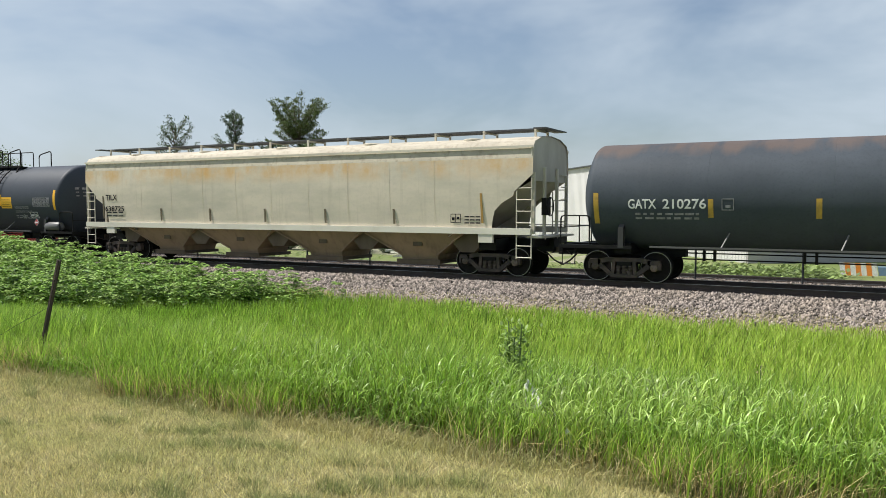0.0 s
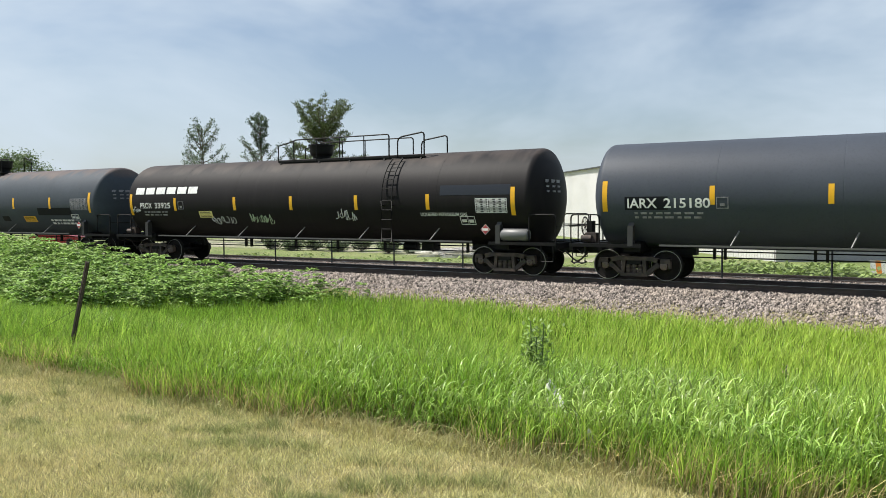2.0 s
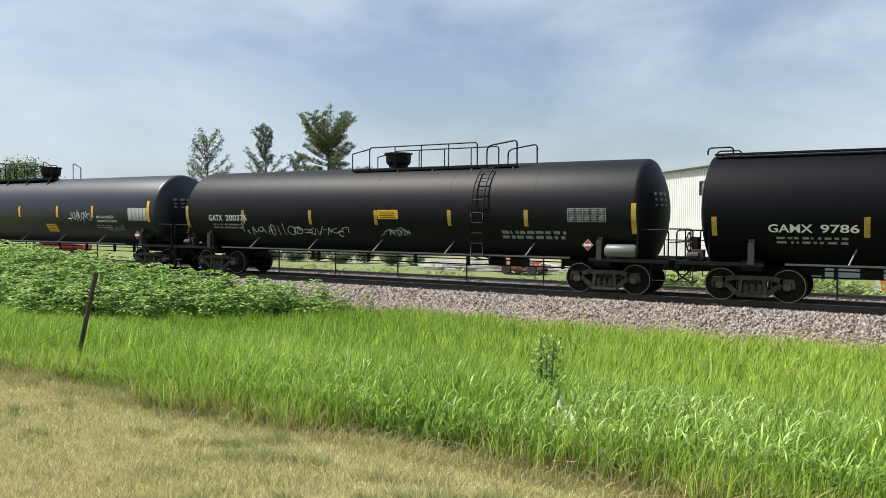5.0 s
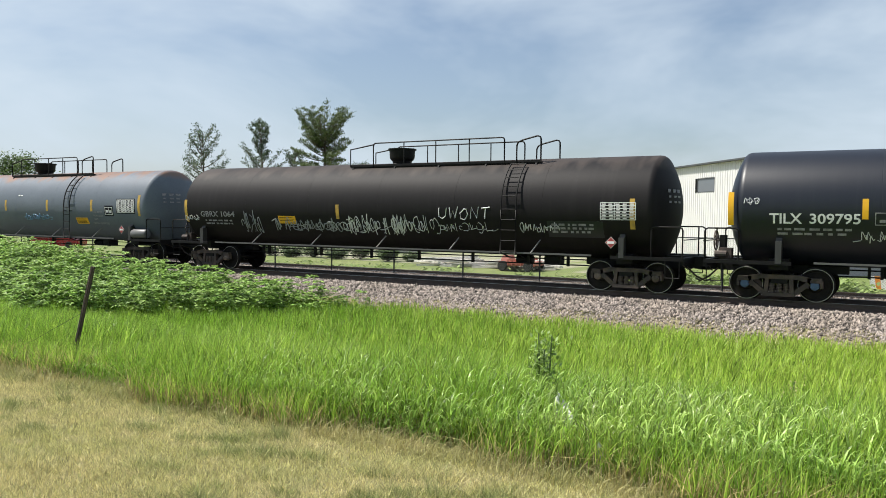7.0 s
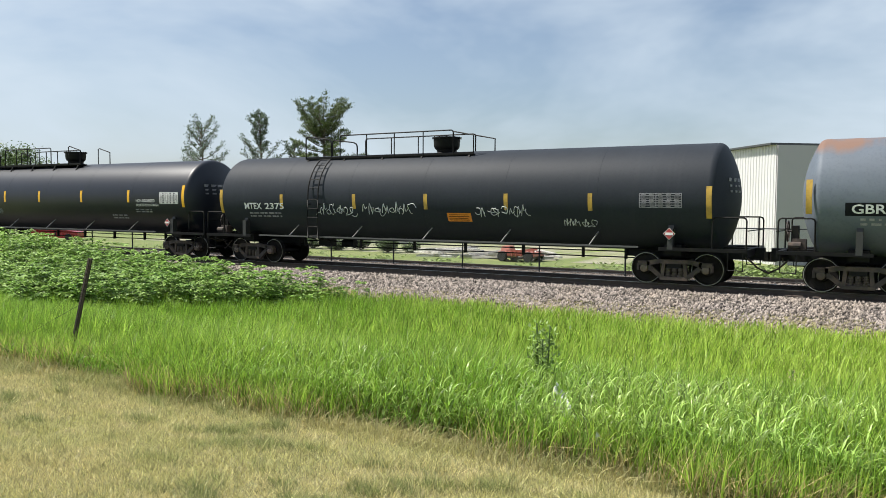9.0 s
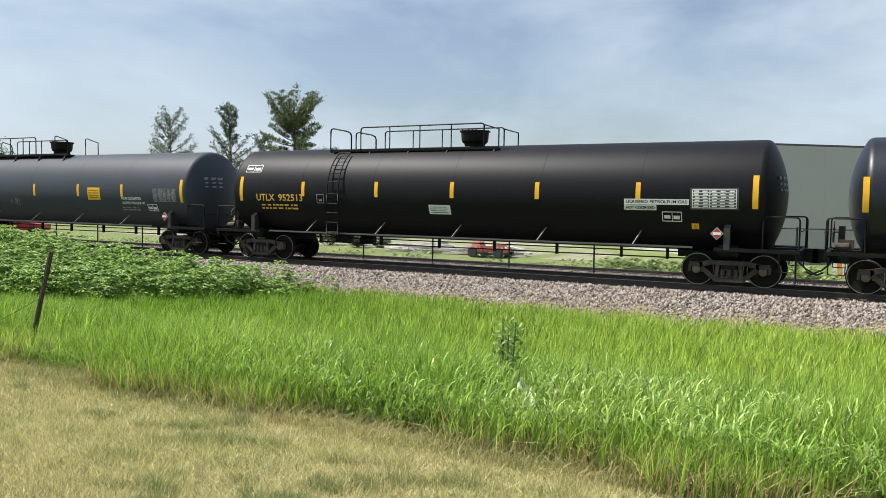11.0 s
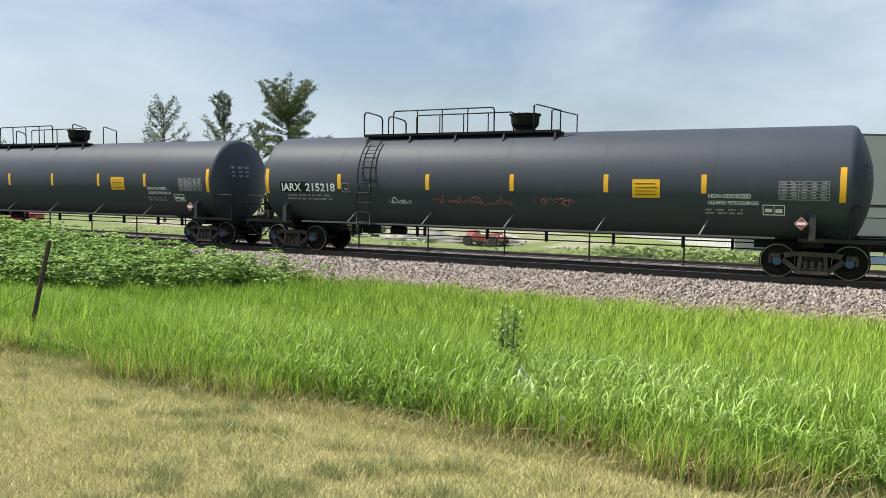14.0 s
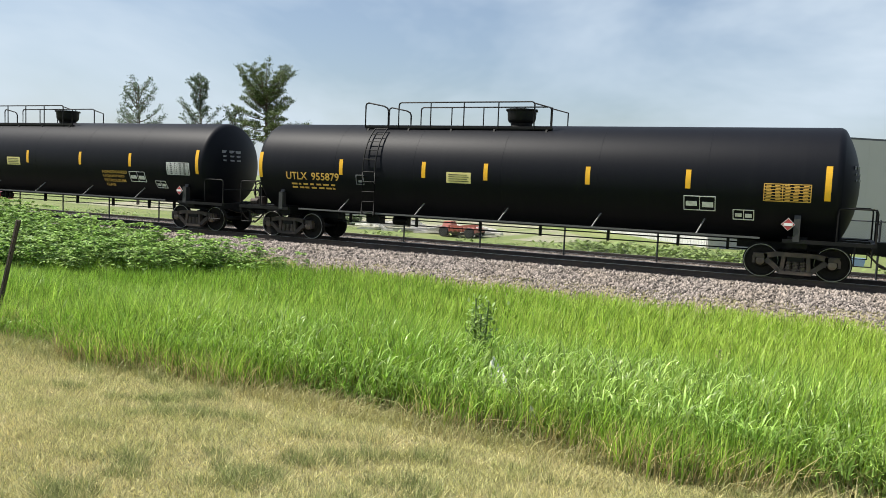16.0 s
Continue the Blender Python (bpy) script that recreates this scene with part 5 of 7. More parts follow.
        marks(c, "IARX", num, shade=True)
        class_box(c, -6.0, 2.31)
        notice(c, 4.0, 2.12, 0.78, 0.52)
        gas_words(c, 6.1, 7.4, 2.14, "white")
        data_panel(c, 7.9, 9.1, 2.12, 2.6, M["grey_text"])
        label_box(c, 7.5, 1.7)
        if num == "215218":
            scribble(c, -4.3, -3.4, 1.75, 2.05, 111, M["graffiti_white"], 3, 0.012)
            scribble(c, -2.6, 0.4, 1.8, 2.1, 112, M["graffiti_red"], 7, 0.010)
            scribble(c, 1.0, 2.2, 1.85, 2.1, 113, M["graffiti_red"], 3, 0.010)

    for num, cx in (("955879", -363.7), ("957001", -385.14)):
        c = run(tank_car("tank_car", "black tank car with gold lettering and a yellow chart", BLACK_NEW, 16.9, 9.85, -1, gate=6.0, near=1.3, marker_z=2.6, markers=(-9.3, -5.86, -2.68, -0.5, 2.75, 5.6, 9.1)), cx)
        if num == "955879":
            marks(c, "UTLX", num, -8.16, -5.94, 2.12, 0.26, "gold", 0.46)
        notice(c, -1.85, 2.22, 0.85, 0.34, "yellow_pale")
        class_box(c, -5.1, 2.2)
        data_panel(c, 7.57, 8.71, 2.1, 2.55, M["gold"] if num == "955879" else M["white"])
        label_box(c, 5.5, 1.75, 0.85, 0.4)
        label_box(c, 6.8, 1.55)
        if num != "955879":
            for k in range(4):
                lettering(("NONODORIZED", "LIQUEFIED", "PETROLEUM", "GAS")[k], 4.0, (5.4, 5.2, 5.2, 4.5)[k], 2.05 - 0.17 * k, 2.16 - 0.17 * k, M["gold"], c)


M["yellow_pale"] = material("pale_yellow_plate", (0.72, 0.62, 0.25), 0.5)
# grazing sky sheen on the black crown, put into the colour
M["crown_sheen"] = material("painted_crown_sheen", (0.26, 0.275, 0.29), 0.6, 0, (((0.6, 2, 2), 0.45, 0.75, (0.15, 0.16, 0.17), 0.7),))
M["slate_patch"] = material("slate_repaint_patch", (0.008, 0.011, 0.0175), 0.38)
M["chart_grey"] = material("dark_chart_backing", (0.05, 0.055, 0.06), 0.5)
M["pale_chart"] = material("pale_chart_print", (0.42, 0.40, 0.34), 0.5)


def hopper_car():
    """Cream covered hopper: curved sides, roof and running board, four discharge bays, open ends with ladders."""
    car = tagged(new("hopper_car"), "cream covered hopper car with orange rust stains and brown bays", "hopper car", group="freight train")
    half = 10.45
    # body cross-section (y, z), near side at -y
    sec = [(-1.52, 1.52), (-1.56, 2.2), (-1.585, 3.0), (-1.57, 3.75), (-1.52, 4.12), (-1.40, 4.28), (-0.80, 4.46), (0, 4.52)]
    sec = sec + [(-y, z) for y, z in reversed(sec[:-1])]
    n = len(sec)

    # end sheets: upright above, sloping in under the roof to the bay below
    def end(s):
        e = Geo()
        x = s * (half - 0.05)
        e.prism([(-1.50, 3.05), (-1.545, 3.75), (-1.50, 4.11), (-1.385, 4.27), (-0.79, 4.45), (0, 4.51), (0.79, 4.45), (1.385, 4.27), (1.50, 4.11), (1.545, 3.75), (1.50, 3.05)], "X", x - s * 0.04, x)
        e.add([(x, -1.48, 3.08), (x, 1.48, 3.08), (x - s * 3.0, 1.48, 1.25), (x - s * 3.0, -1.48, 1.25)], [(0, 1, 2, 3)])
        return e

    # flank cut away at the ends: rebuild the two side sheets as outlines with the notch
    g = Geo()
    g.add([(x, y, z) for x in (-half, half) for y, z in sec[3:n - 3]], [(k, k + 1, (n - 6) + k + 1, (n - 6) + k) for k in range(n - 7)])
    part("roof", g, M["hopper_roof"], car)
    for sy in (-1, 1):
        prof = sec[:4]
        g = Geo()
        steps = (0.0, 0.25, 0.45, 0.62, 0.66, 0.85, 1.05, 1.2, 1.3, 1.36, 1.38, 1.42, 1.7)
        cuts = [-half + a for a in steps] + [-half + 2.5 + (2 * half - 5.0) * k / 18 for k in range(19)] + [half - a for a in reversed(steps)]
        cols = len(cuts) - 1
        grid = []
        for x in cuts:
            inset = half - abs(x)
            # cut-away corner: a slope from the end post, a step, then a rounded upright edge
            lo = float(np.interp(inset, (0.0, 0.62, 0.66, 1.05, 1.30, 1.38, 1.42), (3.25, 2.72, 2.58, 2.36, 2.12, 1.80, 1.52)))
            for j in range(9):
                z = lo + (3.75 - lo) * j / 8
                for (y0, z0), (y1, z1) in zip(prof, prof[1:]):
                    if z0 <= z <= z1 + 1e-6:
                        y = y0 + (y1 - y0) * (z - z0) / (z1 - z0)
                        break
                grid.append((x, sy * abs(y) * 1.0, z))
        g.add(grid, [(i * 9 + j, (i + 1) * 9 + j, (i + 1) * 9 + j + 1, i * 9 + j + 1) for i in range(cols) for j in range(8)])
        side = part("side_sheet", g, M["hopper_side"], car)
        for k in range(1, 12):  # welded panel joints
            x = -half + 2 * half * k / 12
            if abs(x) < 8.6:
                part("panel_joint", Geo().beam((x, sy * 1.557, 1.60), (x, sy * 1.586, 3.02), 0.004, 0.004).beam((x, sy * 1.586, 3.02), (x, sy * 1.571, 3.74), 0.004, 0.004), M["hopper_joint"], side)
        g = Geo()  # horizontal crease under the eave and the side sill
        g.beam((-half, sy * 1.575, 4.10), (half, sy * 1.575, 4.10), 0.05, 0.07)
        part("eave_bead", g, M["hopper"], side)
        g = Geo().box((0, sy * 1.56, 1.47), (2 * half - 0.1, 0.14, 0.20))
        for s in (-1, 1):
            g.box((s * (half - 1.6), sy * 1.56, 1.28), (0.5, 0.10, 0.36))
        part("side_sill", g, M["hopper_sill"], car)
        for x, z, tall in ((-9.31, 2.2, 0.95), (-5.81, 1.91, 0.5), (-3.1, 1.91, 0.5), (-0.3, 1.91, 0.5), (2.5, 1.91, 0.5), (5.4, 1.91, 0.5), (8.70, 2.2, 0.95)):
            g = Geo().box((x, sy * 1.575, z), (0.07, 0.02, tall), Matrix.Rotation(radians(-4), 3, "Y"))
            part("reflective_strip", g, M["strip_gold"] if tall > 0.9 and x > 0 else M["strip_brown"], side, "faded brown reflector strip")
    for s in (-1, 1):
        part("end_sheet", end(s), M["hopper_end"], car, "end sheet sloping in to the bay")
    # four discharge bays
    for k in range(4):
        xc = -6.0 + 4.0 * k
        g = Geo()
        v = []
        for z, hx, hy in ((1.40, 2.0, 1.42), (0.62, 0.75, 0.9), (0.42, 0.7, 0.85)):
            v += [(xc - hx, -hy, z), (xc + hx, -hy, z), (xc + hx, hy, z), (xc - hx, hy, z)]
        f = [(i * 4 + j, i * 4 + (j + 1) % 4, (i + 1) * 4 + (j + 1) % 4, (i + 1) * 4 + j) for i in range(2) for j in range(4)] + [(8, 9, 10, 11)]
        g.add(v, f)
        g.beam((xc - 1.9, -1.44, 1.34), (xc - 0.72, -0.93, 0.6), 0.05, 0.05)
        g.beam((xc + 1.9, -1.44, 1.34), (xc + 0.72, -0.93, 0.6), 0.05, 0.05)
        bay = part("discharge_bay", g, M["hopper_bay"], car, "stained sloping discharge bay")
        g = Geo().box((xc, 0, 0.36), (1.55, 2.0, 0.12)).box((xc, -0.95, 0.36), (1.7, 0.08, 0.16))
        g.box((xc + 0.1, -1.18, 0.98), (0.35, 0.05, 0.14))
        part("outlet_gate", g, M["hopper_dirty"], bay)
    for k in range(5):  # saddle bulkheads between the bays
        xc = -8.0 + 4.0 * k
        g = Geo().prism([(xc - 0.9, 1.42), (xc + 0.9, 1.42), (xc + 0.25, 0.75), (xc - 0.25, 0.75)], "Y", -1.2, 1.2)
        part("bay_saddle", g, M["hopper_dirty"], car)
    g = Geo().box((0, 0, 1.0), (2 * half, 0.34, 0.4))
    part("centre_sill", g, M["steel_black"], car)
    # running board on posts
    g = Geo()
    for y in (-0.30, 0.0, 0.30):
        g.box((0, y, 4.74), (2 * half - 0.1, 0.24, 0.05))
    for s in (-1, 1):
        g.box((s * (half - 0.05), 0, 4.72), (0.42, 1.9, 0.035))
    walk_board = part("running_board", g, M["board"], car, "dark grating running board along the roof")
    for k in range(12):
        g = Geo()
        x = -half + 0.35 + (2 * half - 0.7) * k / 11
        for sy in (-1, 1):
            g.box((x, sy * 0.52, 4.60), (0.07, 0.05, 0.28))
        g.box((x, 0, 4.69), (0.06, 1.1, 0.05))
        part("board_post", g, M["hopper"], walk_board)
    for k in range(5):
        g = Geo().lathe([(4.38, 0.34), (4.44, 0.34), (4.47, 0.30), (4.475, 0.05)], "Z", 16, (-8.0 + 4.0 * k, -0.75, 0.0))
        part("roof_hatch", g, M["hopper_roof"], car)
        g = Geo().lathe([(4.38, 0.34), (4.44, 0.34), (4.47, 0.30), (4.475, 0.05)], "Z", 16, (-8.0 + 4.0 * k, 0.75, 0.0))
        part("roof_hatch", g, M["hopper_roof"], car)
    # ends: corner posts, ladders, platform, brake wheel
    for s in (-1, 1):
        g = Geo()
        for y in (-1.45, -0.55, 0.55, 1.45):
            g.box((s * (half - 0.02), y, 2.35), (0.09, 0.09, 1.9 if abs(y) > 1 else 2.3))
        for sy in (-1, 1):
            g.tube([(s * (half - 0.55), sy * 1.55, 0.62), (s * (half - 0.55), sy * 1.55, 2.75)], 0.022, 6)
            g.tube([(s * (half - 0.05), sy * 1.55, 0.62), (s * (half - 0.05), sy * 1.55, 4.1)], 0.022, 6)
            for k in range(7):
                z = 0.66 + 0.36 * k
                g.tube([(s * (half - 0.55), sy * 1.56, z), (s * (half - 0.05), sy * 1.56, z)], 0.018, 6)
        for k in range(6):
            z = 1.3 + 0.4 * k
            g.tube([(s * half, 0.9, z), (s * half, 1.4, z)], 0.018, 6)
        g.box((s * (half + 0.02), 0, 1.30), (0.5, 2.9, 0.06))
        part("end_ladder", g, M["hopper"], car)
        g = Geo().box((s * (half - 0.5), 0, 1.0), (1.4, 0.45, 0.42)).box((s * (half - 0.05), 0, 1.12), (0.14, 2.9, 0.24)).box((s * 8.735, 0, 1.02), (0.6, 2.4, 0.36))
        sill = part("end_sill", g, M["steel_black"], car)
        part("coupler", coupler_geo(s * (half + 0.45), s), M["truck"], sill)
        if s == 1:
            ring = [(half + 0.2, -0.6 + 0.3 * math.cos(2 * math.pi * k / 18), 2.25 + 0.3 * math.sin(2 * math.pi * k / 18)) for k in range(19)]
            g = Geo().tube(ring, 0.018, 6).box((half + 0.06, -0.6, 2.25), (0.16, 0.4, 0.55))
            g.tube([(half + 0.2, -0.9, 2.25), (half + 0.2, -0.3, 2.25)], 0.012, 5).tube([(half + 0.2, -0.6, 1.95), (half + 0.2, -0.6, 2.55)], 0.012, 5)
            part("hand_brake", g, M["steel_black"], sill)
        add_bogie(car, s * 8.735)
    lettering("TILX", -9.15, -8.44, 2.49, 2.73, M["panel"], car, -1.592)
    lettering("638725", -9.2, -8.03, 2.02, 2.25, M["panel"], car, -1.578)
    g = Geo()
    for z in (1.98, 1.84):
        for k in range(3):
            g.box((-8.95 + 0.36 * k, -1.572, z), (0.28, 0.006, 0.045))
    for k in range(3):
        for z in (1.92, 1.82, 1.72):
            g.box((8.17 + 0.2 * k, -1.572, z), (0.16, 0.006, 0.04))
    for z in (2.0, 1.73):  # stencil boxes
        g.box((7.765, -1.574, z), (0.37, 0.006, 0.02))
    for x in (7.59, 7.765, 7.94):
        g.box((x, -1.574, 1.865), (0.02, 0.006, 0.26))
    g.box((7.68, -1.574, 1.85), (0.09, 0.006, 0.1)).box((7.85, -1.574, 1.87), (0.09, 0.006, 0.08))
    tagged(part("small_print", g, M["panel"], car), kind="stuff")
    return car


def hopper_side_paint():
    """The cream paint with a broken band of orange rust below the eave."""
    m = material("rust_streaked_cream_paint", (0.65, 0.575, 0.465), 0.5, 0, (((0.35, 0.35, 1.2), 0.42, 0.68, (0.45, 0.42, 0.34), 0.8), ((3.5, 0.5, 0.3), 0.55, 0.8, (0.37, 0.32, 0.25), 0.5), ((9, 9, 9), 0.5, 0.8, (0.40, 0.36, 0.29), 0.3)), 0.05, 5)
    n, l = m.node_tree.nodes, m.node_tree.links
    b = n["Principled BSDF"]
    old = b.inputs["Base Color"].links[0].from_socket
    tc = n.new("ShaderNodeTexCoord")
    sp = n.new("ShaderNodeSeparateXYZ")
    l.new(tc.outputs["Object"], sp.inputs[0])
    lo, hi, mul, mul2 = n.new("ShaderNodeMapRange"), n.new("ShaderNodeMapRange"), n.new("ShaderNodeMath"), n.new("ShaderNodeMath")
    lo.inputs["From Min"].default_value, lo.inputs["From Max"].default_value = 3.05, 3.50
    hi.inputs["From Min"].default_value, hi.inputs["From Max"].default_value = 3.90, 3.84
    mul.operation = mul2.operation = "MULTIPLY"
    mp, nz, rp = n.new("ShaderNodeMapping"), n.new("ShaderNodeTexNoise"), n.new("ShaderNodeMapRange")
    mp.inputs["Scale"].default_value = (1.0, 0.2, 0.7)
    nz.inputs["Scale"].default_value, nz.inputs["Detail"].default_value, nz.inputs["Roughness"].default_value = 1.0, 5.0, 0.65
    rp.inputs["From Min"].default_value, rp.inputs["From Max"].default_value, rp.inputs["To Max"].default_value = 0.38, 0.68, 0.95
    mx = n.new("ShaderNodeMixRGB")
    mx.inputs["Color2"].default_value = (0.60, 0.36, 0.13, 1)
    l.new(sp.outputs["Z"], lo.inputs["Value"])
    l.new(sp.outputs["Z"], hi.inputs["Value"])
    l.new(tc.outputs["Object"], mp.inputs["Vector"])
    l.new(mp.outputs["Vector"], nz.inputs["Vector"])
    l.new(nz.outputs["Fac"], rp.inputs["Value"])
    l.new(lo.outputs["Result"], mul.inputs[0])
    l.new(hi.outputs["Result"], mul.inputs[1])
    l.new(mul.outputs[0], mul2.inputs[0])
    l.new(rp.outputs["Result"], mul2.inputs[1])
    l.new(mul2.outputs[0], mx.inputs["Fac"])
    l.new(old, mx.inputs["Color1"])
    l.new(mx.outputs["Color"], b.inputs["Base Color"])
    return m


M["strip_brown"] = material("dirt_browned_reflector", (0.13, 0.105, 0.065), 0.6)
M["strip_gold"] = material("tarnished_gold_reflector", (0.34, 0.20, 0.05), 0.55)
M["hopper_joint"] = material("dusty_weld_joint", (0.63, 0.56, 0.455), 0.5)
M["hopper_side"] = hopper_side_paint()
M["hopper_sill"] = material("pale_side_sill_paint", (0.66, 0.63, 0.54), 0.5, 0, (((0.8, 1, 1), 0.5, 0.75, (0.5, 0.46, 0.38), 0.6),))
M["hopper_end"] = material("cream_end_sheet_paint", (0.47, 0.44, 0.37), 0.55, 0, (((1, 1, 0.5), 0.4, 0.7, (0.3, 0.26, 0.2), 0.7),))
M["hopper_bay"] = material("rusty_brown_bay_paint", (0.33, 0.225, 0.15), 0.75, 0, (((1.0, 1, 0.6), 0.42, 0.68, (0.22, 0.16, 0.10), 0.8), ((4, 4, 0.7), 0.5, 0.75, (0.15, 0.10, 0.065), 0.6)))
M["hopper_roof"] = material("dirt_caked_roof_paint", (0.52, 0.47, 0.37), 0.7, 0, (((1.0, 2.0, 1.0), 0.4, 0.65, (0.38, 0.34, 0.27), 0.7), ((5, 5, 5), 0.5, 0.75, (0.2, 0.14, 0.09), 0.6)))
M["board"] = material("dark_grating", (0.05, 0.053, 0.058), 0.6)

build_train()

# ---- plants and stones ----
RNG = np.random.default_rng(11)


def ground_array(x, y):
    return np.array([ground_z(float(a), float(b)) for a, b in zip(x, y)])


def in_view_x(y, n, rng):
    """Places spread along x over the strip that the viewer overlooks at depth y."""
    lo, hi = -1.85 * y - 0.5, 0.13 * y + 0.6
    return lo + (hi - lo) * rng.random(n)


def blades(x, y, z, h, w, lean, swing, levels, rng, droop=0.5):
    """Ribbon blades that rise, lean and droop. Returns verts, quads."""
    n = len(x)
    az = rng.normal(0.2, 1.6, n)                 # most lean with the breeze
    dx, dy = np.cos(az), np.sin(az)
    face = rng.uniform(0, np.pi, n)
    wx, wy = np.cos(face), np.sin(face)
    V = np.empty((n, levels + 1, 2, 3), dtype=np.float32)
    for k in range(levels + 1):
        t = k / levels
        out = lean * (t ** 1.6) + swing * t ** 3
        up = h * (t - droop * np.clip(lean / h, 0, 1.2) * t ** 3 * 0.6)
        ww = w * (1.0 - t ** 2.2) * 0.5 + 0.0006
        cx, cy, cz = x + dx * out, y + dy * out, z + up
        V[:, k, 0] = np.stack([cx - wx * ww, cy - wy * ww, cz], 1)
        V[:, k, 1] = np.stack([cx + wx * ww, cy + wy * ww, cz], 1)
    base = (np.arange(n) * (levels + 1) * 2)[:, None]
    quads = []
    for k in range(levels):
        a = 2 * k
        quads.append(np.concatenate([base + a, base + a + 1, base + a + 3, base + a + 2], 1))
    return V.reshape(-1, 3), np.stack(quads, 1).reshape(-1, 4)


def weeds_here(x, y):
    """True inside the leafy patch beside the ballast."""
    edge = 12.7 + 0.35 * np.sin(x * 1.3) + 0.3 * np.sin(x * 3.1 + 2) + 3.9 * np.clip((x + 23.0) / 5.6, 0, 1.6) ** 2
    return (x < -14.4) & (y > edge) & (y < 20.6)


def build_tall_grass():
    rng = RNG
    packs, levels = [], []
    for y0, y1, dens, hm, w, lev in ((4.28, 5.2, 1800, 0.52, 0.0078, 5), (5.2, 7.0, 1050, 0.56, 0.0115, 4), (7.0, 10.0, 520, 0.58, 0.0155, 3), (10.0, 14.0, 270, 0.55, 0.023, 3), (14.0, 18.5, 190, 0.52, 0.030, 2), (18.5, 21.35, 210, 0.52, 0.028, 2)):
        area = (1.98 * (y0 + y1) / 2 + 1.1) * (y1 - y0)
        n = int(area * dens)
        y = y0 + (y1 - y0) * rng.random(n)
        x = in_view_x(y, n, rng)
        if y0 < 4.5:
            y = y + 0.14 * np.sin(x * 1.7) + 0.09 * np.sin(x * 4.1 + 1)
        keep = ~weeds_here(x, y - 0.9 - 0.9 * rng.random(n)) | (rng.random(n) < np.clip((x + 21.5) / 7, 0, 0.8))
        x, y = x[keep], y[keep]
        n = len(x)
        clump = 0.5 + 0.5 * np.sin(x * 2.3 + 1.3 * np.sin(y * 1.7)) * np.sin(y * 2.9 + 0.8 * np.sin(x * 1.1))
        h = hm * (0.62 + 0.35 * clump + 0.32 * rng.random(n))
        if y0 < 4.5:
            h *= 0.55 + 0.45 * np.clip((y - 4.2) / 0.6, 0, 1)
        h *= 1 - (0.45 + 0.15 * np.clip((x + 14) / 6, 0, 1)) * np.clip((y - 20.1) / 1.1, 0, 1)
        h *= 1 - 0.5 * np.exp(-(((x + 1.9) / 0.28) ** 2 + ((y - 4.75) / 0.3) ** 2))
        h *= 1 - 0.26 * np.clip((-x - 4.6) / 2.0, 0, 1) * np.clip(1 - (y - 4.9) / 2.2, 0, 1)
        h *= 1 - 0.35 * np.exp(-(((x + 2.3) / 0.3) ** 2 + ((y - 5.35) / 0.3) ** 2))
        lean = h * rng.gamma(2.0, 0.13, n)
        levels.append(lev)
        packs.append(blades(x, y, np.maximum(ground_array(x, y), np.interp(y, [20.2, 20.3, 22.75], [-9.0, -1.15, -0.21])) - 0.02, h, w * rng.uniform(0.6, 1.3, n), lean, h * rng.uniform(0, 0.14, n), lev, rng))
    off, vs, fs, offsets = 0, [], [], []
    for v, f in packs:
        offsets.append(off)
        vs.append(v)
        fs.append(f + off)
        off += len(v)
    V, F = np.concatenate(vs), np.concatenate(fs)
    me = fast_mesh("tall_grass", V, F, M["blade"])
    # the growth turns paler towards the dry shoulder of the track
    me.materials.append(M["blade_light"])
    root = V[np.concatenate([np.repeat(np.arange(len(v) // (2 * (lev + 1))) * 2 * (lev + 1), lev) + o for v, lev, o in zip(vs, levels, offsets)])]
    toss = np.concatenate([np.repeat(rng.random(len(v) // (2 * (lev + 1))), lev) for v, lev in zip(vs, levels)])
    share = np.clip((root[:, 0] + 17) / 16, 0, 1) * np.clip((root[:, 1] - 4.5) / 9, 0.35, 0.9)
    me.polygons.foreach_set("material_index", (toss < share).astype(np.int32))
    tagged(part("tall_grass", me, None), "bright green knee-high grass leaning in the breeze", "grass", kind="stuff")
    # broad arching leaves along the front of the stand
    n = 54000
    y = 4.36 + 3.4 * rng.random(n) ** 1.7
    x = in_view_x(y, n, rng)
    stem = rng.uniform(0.0, 0.42, n) * (0.6 + 0.4 * np.clip((y - 4.3) / 0.5, 0, 1)) * (1 - 0.6 * np.clip((-x - 4.6) / 2.0, 0, 1) * np.clip(1 - (y - 4.9) / 2.2, 0, 1))
    h = rng.uniform(0.06, 0.18, n) * (1 - 0.35 * np.clip((-x - 3.0) / 3.0, 0, 1))
    v, f = blades(x, y, ground_array(x, y) + stem, h, 0.0102 * rng.uniform(0.6, 1.25, n) * (1 - 0.35 * np.clip((-x - 2.0) / 3.0, 0, 1)), h * rng.uniform(0.2, 0.9, n), h * rng.uniform(0.05, 0.4, n), 4, rng, 1.5)
    me = fast_mesh("arching_grass", v, f, M["blade_pale"])
    me.materials.append(M["blade"])  # fewer broad pale leaves where the stand is short and fine
    dull = np.repeat(rng.random(n) < np.clip((-x - 1.5) / 4.0, 0, 0.9), 4)
    me.polygons.foreach_set("material_index", dull.astype(np.int32))
    tagged(part("arching_grass", me, None), "broad pale green leaves arching over the grass front", "grass", kind="stuff")
    # straw stems at the mown edge and by the stones
    n = 9000
    y = np.concatenate([4.05 + 0.6 * rng.random(n), 21.1 + 0.8 * rng.random(n * 2)])
    x = in_view_x(y, len(y), rng)
    keep = ~weeds_here(x, y)
    x, y = x[keep], y[keep]
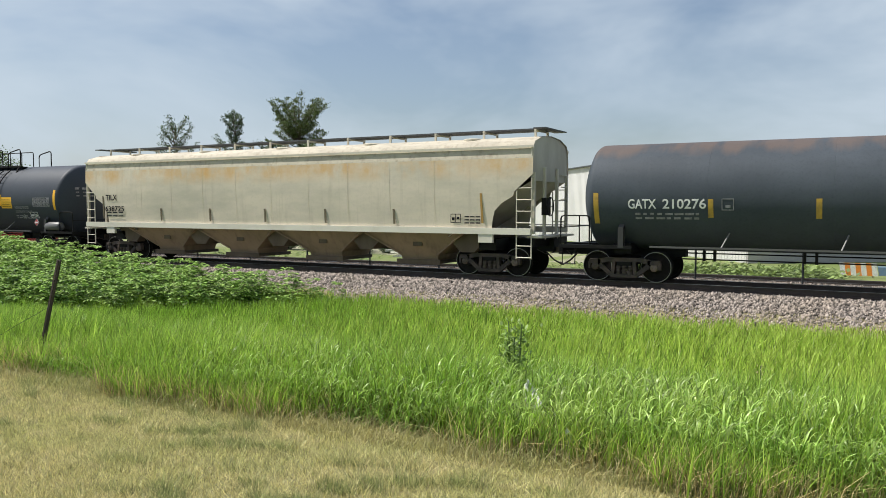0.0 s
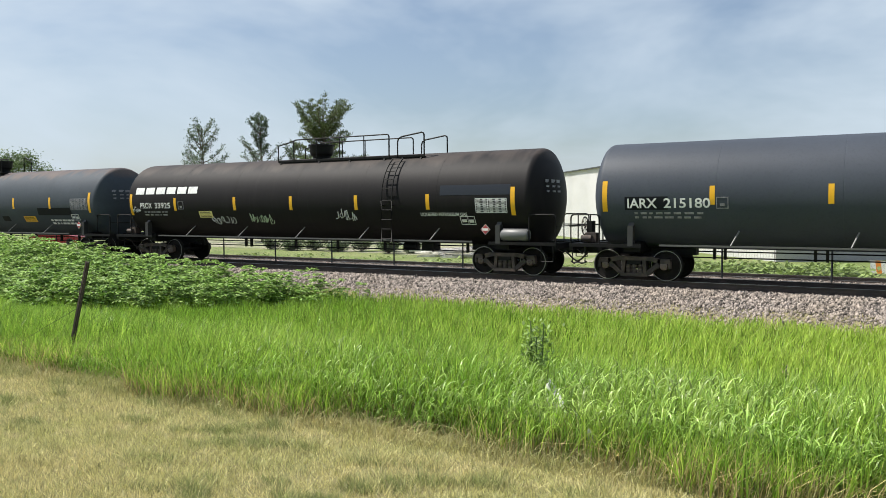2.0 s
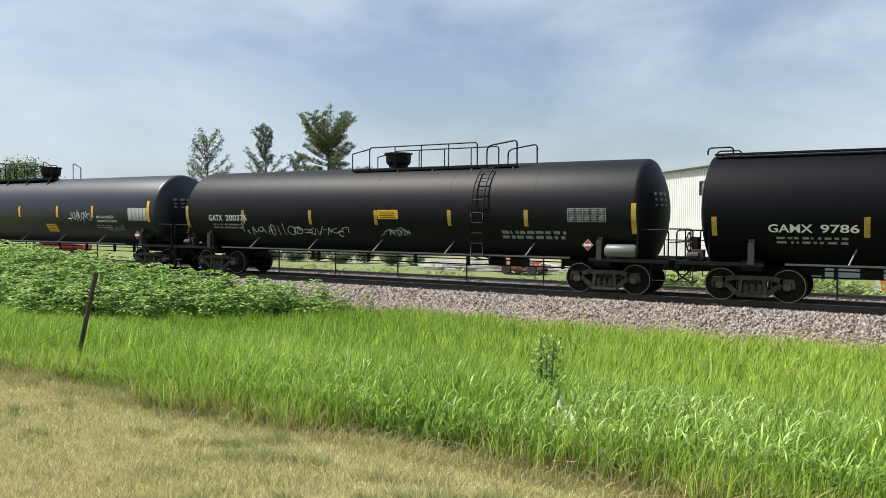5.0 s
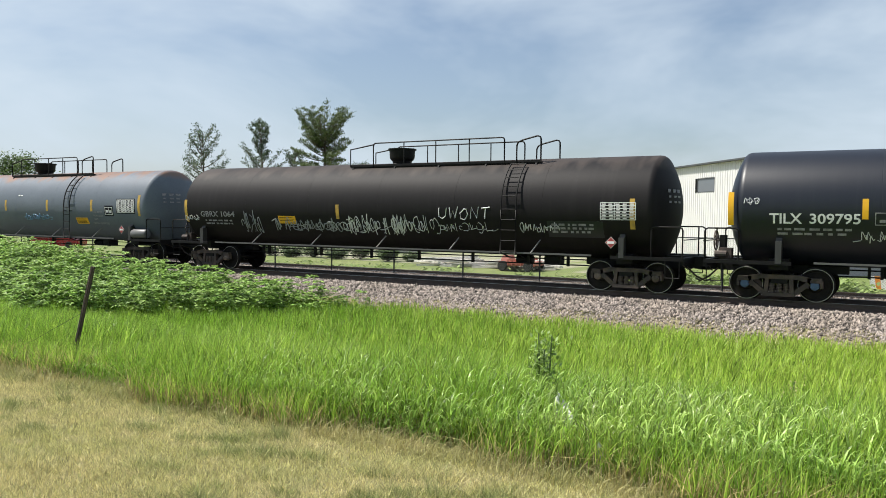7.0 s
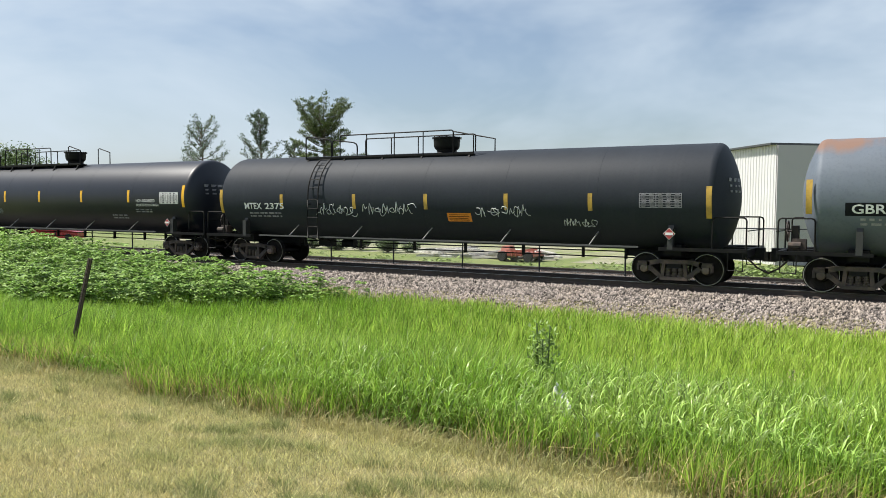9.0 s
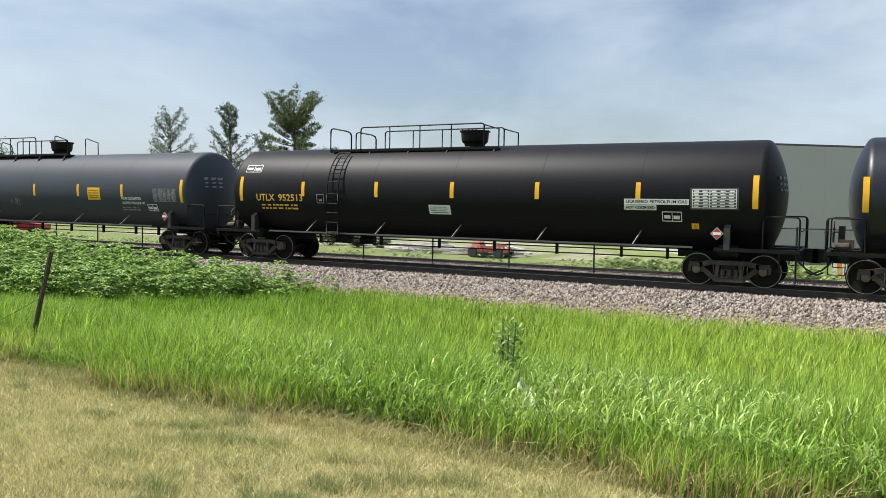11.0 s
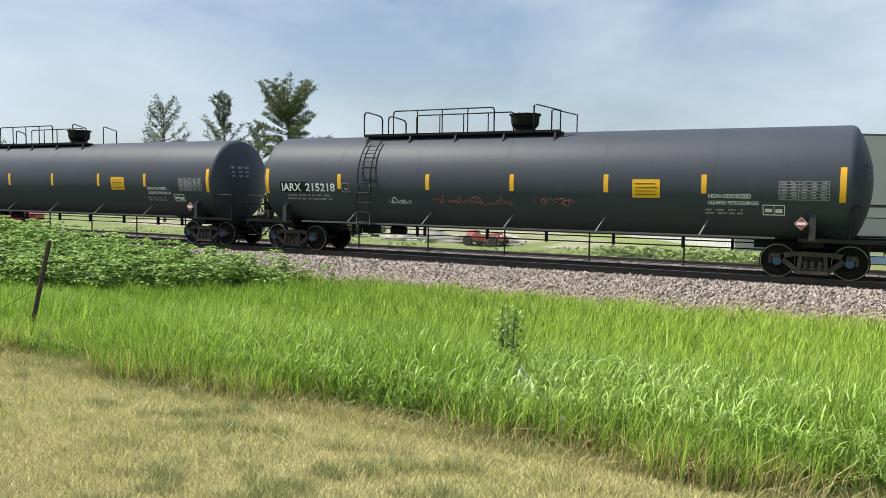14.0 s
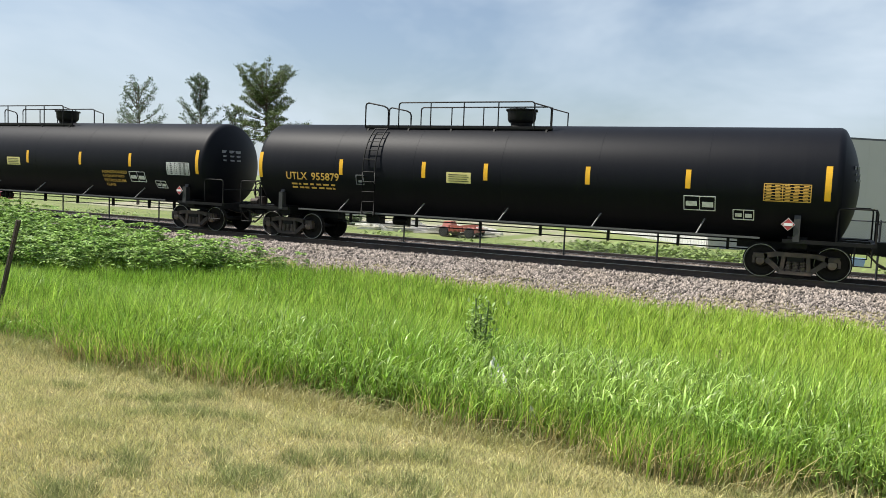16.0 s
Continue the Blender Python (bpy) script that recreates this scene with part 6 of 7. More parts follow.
    h = np.where(y < 10, 0.12, 0.09) * (0.5 + rng.random(len(x)))
    soil = np.maximum(ground_array(x, y), np.interp(y, [20.2, 20.3, 22.75], [-9.0, -1.15, -0.21]))
    v, f = blades(x, y, soil - 0.01, h, np.where(y < 10, 0.004, 0.016), h * rng.gamma(2.0, 0.3, len(x)), h * 0.2, 2, rng)
    me = fast_mesh("straw", v, f, M["blade_dry"])
    tagged(part("straw", me, None), "dry straw stems along the edge of the tall grass", "grass", kind="stuff")
    # dead straw and brown stems at the foot of the stand
    n = 22000
    x0 = rng.random(n)
    y = 4.26 + 0.85 * rng.random(n)
    x = (-1.85 * y - 0.5) + (1.98 * y + 1.1) * x0
    y = y + 0.14 * np.sin(x * 1.7) + 0.09 * np.sin(x * 4.1 + 1)
    h = rng.uniform(0.06, 0.30, n)
    v, f = blades(x, y, ground_array(x, y) - 0.01, h, 0.0048 * rng.uniform(0.6, 1.3, n), h * rng.gamma(2.0, 0.22, n), h * rng.uniform(0, 0.3, n), 2, rng)
    me = fast_mesh("dead_straw", v, f, M["straw_brown"])
    tagged(part("dead_straw", me, None), "brown and tan dead stems at the foot of the tall grass", "grass", kind="stuff")
    # the mown lawn: three-cornered blades in tufts
    n = 560000
    y = 4.65 - 3.75 * rng.random(n) ** 1.25
    x = in_view_x(y, n, rng)
    tuft = np.sin(x * 5.3 + 1.7 * np.sin(y * 6.1)) * np.sin(y * 7.7 + 1.4 * np.sin(x * 4.3)) + 0.6 * np.sin(x * 13.1 + 2.0 * np.sin(y * 11.0)) * np.sin(y * 17.3 + x * 3.0)
    patch_ = np.sin(x * 1.9 + 0.7 * np.sin(y * 3.1)) * np.sin(y * 2.7 + np.sin(x * 1.3))
    green = np.clip(0.85 * tuft + 0.4 * patch_ - 0.30, 0, 1)
    h = (0.016 + 0.030 * rng.random(n) ** 1.6) * (1 + 0.7 * np.clip(tuft, 0, 1.3) + 0.35 * green)
    az, face, out = rng.uniform(0, 2 * np.pi, n), rng.uniform(0, np.pi, n), h * rng.gamma(2.0, 0.42, n)
    w = 0.0023 * rng.uniform(0.6, 1.4, n)
    gz = ground_array(x, y) - 0.003
    V = np.empty((n, 3, 3), dtype=np.float32)
    V[:, 0] = np.stack([x - np.cos(face) * w, y - np.sin(face) * w, gz], 1)
    V[:, 1] = np.stack([x + np.cos(face) * w, y + np.sin(face) * w, gz], 1)
    V[:, 2] = np.stack([x + np.cos(az) * out, y + np.sin(az) * out, gz + h], 1)
    me = fast_mesh("lawn", V.reshape(-1, 3), None, M["lawn"], np.arange(n * 3).reshape(-1, 3))
    me.materials.append(M["lawn_green"])
    me.polygons.foreach_set("material_index", (rng.random(n) < 0.10 + 0.85 * green).astype(np.int32))
    tagged(part("lawn", me, None), "short dry tan and green mown lawn", "lawn", kind="stuff")


def build_weed_patch():
    """A dense stand of broad-leaved weeds: many leaves on low domes."""
    rng = RNG
    px = -14.4 - 26 * rng.random(2600)
    py = 12 + 8.6 * rng.random(2600)
    keep = weeds_here(px, py) & (px > -1.95 * py - 2) & (rng.random(len(px)) < np.clip((-px - 13.5) / 6, 0.2, 1))
    px, py = px[keep], py[keep]
    hgt = (0.45 + 0.70 * rng.random(len(px)) ** 1.3) * (0.75 + 0.25 * np.clip((-px - 11) / 5, 0, 1))
    gz = ground_array(px, py)
    per = 66
    n = len(px) * per
    cx, cy, cz, ch = (np.repeat(a, per) for a in (px, py, gz, hgt))
    th = rng.uniform(0, 2 * np.pi, n)
    tier = np.floor(rng.random(n) ** 1.2 * 4)          # flat tiers of leaves, wider towards the ground
    r = (0.10 + 0.11 * tier) * np.repeat(rng.uniform(0.8, 1.4, len(px)), per) * np.sqrt(rng.random(n))
    x, y, z = cx + np.cos(th) * r, cy + np.sin(th) * r, cz + ch - 0.20 * tier - 0.45 * r + rng.normal(0, 0.012, n)
    length = rng.uniform(0.10, 0.22, n)
    width = length * rng.uniform(0.45, 0.7, n)
    # leaf axes: outward and slightly drooping
    ax, ay, az = np.cos(th), np.sin(th), rng.uniform(-0.4, 0.15, n)
    k = 1 / np.sqrt(ax ** 2 + ay ** 2 + az ** 2)
    A = np.stack([ax * k, ay * k, az * k], 1)
    B = np.stack([-np.sin(th), np.cos(th), rng.uniform(-0.3, 0.3, n)], 1)
    C = np.stack([x, y, z], 1)
    L, W = length[:, None], width[:, None]
    fold = np.array([0, 0, 1.0])[None] * W * 0.25
    V = np.stack([C, C + A * L * 0.45 + B * W * 0.5 + fold, C + A * L, C + A * L * 0.45 - B * W * 0.5 + fold], 1).reshape(-1, 3)
    b = (np.arange(n) * 4)[:, None]
    F = np.concatenate([np.concatenate([b, b + 1, b + 2], 1), np.concatenate([b, b + 2, b + 3], 1)])
    me = fast_mesh("weed_patch", V, None, M["weed_leaf"], F)
    tagged(part("weed_patch", me, None), "dense patch of broad-leaved green weeds beside the ballast", "weeds", kind="stuff")
    # shrubby growth beyond the tracks
    n = 9000
    cxs = np.concatenate([rng.uniform(-48, -12, 16), rng.uniform(-11, -1.9, 120), rng.uniform(2.2, 9, 30)])
    k = rng.integers(0, len(cxs), n)
    x = cxs[k] + rng.normal(0, 0.5, n)
    y = 37.0 + rng.normal(0, 0.8, n) + (k % 7) * 0.35
    tall = 0.15 + 0.45 * ((k * 37) % 11) / 11 * (0.4 + 0.6 * (np.abs(cxs[k] + 4) < 9))
    z = -0.95 + tall * rng.random(n) ** 0.7
    th = rng.uniform(0, 2 * np.pi, n)
    A = np.stack([np.cos(th), np.sin(th), rng.uniform(-0.3, 0.8, n)], 1)
    B = np.stack([-np.sin(th), np.cos(th), rng.uniform(-0.5, 0.5, n)], 1)
    C = np.stack([x, y, z], 1)
    L, W = rng.uniform(0.14, 0.3, n)[:, None], rng.uniform(0.06, 0.12, n)[:, None]
    V = np.stack([C, C + A * L * 0.5 + B * W, C + A * L, C + A * L * 0.5 - B * W], 1).reshape(-1, 3)
    F = np.arange(n * 4).reshape(-1, 4)
    me = fast_mesh("trackside_weeds", V, F, M["weed_far"])
    tagged(part("trackside_weeds", me, None), "low green weeds along the far side of the tracks", "weeds", kind="stuff")


def build_stones():
    """Crushed stones on the shoulder of the bed."""
    rng = RNG
    ico = np.array([(0, 0, 1), (0.9, 0, 0.2), (0.1, 0.95, 0.1), (-0.9, 0.1, -0.1), (0, -0.9, 0.15), (0.1, 0, -0.8)])
    tri = np.array([(0, 1, 2), (0, 2, 3), (0, 3, 4), (0, 4, 1), (5, 2, 1), (5, 3, 2), (5, 4, 3), (5, 1, 4)])
    n = 26000
    x = -27 + 31 * rng.random(n)
    foot = 21.5 + 0.14 * np.clip((x + 14) / 8, 0, 1) + 0.12 * np.sin(x * 2.1) + 0.08 * np.sin(x * 5.3)
    y = foot + (23.1 - foot) * rng.random(n) ** 0.85
    more, loose = 21000, 2600
    y = np.concatenate([y, 25.3 + 4.2 * rng.random(more), 20.95 + 0.8 * rng.random(loose) ** 0.6])  # between the tracks, and strays on the verge
    x = np.concatenate([x, -44 + 50 * rng.random(more), -16 + 20 * rng.random(loose)])
    n += more + loose
    z = np.interp(y, [20.3, 22.75, 26.0, 27.0, 28.2, 29.3], [-1.15, -0.21, -0.16, -0.17, -0.28, -0.42])
    s = np.where(y > 23.0, 0.7, 1.0) * rng.uniform(0.026, 0.064, n)
    V = ico[None] * (1 + 0.35 * rng.standard_normal((n, 6, 1))) * s[:, None, None] * rng.uniform(0.7, 1.3, (n, 1, 3))
    a = rng.uniform(0, 6.28, n)
    ca, sa = np.cos(a)[:, None], np.sin(a)[:, None]
    V = np.stack([V[..., 0] * ca - V[..., 1] * sa, V[..., 0] * sa + V[..., 1] * ca, V[..., 2]], -1)
    V += np.stack([x, y, z + 0.012], 1)[:, None]
    F = (tri[None] + (np.arange(n) * 6)[:, None, None]).reshape(-1, 3)
    me = fast_mesh("crushed_stones", V.reshape(-1, 3), None, M["stone"], F)
    tagged(part("crushed_stones", me, None), "loose pinkish-grey crushed stones on the track shoulder", "ballast", kind="stuff")


def leaf_cloud(points, length, width, mat, rng, name, parent, up=0.3):
    n = len(points)
    C = np.array(points)
    th = rng.uniform(0, 2 * np.pi, n)
    A = np.stack([np.cos(th), np.sin(th), rng.normal(up, 0.5, n)], 1)
    A /= np.linalg.norm(A, axis=1)[:, None]
    B = np.stack([-np.sin(th), np.cos(th), rng.uniform(-0.6, 0.6, n)], 1)
    L, W = length * rng.uniform(0.6, 1.3, (n, 1)), width * rng.uniform(0.6, 1.3, (n, 1))
    V = np.stack([C, C + A * L * 0.5 + B * W * 0.5, C + A * L, C + A * L * 0.5 - B * W * 0.5], 1).reshape(-1, 3)
    me = fast_mesh(name, V, np.arange(n * 4).reshape(-1, 4), mat)
    return part(name, me, None, parent)


def build_plumed_tree(name, label, group, x, y, base, top, limbs, leaf, leaf_size, seed, twigs=11, per=34, trunk_r=0.26, inner=0.3):
    """A tree of open plumes. limbs: rows of (share of height from, to, count, reach, rise low, rise high), rise in degrees;
    every limb bends up towards its tip and bears tufts on short side twigs."""
    rnd = random.Random(seed)
    rng = np.random.default_rng(seed)
    tree = tagged(new(name), label, "tree", group=group)
    tree.location = (x, y, base)
    H = top - base
    part("trunk", Geo().tube([(0.12 * math.sin(3 * t), 0.1 * math.sin(2 * t + 1), H * t * 0.93) for t in [k / 10 for k in range(11)]], trunk_r, 8, r_end=0.03), M["bark"], tree)
    g = Geo()
    pts = []
    turn = rnd.uniform(0, 6)
    for t0, t1, count, reach, lo, hi in limbs:
        for k in range(count):
            turn += 2.4 + rnd.uniform(-0.35, 0.35)
            z0 = H * (t0 + (t1 - t0) * (k + rnd.random()) / count)
            ln = reach * rnd.uniform(0.55, 1.05)
            rise = radians(rnd.uniform(lo, hi))
            flat, up = ln * math.cos(rise), ln * math.sin(rise)
            up = min(up, H * rnd.uniform(0.96, 1.0) - z0)

            def at(q):
                return Vector((math.cos(turn) * flat * q, math.sin(turn) * flat * q, z0 + up * q ** 1.4 - 0.10 * flat * q * (1 - q)))

            g.tube([at(q) for q in (0, 0.25, 0.5, 0.75, 1.0)], 0.055, 5, caps=False, r_end=0.010)
            for m in range(twigs):
                q = inner + (1 - inner) * (m + 0.5) / twigs
                root = at(q)
                side = turn + (1 if m % 2 else -1) * rnd.uniform(0.5, 1.2)
                tw = (0.18 + 0.5 * (1 - abs(q - 0.6))) * rnd.uniform(0.5, 1.0) * min(1.0, ln / 2.2)
                tip = root + Vector((math.cos(side) * tw, math.sin(side) * tw, tw * rnd.uniform(0.15, 0.75)))
                g.tube([root, tip], 0.014, 4, caps=False, r_end=0.005)
                for _ in range(per):
                    c = root.lerp(tip, rnd.uniform(0.35, 1.1))
                    pts.append((c.x + rnd.gauss(0, 0.10), c.y + rnd.gauss(0, 0.10), c.z + abs(rnd.gauss(0, 0.11))))
    part("branchwork", g, M["bark"], tree)
    leaf_cloud(pts, leaf_size[0], leaf_size[1], leaf, rng, "needles" if "pine" in name else "crown", tree, up=0.8)


def build_round_tree(x, y, base, top, spread, seed):
    rnd = random.Random(seed)
    rng = np.random.default_rng(seed)
    tree = tagged(new("leafy_tree"), "broad leafy tree far down the line", "tree")
    tree.location = (x, y, base)
    H = top - base
    part("trunk", Geo().tube([(0, 0, 0), (0.1, 0, H * 0.3), (0.0, 0.1, H * 0.7)], 0.35, 8, r_end=0.1), M["bark"], tree)
    g = Geo()
    pts = []
    for k in range(40):
        az, el = rnd.uniform(0, 6.28), rnd.uniform(0.1, 1.4)
        ln = spread * rnd.uniform(0.6, 1.0)
        tip = (math.cos(az) * math.cos(el) * ln, math.sin(az) * math.cos(el) * ln, H * 0.45 + math.sin(el) * H * 0.5 * rnd.uniform(0.8, 1.05))
        g.tube([(0, 0, H * 0.35), (tip[0] * 0.5, tip[1] * 0.5, (H * 0.4 + tip[2]) / 2), tip], 0.08, 5, caps=False, r_end=0.02)
        for q in range(230):
            w = 0.75
            pts.append((tip[0] + rnd.gauss(0, w), tip[1] + rnd.gauss(0, w), tip[2] + rnd.gauss(0, w * 0.8)))
    part("branchwork", g, M["bark"], tree)
    leaf_cloud(pts, 0.34, 0.20, M["leaf_far"], rng, "crown", tree)


def build_bush(x, y, base, height, spread, seed):
    """A low ragged bush: stems from one root, leaves thick towards their ends."""
    rnd = random.Random(seed)
    rng = np.random.default_rng(seed)
    bush = tagged(new("bush"), "low dark green bush at the edge of the yard", "bush", group="bushes by the yard")
    bush.location = (x, y, base)
    g = Geo()
    pts = []
    for k in range(16):
        az, ln = rnd.uniform(0, 6.28), spread * rnd.uniform(0.3, 1.0)
        tip = (math.cos(az) * ln, math.sin(az) * ln, height * rnd.uniform(0.5, 1.0) * (1.1 - 0.35 * ln / spread))
        g.tube([(0, 0, 0), (tip[0] * 0.6, tip[1] * 0.6, tip[2] * 0.5), tip], 0.02, 4, caps=False, r_end=0.006)
        for _ in range(70):
            q = rnd.uniform(0.35, 1.05)
            pts.append((tip[0] * q + rnd.gauss(0, 0.13), tip[1] * q + rnd.gauss(0, 0.13), max(0.02, tip[2] * q + rnd.gauss(0, 0.10))))
    part("branchwork", g, M["bark"], bush)
    leaf_cloud(pts, 0.17, 0.09, M["leaf_bush"], rng, "crown", bush)


def build_small_things():
    """The leaning post with its wires, a tall weed, pale rocks, a seed stalk, and a twig overhead."""
    post = tagged(new("leaning_post"), "weathered leaning steel fence post in the grass", "post")
    part("stake", Geo().beam((-7.12, 4.76, 0.50), (-6.76, 4.80, 1.711), 0.04, 0.010).beam((-7.12, 4.75, 0.50), (-6.76, 4.79, 1.711), 0.010, 0.04), M["wood"], post)
    g = Geo().tube([(-6.87, 4.77, 1.27), (-7.3, 4.70, 1.06), (-7.9, 4.52, 0.72)], 0.0022, 5)
    part("loose_wire", g, M["fence"], post)
    rnd = random.Random(9)
    rng = np.random.default_rng(9)
    for nm, label, x, y, h, spread, n, mat, lw in (("tall_weed", "tall leafy weed standing out of the grass", -2.40, 5.58, 0.76, 0.065, 640, "leaf_dark", (0.05, 0.022)), ("seed_stalk", "single pale seed stalk above the grass", -0.78, 6.74, 0.62, 0.03, 40, "blade_dry", (0.03, 0.012))):
        weed = tagged(new(nm), label, "weed")
        weed.location = (x, y, ground_z(x, y))
        g = Geo()
        pts = []
        for k in range(4 if n > 100 else 1):
            dx, dy = rnd.gauss(0, spread), rnd.gauss(0, spread)
            hh = h * rnd.uniform(0.75, 1.0) if k else h
            g.tube([(dx * 0.3, dy * 0.3, 0), (dx, dy, hh)], 0.006, 5)
            for q in range(n // 4 if n > 100 else n):
                s = rnd.uniform(0.25, 1.0) if n > 100 else rnd.uniform(0.8, 1.0)
                pts.append((dx * s + rnd.gauss(0, 0.036), dy * s + rnd.gauss(0, 0.036), hh * s))
        part("stem", g, M["weed_stem"], weed)
        leaf_cloud(pts, lw[0], lw[1], M[mat], rng, "leaves", weed, up=0.6)
    for x, y, z, s in ((-2.02, 4.98, 0.95, 0.085), (-1.54, 4.42, 0.86, 0.045)):
        g = Geo()
        ico = bmesh.new()
        bmesh.ops.create_icosphere(ico, subdivisions=2, radius=1)
        g.add([(p.co.x * s * (0.62 - 0.5 * p.co.z) * (1 + 0.3 * noise.noise(p.co * 2)) - 0.35 * s * p.co.z, p.co.y * s * 0.5, p.co.z * s * 1.15 * (1 + 0.3 * noise.noise(p.co * 3))) for p in ico.verts], [tuple(v.index for v in f.verts) for f in ico.faces])
        ico.free()
        g.tube([(0, 0, -0.02), (0, 0, -(z - ground_z(x, y)) - 0.05)], s * 0.5, 6)
        ob = part("pale_stub", g, M["rock"], None)
        ob.location = (x, y, z)
        tagged(ob, "pale broken marker stub half hidden in grass", "marker stub", group="pale stubs in the grass")
    board = Geo().beam((-1.98, 4.94, 0.92), (-1.82, 4.74, 0.84), 0.035, 0.09)
    board.beam((-1.9, 4.92, 0.80), (-1.9, 4.92, 0.5), 0.03, 0.03)
    tagged(part("fallen_board", board, M["rock"], None), "pale weathered board leaning in the grass", "board")
    # twig of a tree overhead
    twig = tagged(new("shade_tree"), "slim tree reaching a leafy twig overhead", "tree")
    g = Geo().tube([(4.6, 2.0, 0.7), (4.55, 2.05, 3.0), (4.3, 2.2, 5.0)], 0.16, 8, r_end=0.10)
    part('trunk', g, M['bark'], twig)
    g = Geo().tube([(4.35, 2.15, 4.75), (3.2, 2.8, 5.0), (1.9, 3.4, 4.6), (0.9, 3.75, 3.75), (0.33, 3.9, 3.25), (0.13, 3.95, 3.09)], 0.06, 6, r_end=0.003)
    part("stem", g, M["bark"], twig)
    pts = [(0.13 + 0.05 * rnd.random() + 0.22 * k / 14, 3.93 + rnd.gauss(0, 0.03), 3.08 + 0.2 * k / 14 + rnd.gauss(0, 0.02)) for k in range(18)]
    leaf_cloud(pts, 0.06, 0.04, M["leaf_near"], rng, "leaves", twig, up=-0.2)


M["lawn"] = material("mown_dry_grass", (0.57, 0.52, 0.25), 0.75, 0, (((1.1, 1.1, 1.1), 0.42, 0.62, (0.49, 0.48, 0.20), 0.7), ((5, 5, 5), 0.5, 0.7, (0.66, 0.58, 0.33), 0.7)), island=0.6, through_light=0.3)
M["lawn_green"] = material("mown_green_grass", (0.26, 0.29, 0.105), 0.7, 0, (((1.1, 1.1, 1.1), 0.42, 0.62, (0.36, 0.39, 0.15), 0.7),), island=0.6, through_light=0.3)
M["straw_brown"] = material("dead_brown_straw", (0.55, 0.46, 0.22), 0.8, 0, (((2, 2, 2), 0.42, 0.62, (0.36, 0.28, 0.12), 0.7),), island=0.6, through_light=0.2)
M["weed_far"] = material("far_weed_leaves", (0.21, 0.285, 0.085), 0.6, island=0.5, through_light=0.25)
M["blade_pale"] = material("pale_arching_leaves", (0.32, 0.47, 0.11), 0.40, 0, (((1.2, 1.2, 1.2), 0.4, 0.65, (0.45, 0.57, 0.16), 0.7),), island=0.6, through_light=0.32)
M["leaf_dark"] = material("dark_weed_leaves", (0.19, 0.29, 0.065), 0.5, island=0.4, through_light=0.2)
M["leaf_bush"] = material("dark_bush_leaves", (0.075, 0.115, 0.04), 0.6, island=0.5, through_light=0.25)
M["weed_stem"] = material("green_weed_stem", (0.10, 0.15, 0.05), 0.6)
M["leaf_near"] = material("sunlit_twig_leaves", (0.14, 0.26, 0.03), 0.5, island=0.3, through_light=0.45)

def build_verge():
    """Bare tan dirt between the grass and the stones, with a ragged edge."""
    g = Geo()
    xs = [-34 + 0.4 * k for k in range(102)]
    rise = 0.94 / 2.45
    verts = []
    for k, x in enumerate(xs):
        y1 = 21.85 + 0.14 * math.sin(x * 1.7) + 0.10 * math.sin(x * 4.3 + 1)
        for y in (20.3, y1):
            verts.append((x, y, -1.15 + rise * (y - 20.3) + 0.022))
    g.add(verts, [(2 * k, 2 * k + 2, 2 * k + 3, 2 * k + 1) for k in range(len(xs) - 1)])
    tagged(part("verge", g, M["dirt"], None), "strip of dry tan dirt at the foot of the ballast", "verge", kind="structure")


M["dirt"] = material("dry_tan_dirt", (0.30, 0.25, 0.155), 0.9, 0, (((1.2, 1.2, 1.2), 0.42, 0.62, (0.22, 0.20, 0.10), 0.8), ((25, 25, 25), 0.45, 0.65, (0.2, 0.17, 0.13), 0.7)), 0.6, 40)
build_verge()
build_tall_grass()
build_weed_patch()
build_stones()
build_plumed_tree("pine_tree", "tall ragged pine with upswept plumes behind the tracks", "", -43.8, 53.8, -1.0, 11.5,
                  ((0.46, 0.62, 12, 4.1, 2, 15), (0.62, 0.75, 11, 3.4, 16, 34), (0.70, 0.85, 16, 3.9, 34, 62)), M["needles"], (0.27, 0.055), 12, 12, 50, 0.26, 0.12)
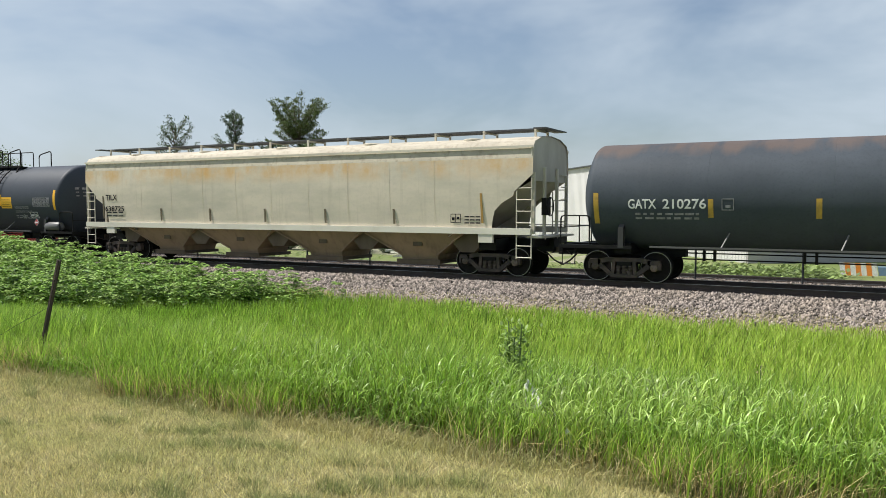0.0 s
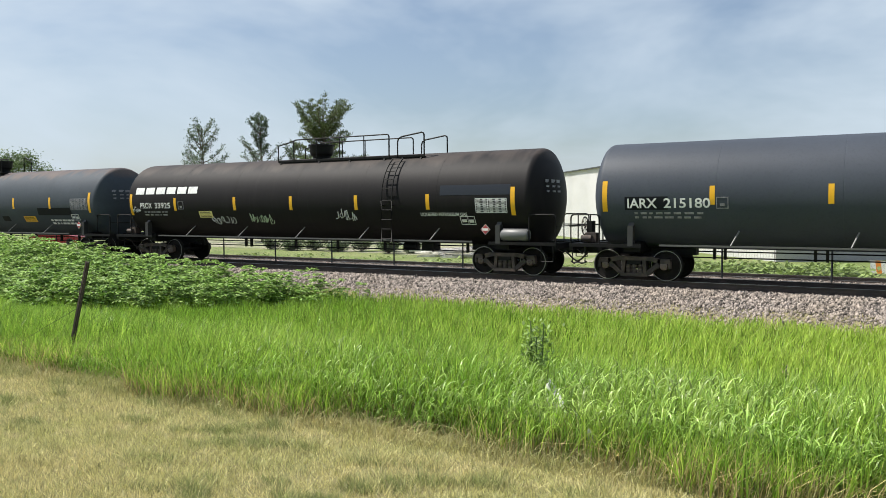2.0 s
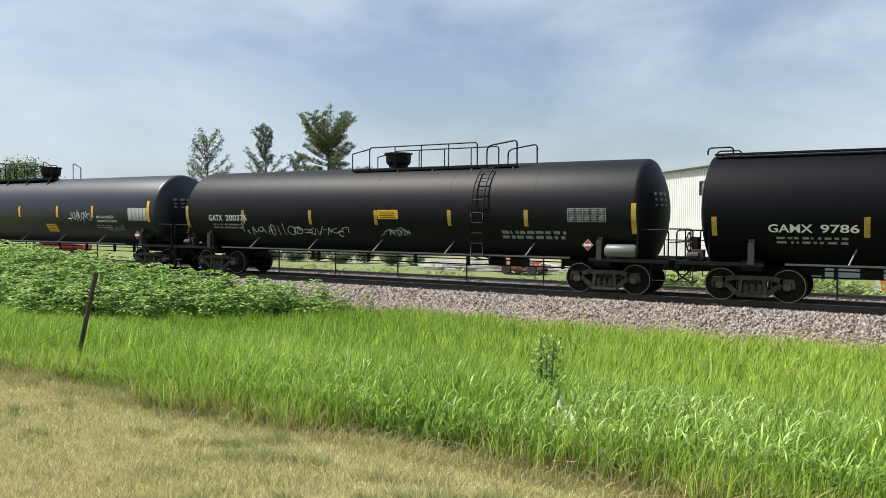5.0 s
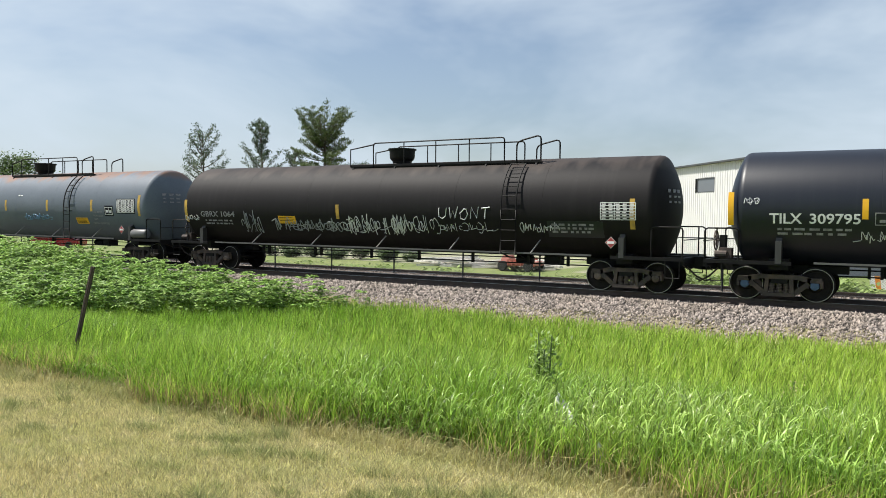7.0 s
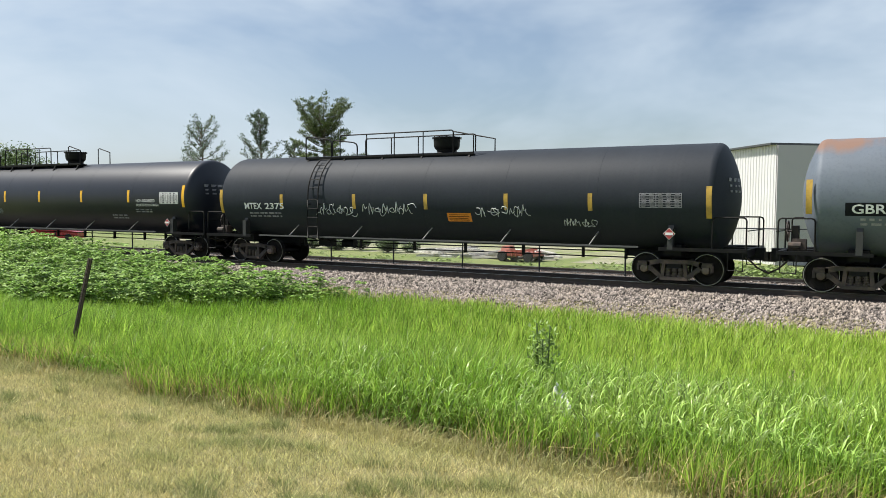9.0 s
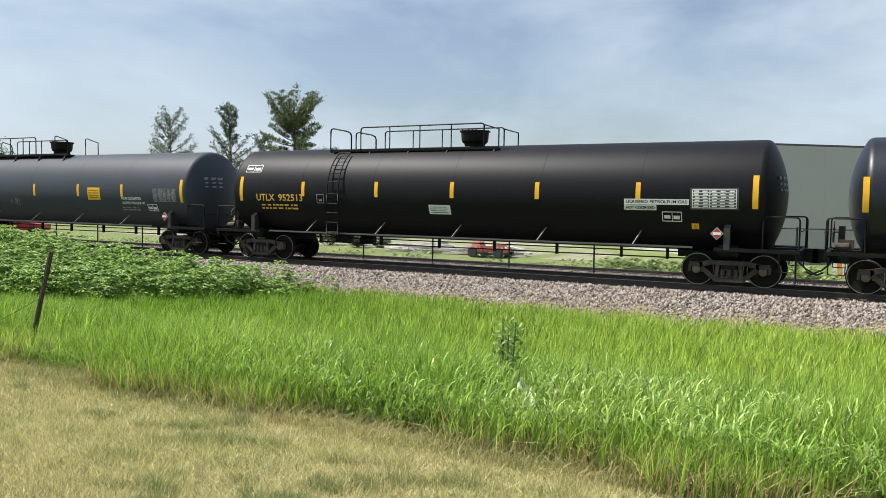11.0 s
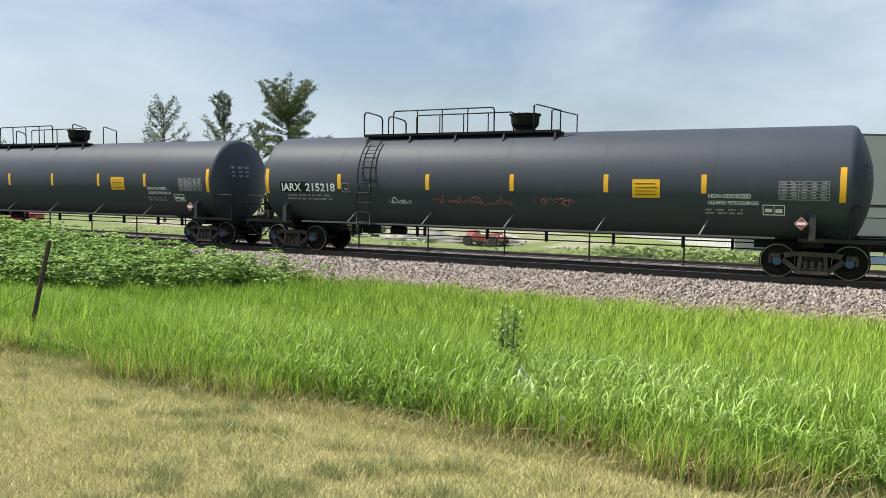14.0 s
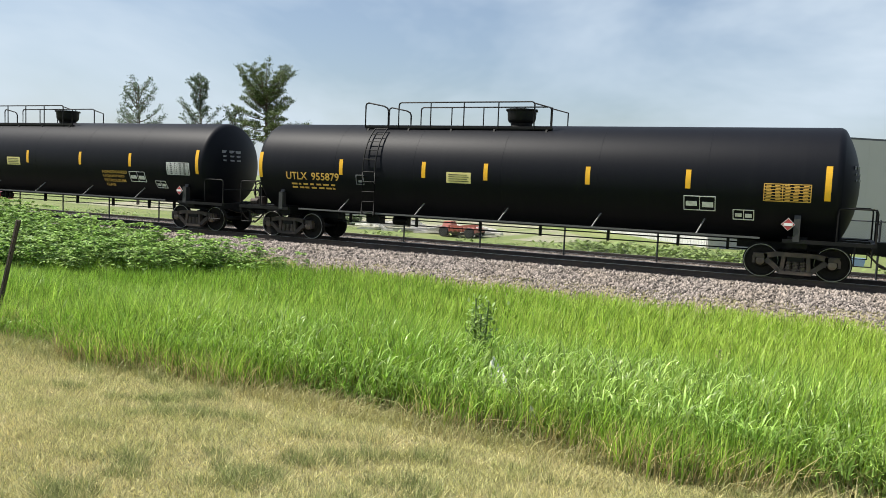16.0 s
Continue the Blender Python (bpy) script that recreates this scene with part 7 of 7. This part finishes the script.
build_plumed_tree("young_tree", "slim young tree with an open dark green crown", "young trees behind the tracks", -51.3, 54.0, -1.0, 10.7,
                  ((0.42, 0.70, 16, 2.4, 25, 50), (0.70, 0.96, 15, 1.5, 45, 70)), M["leaf_tree"], (0.20, 0.09), 5, 8, 22, 0.14)
build_plumed_tree("young_tree", "slim young tree with a thin spreading crown", "young trees behind the tracks", -55.0, 50.4, -1.0, 10.3,
                  ((0.42, 0.66, 15, 3.4, 20, 40), (0.64, 0.88, 13, 2.4, 42, 62)), M["leaf_tree"], (0.20, 0.09), 6, 8, 18, 0.14)
build_plumed_tree("young_tree", "low young tree with an open dark green crown", "young trees behind the tracks", -48.6, 55.5, -1.0, 8.0,
                  ((0.45, 0.75, 11, 2.2, 20, 45), (0.70, 0.95, 8, 1.5, 40, 70)), M["leaf_tree"], (0.20, 0.09), 8, 8, 24, 0.12)
build_round_tree(-101.0, 61.0, -1.0, 9.6, 5.0, 7)
for k in range(10):
    bx = -41.5 + 1.42 * k
    build_bush(bx, 44.6 + 0.9 * math.sin(2.1 * k), ground_z(bx, 44.6) - 0.02, (0.9, 1.25, 0.7, 1.1, 0.6)[k % 5], (0.9, 1.1, 0.8)[k % 3], 60 + k)
build_small_things()


# ---- what moves ----
TIMES = [0, 0.5, 1, 1.5, 2, 2.5, 3, 3.5, 4, 6.5, 7, 7.5, 8, 10.5, 11, 11.5, 12, 12.5, 13, 13.5, 14, 14.5, 15, 15.5, 16]
SLACK = [0.4, -0.31, -0.38, 0.45, -0.25, -0.27, 0.47, -0.04, -0.07, 0.29, -0.42, -0.3, 0.44, -0.31, 0.4, -0.16, -0.13, 0.62, 0.12, -0.59, 0.3, -0.39, -0.27, 0.5, -0.09]


def motions():
    """The train runs towards +x; the wheels turn under it."""
    for car, centre in CARS:
        walk(car, [(t, pose(centre + SPEED * t + GAIN * t * t / 2 + d, YT, 0)) for t, d in zip(TIMES, SLACK)])
    for wheels, offset in WHEELS:
        walk(wheels, [(k / FPS, pose(offset, 0, 0.457, 0, 89.0 * k, 0)) for k in range(16 * FPS + 1)])


motions()
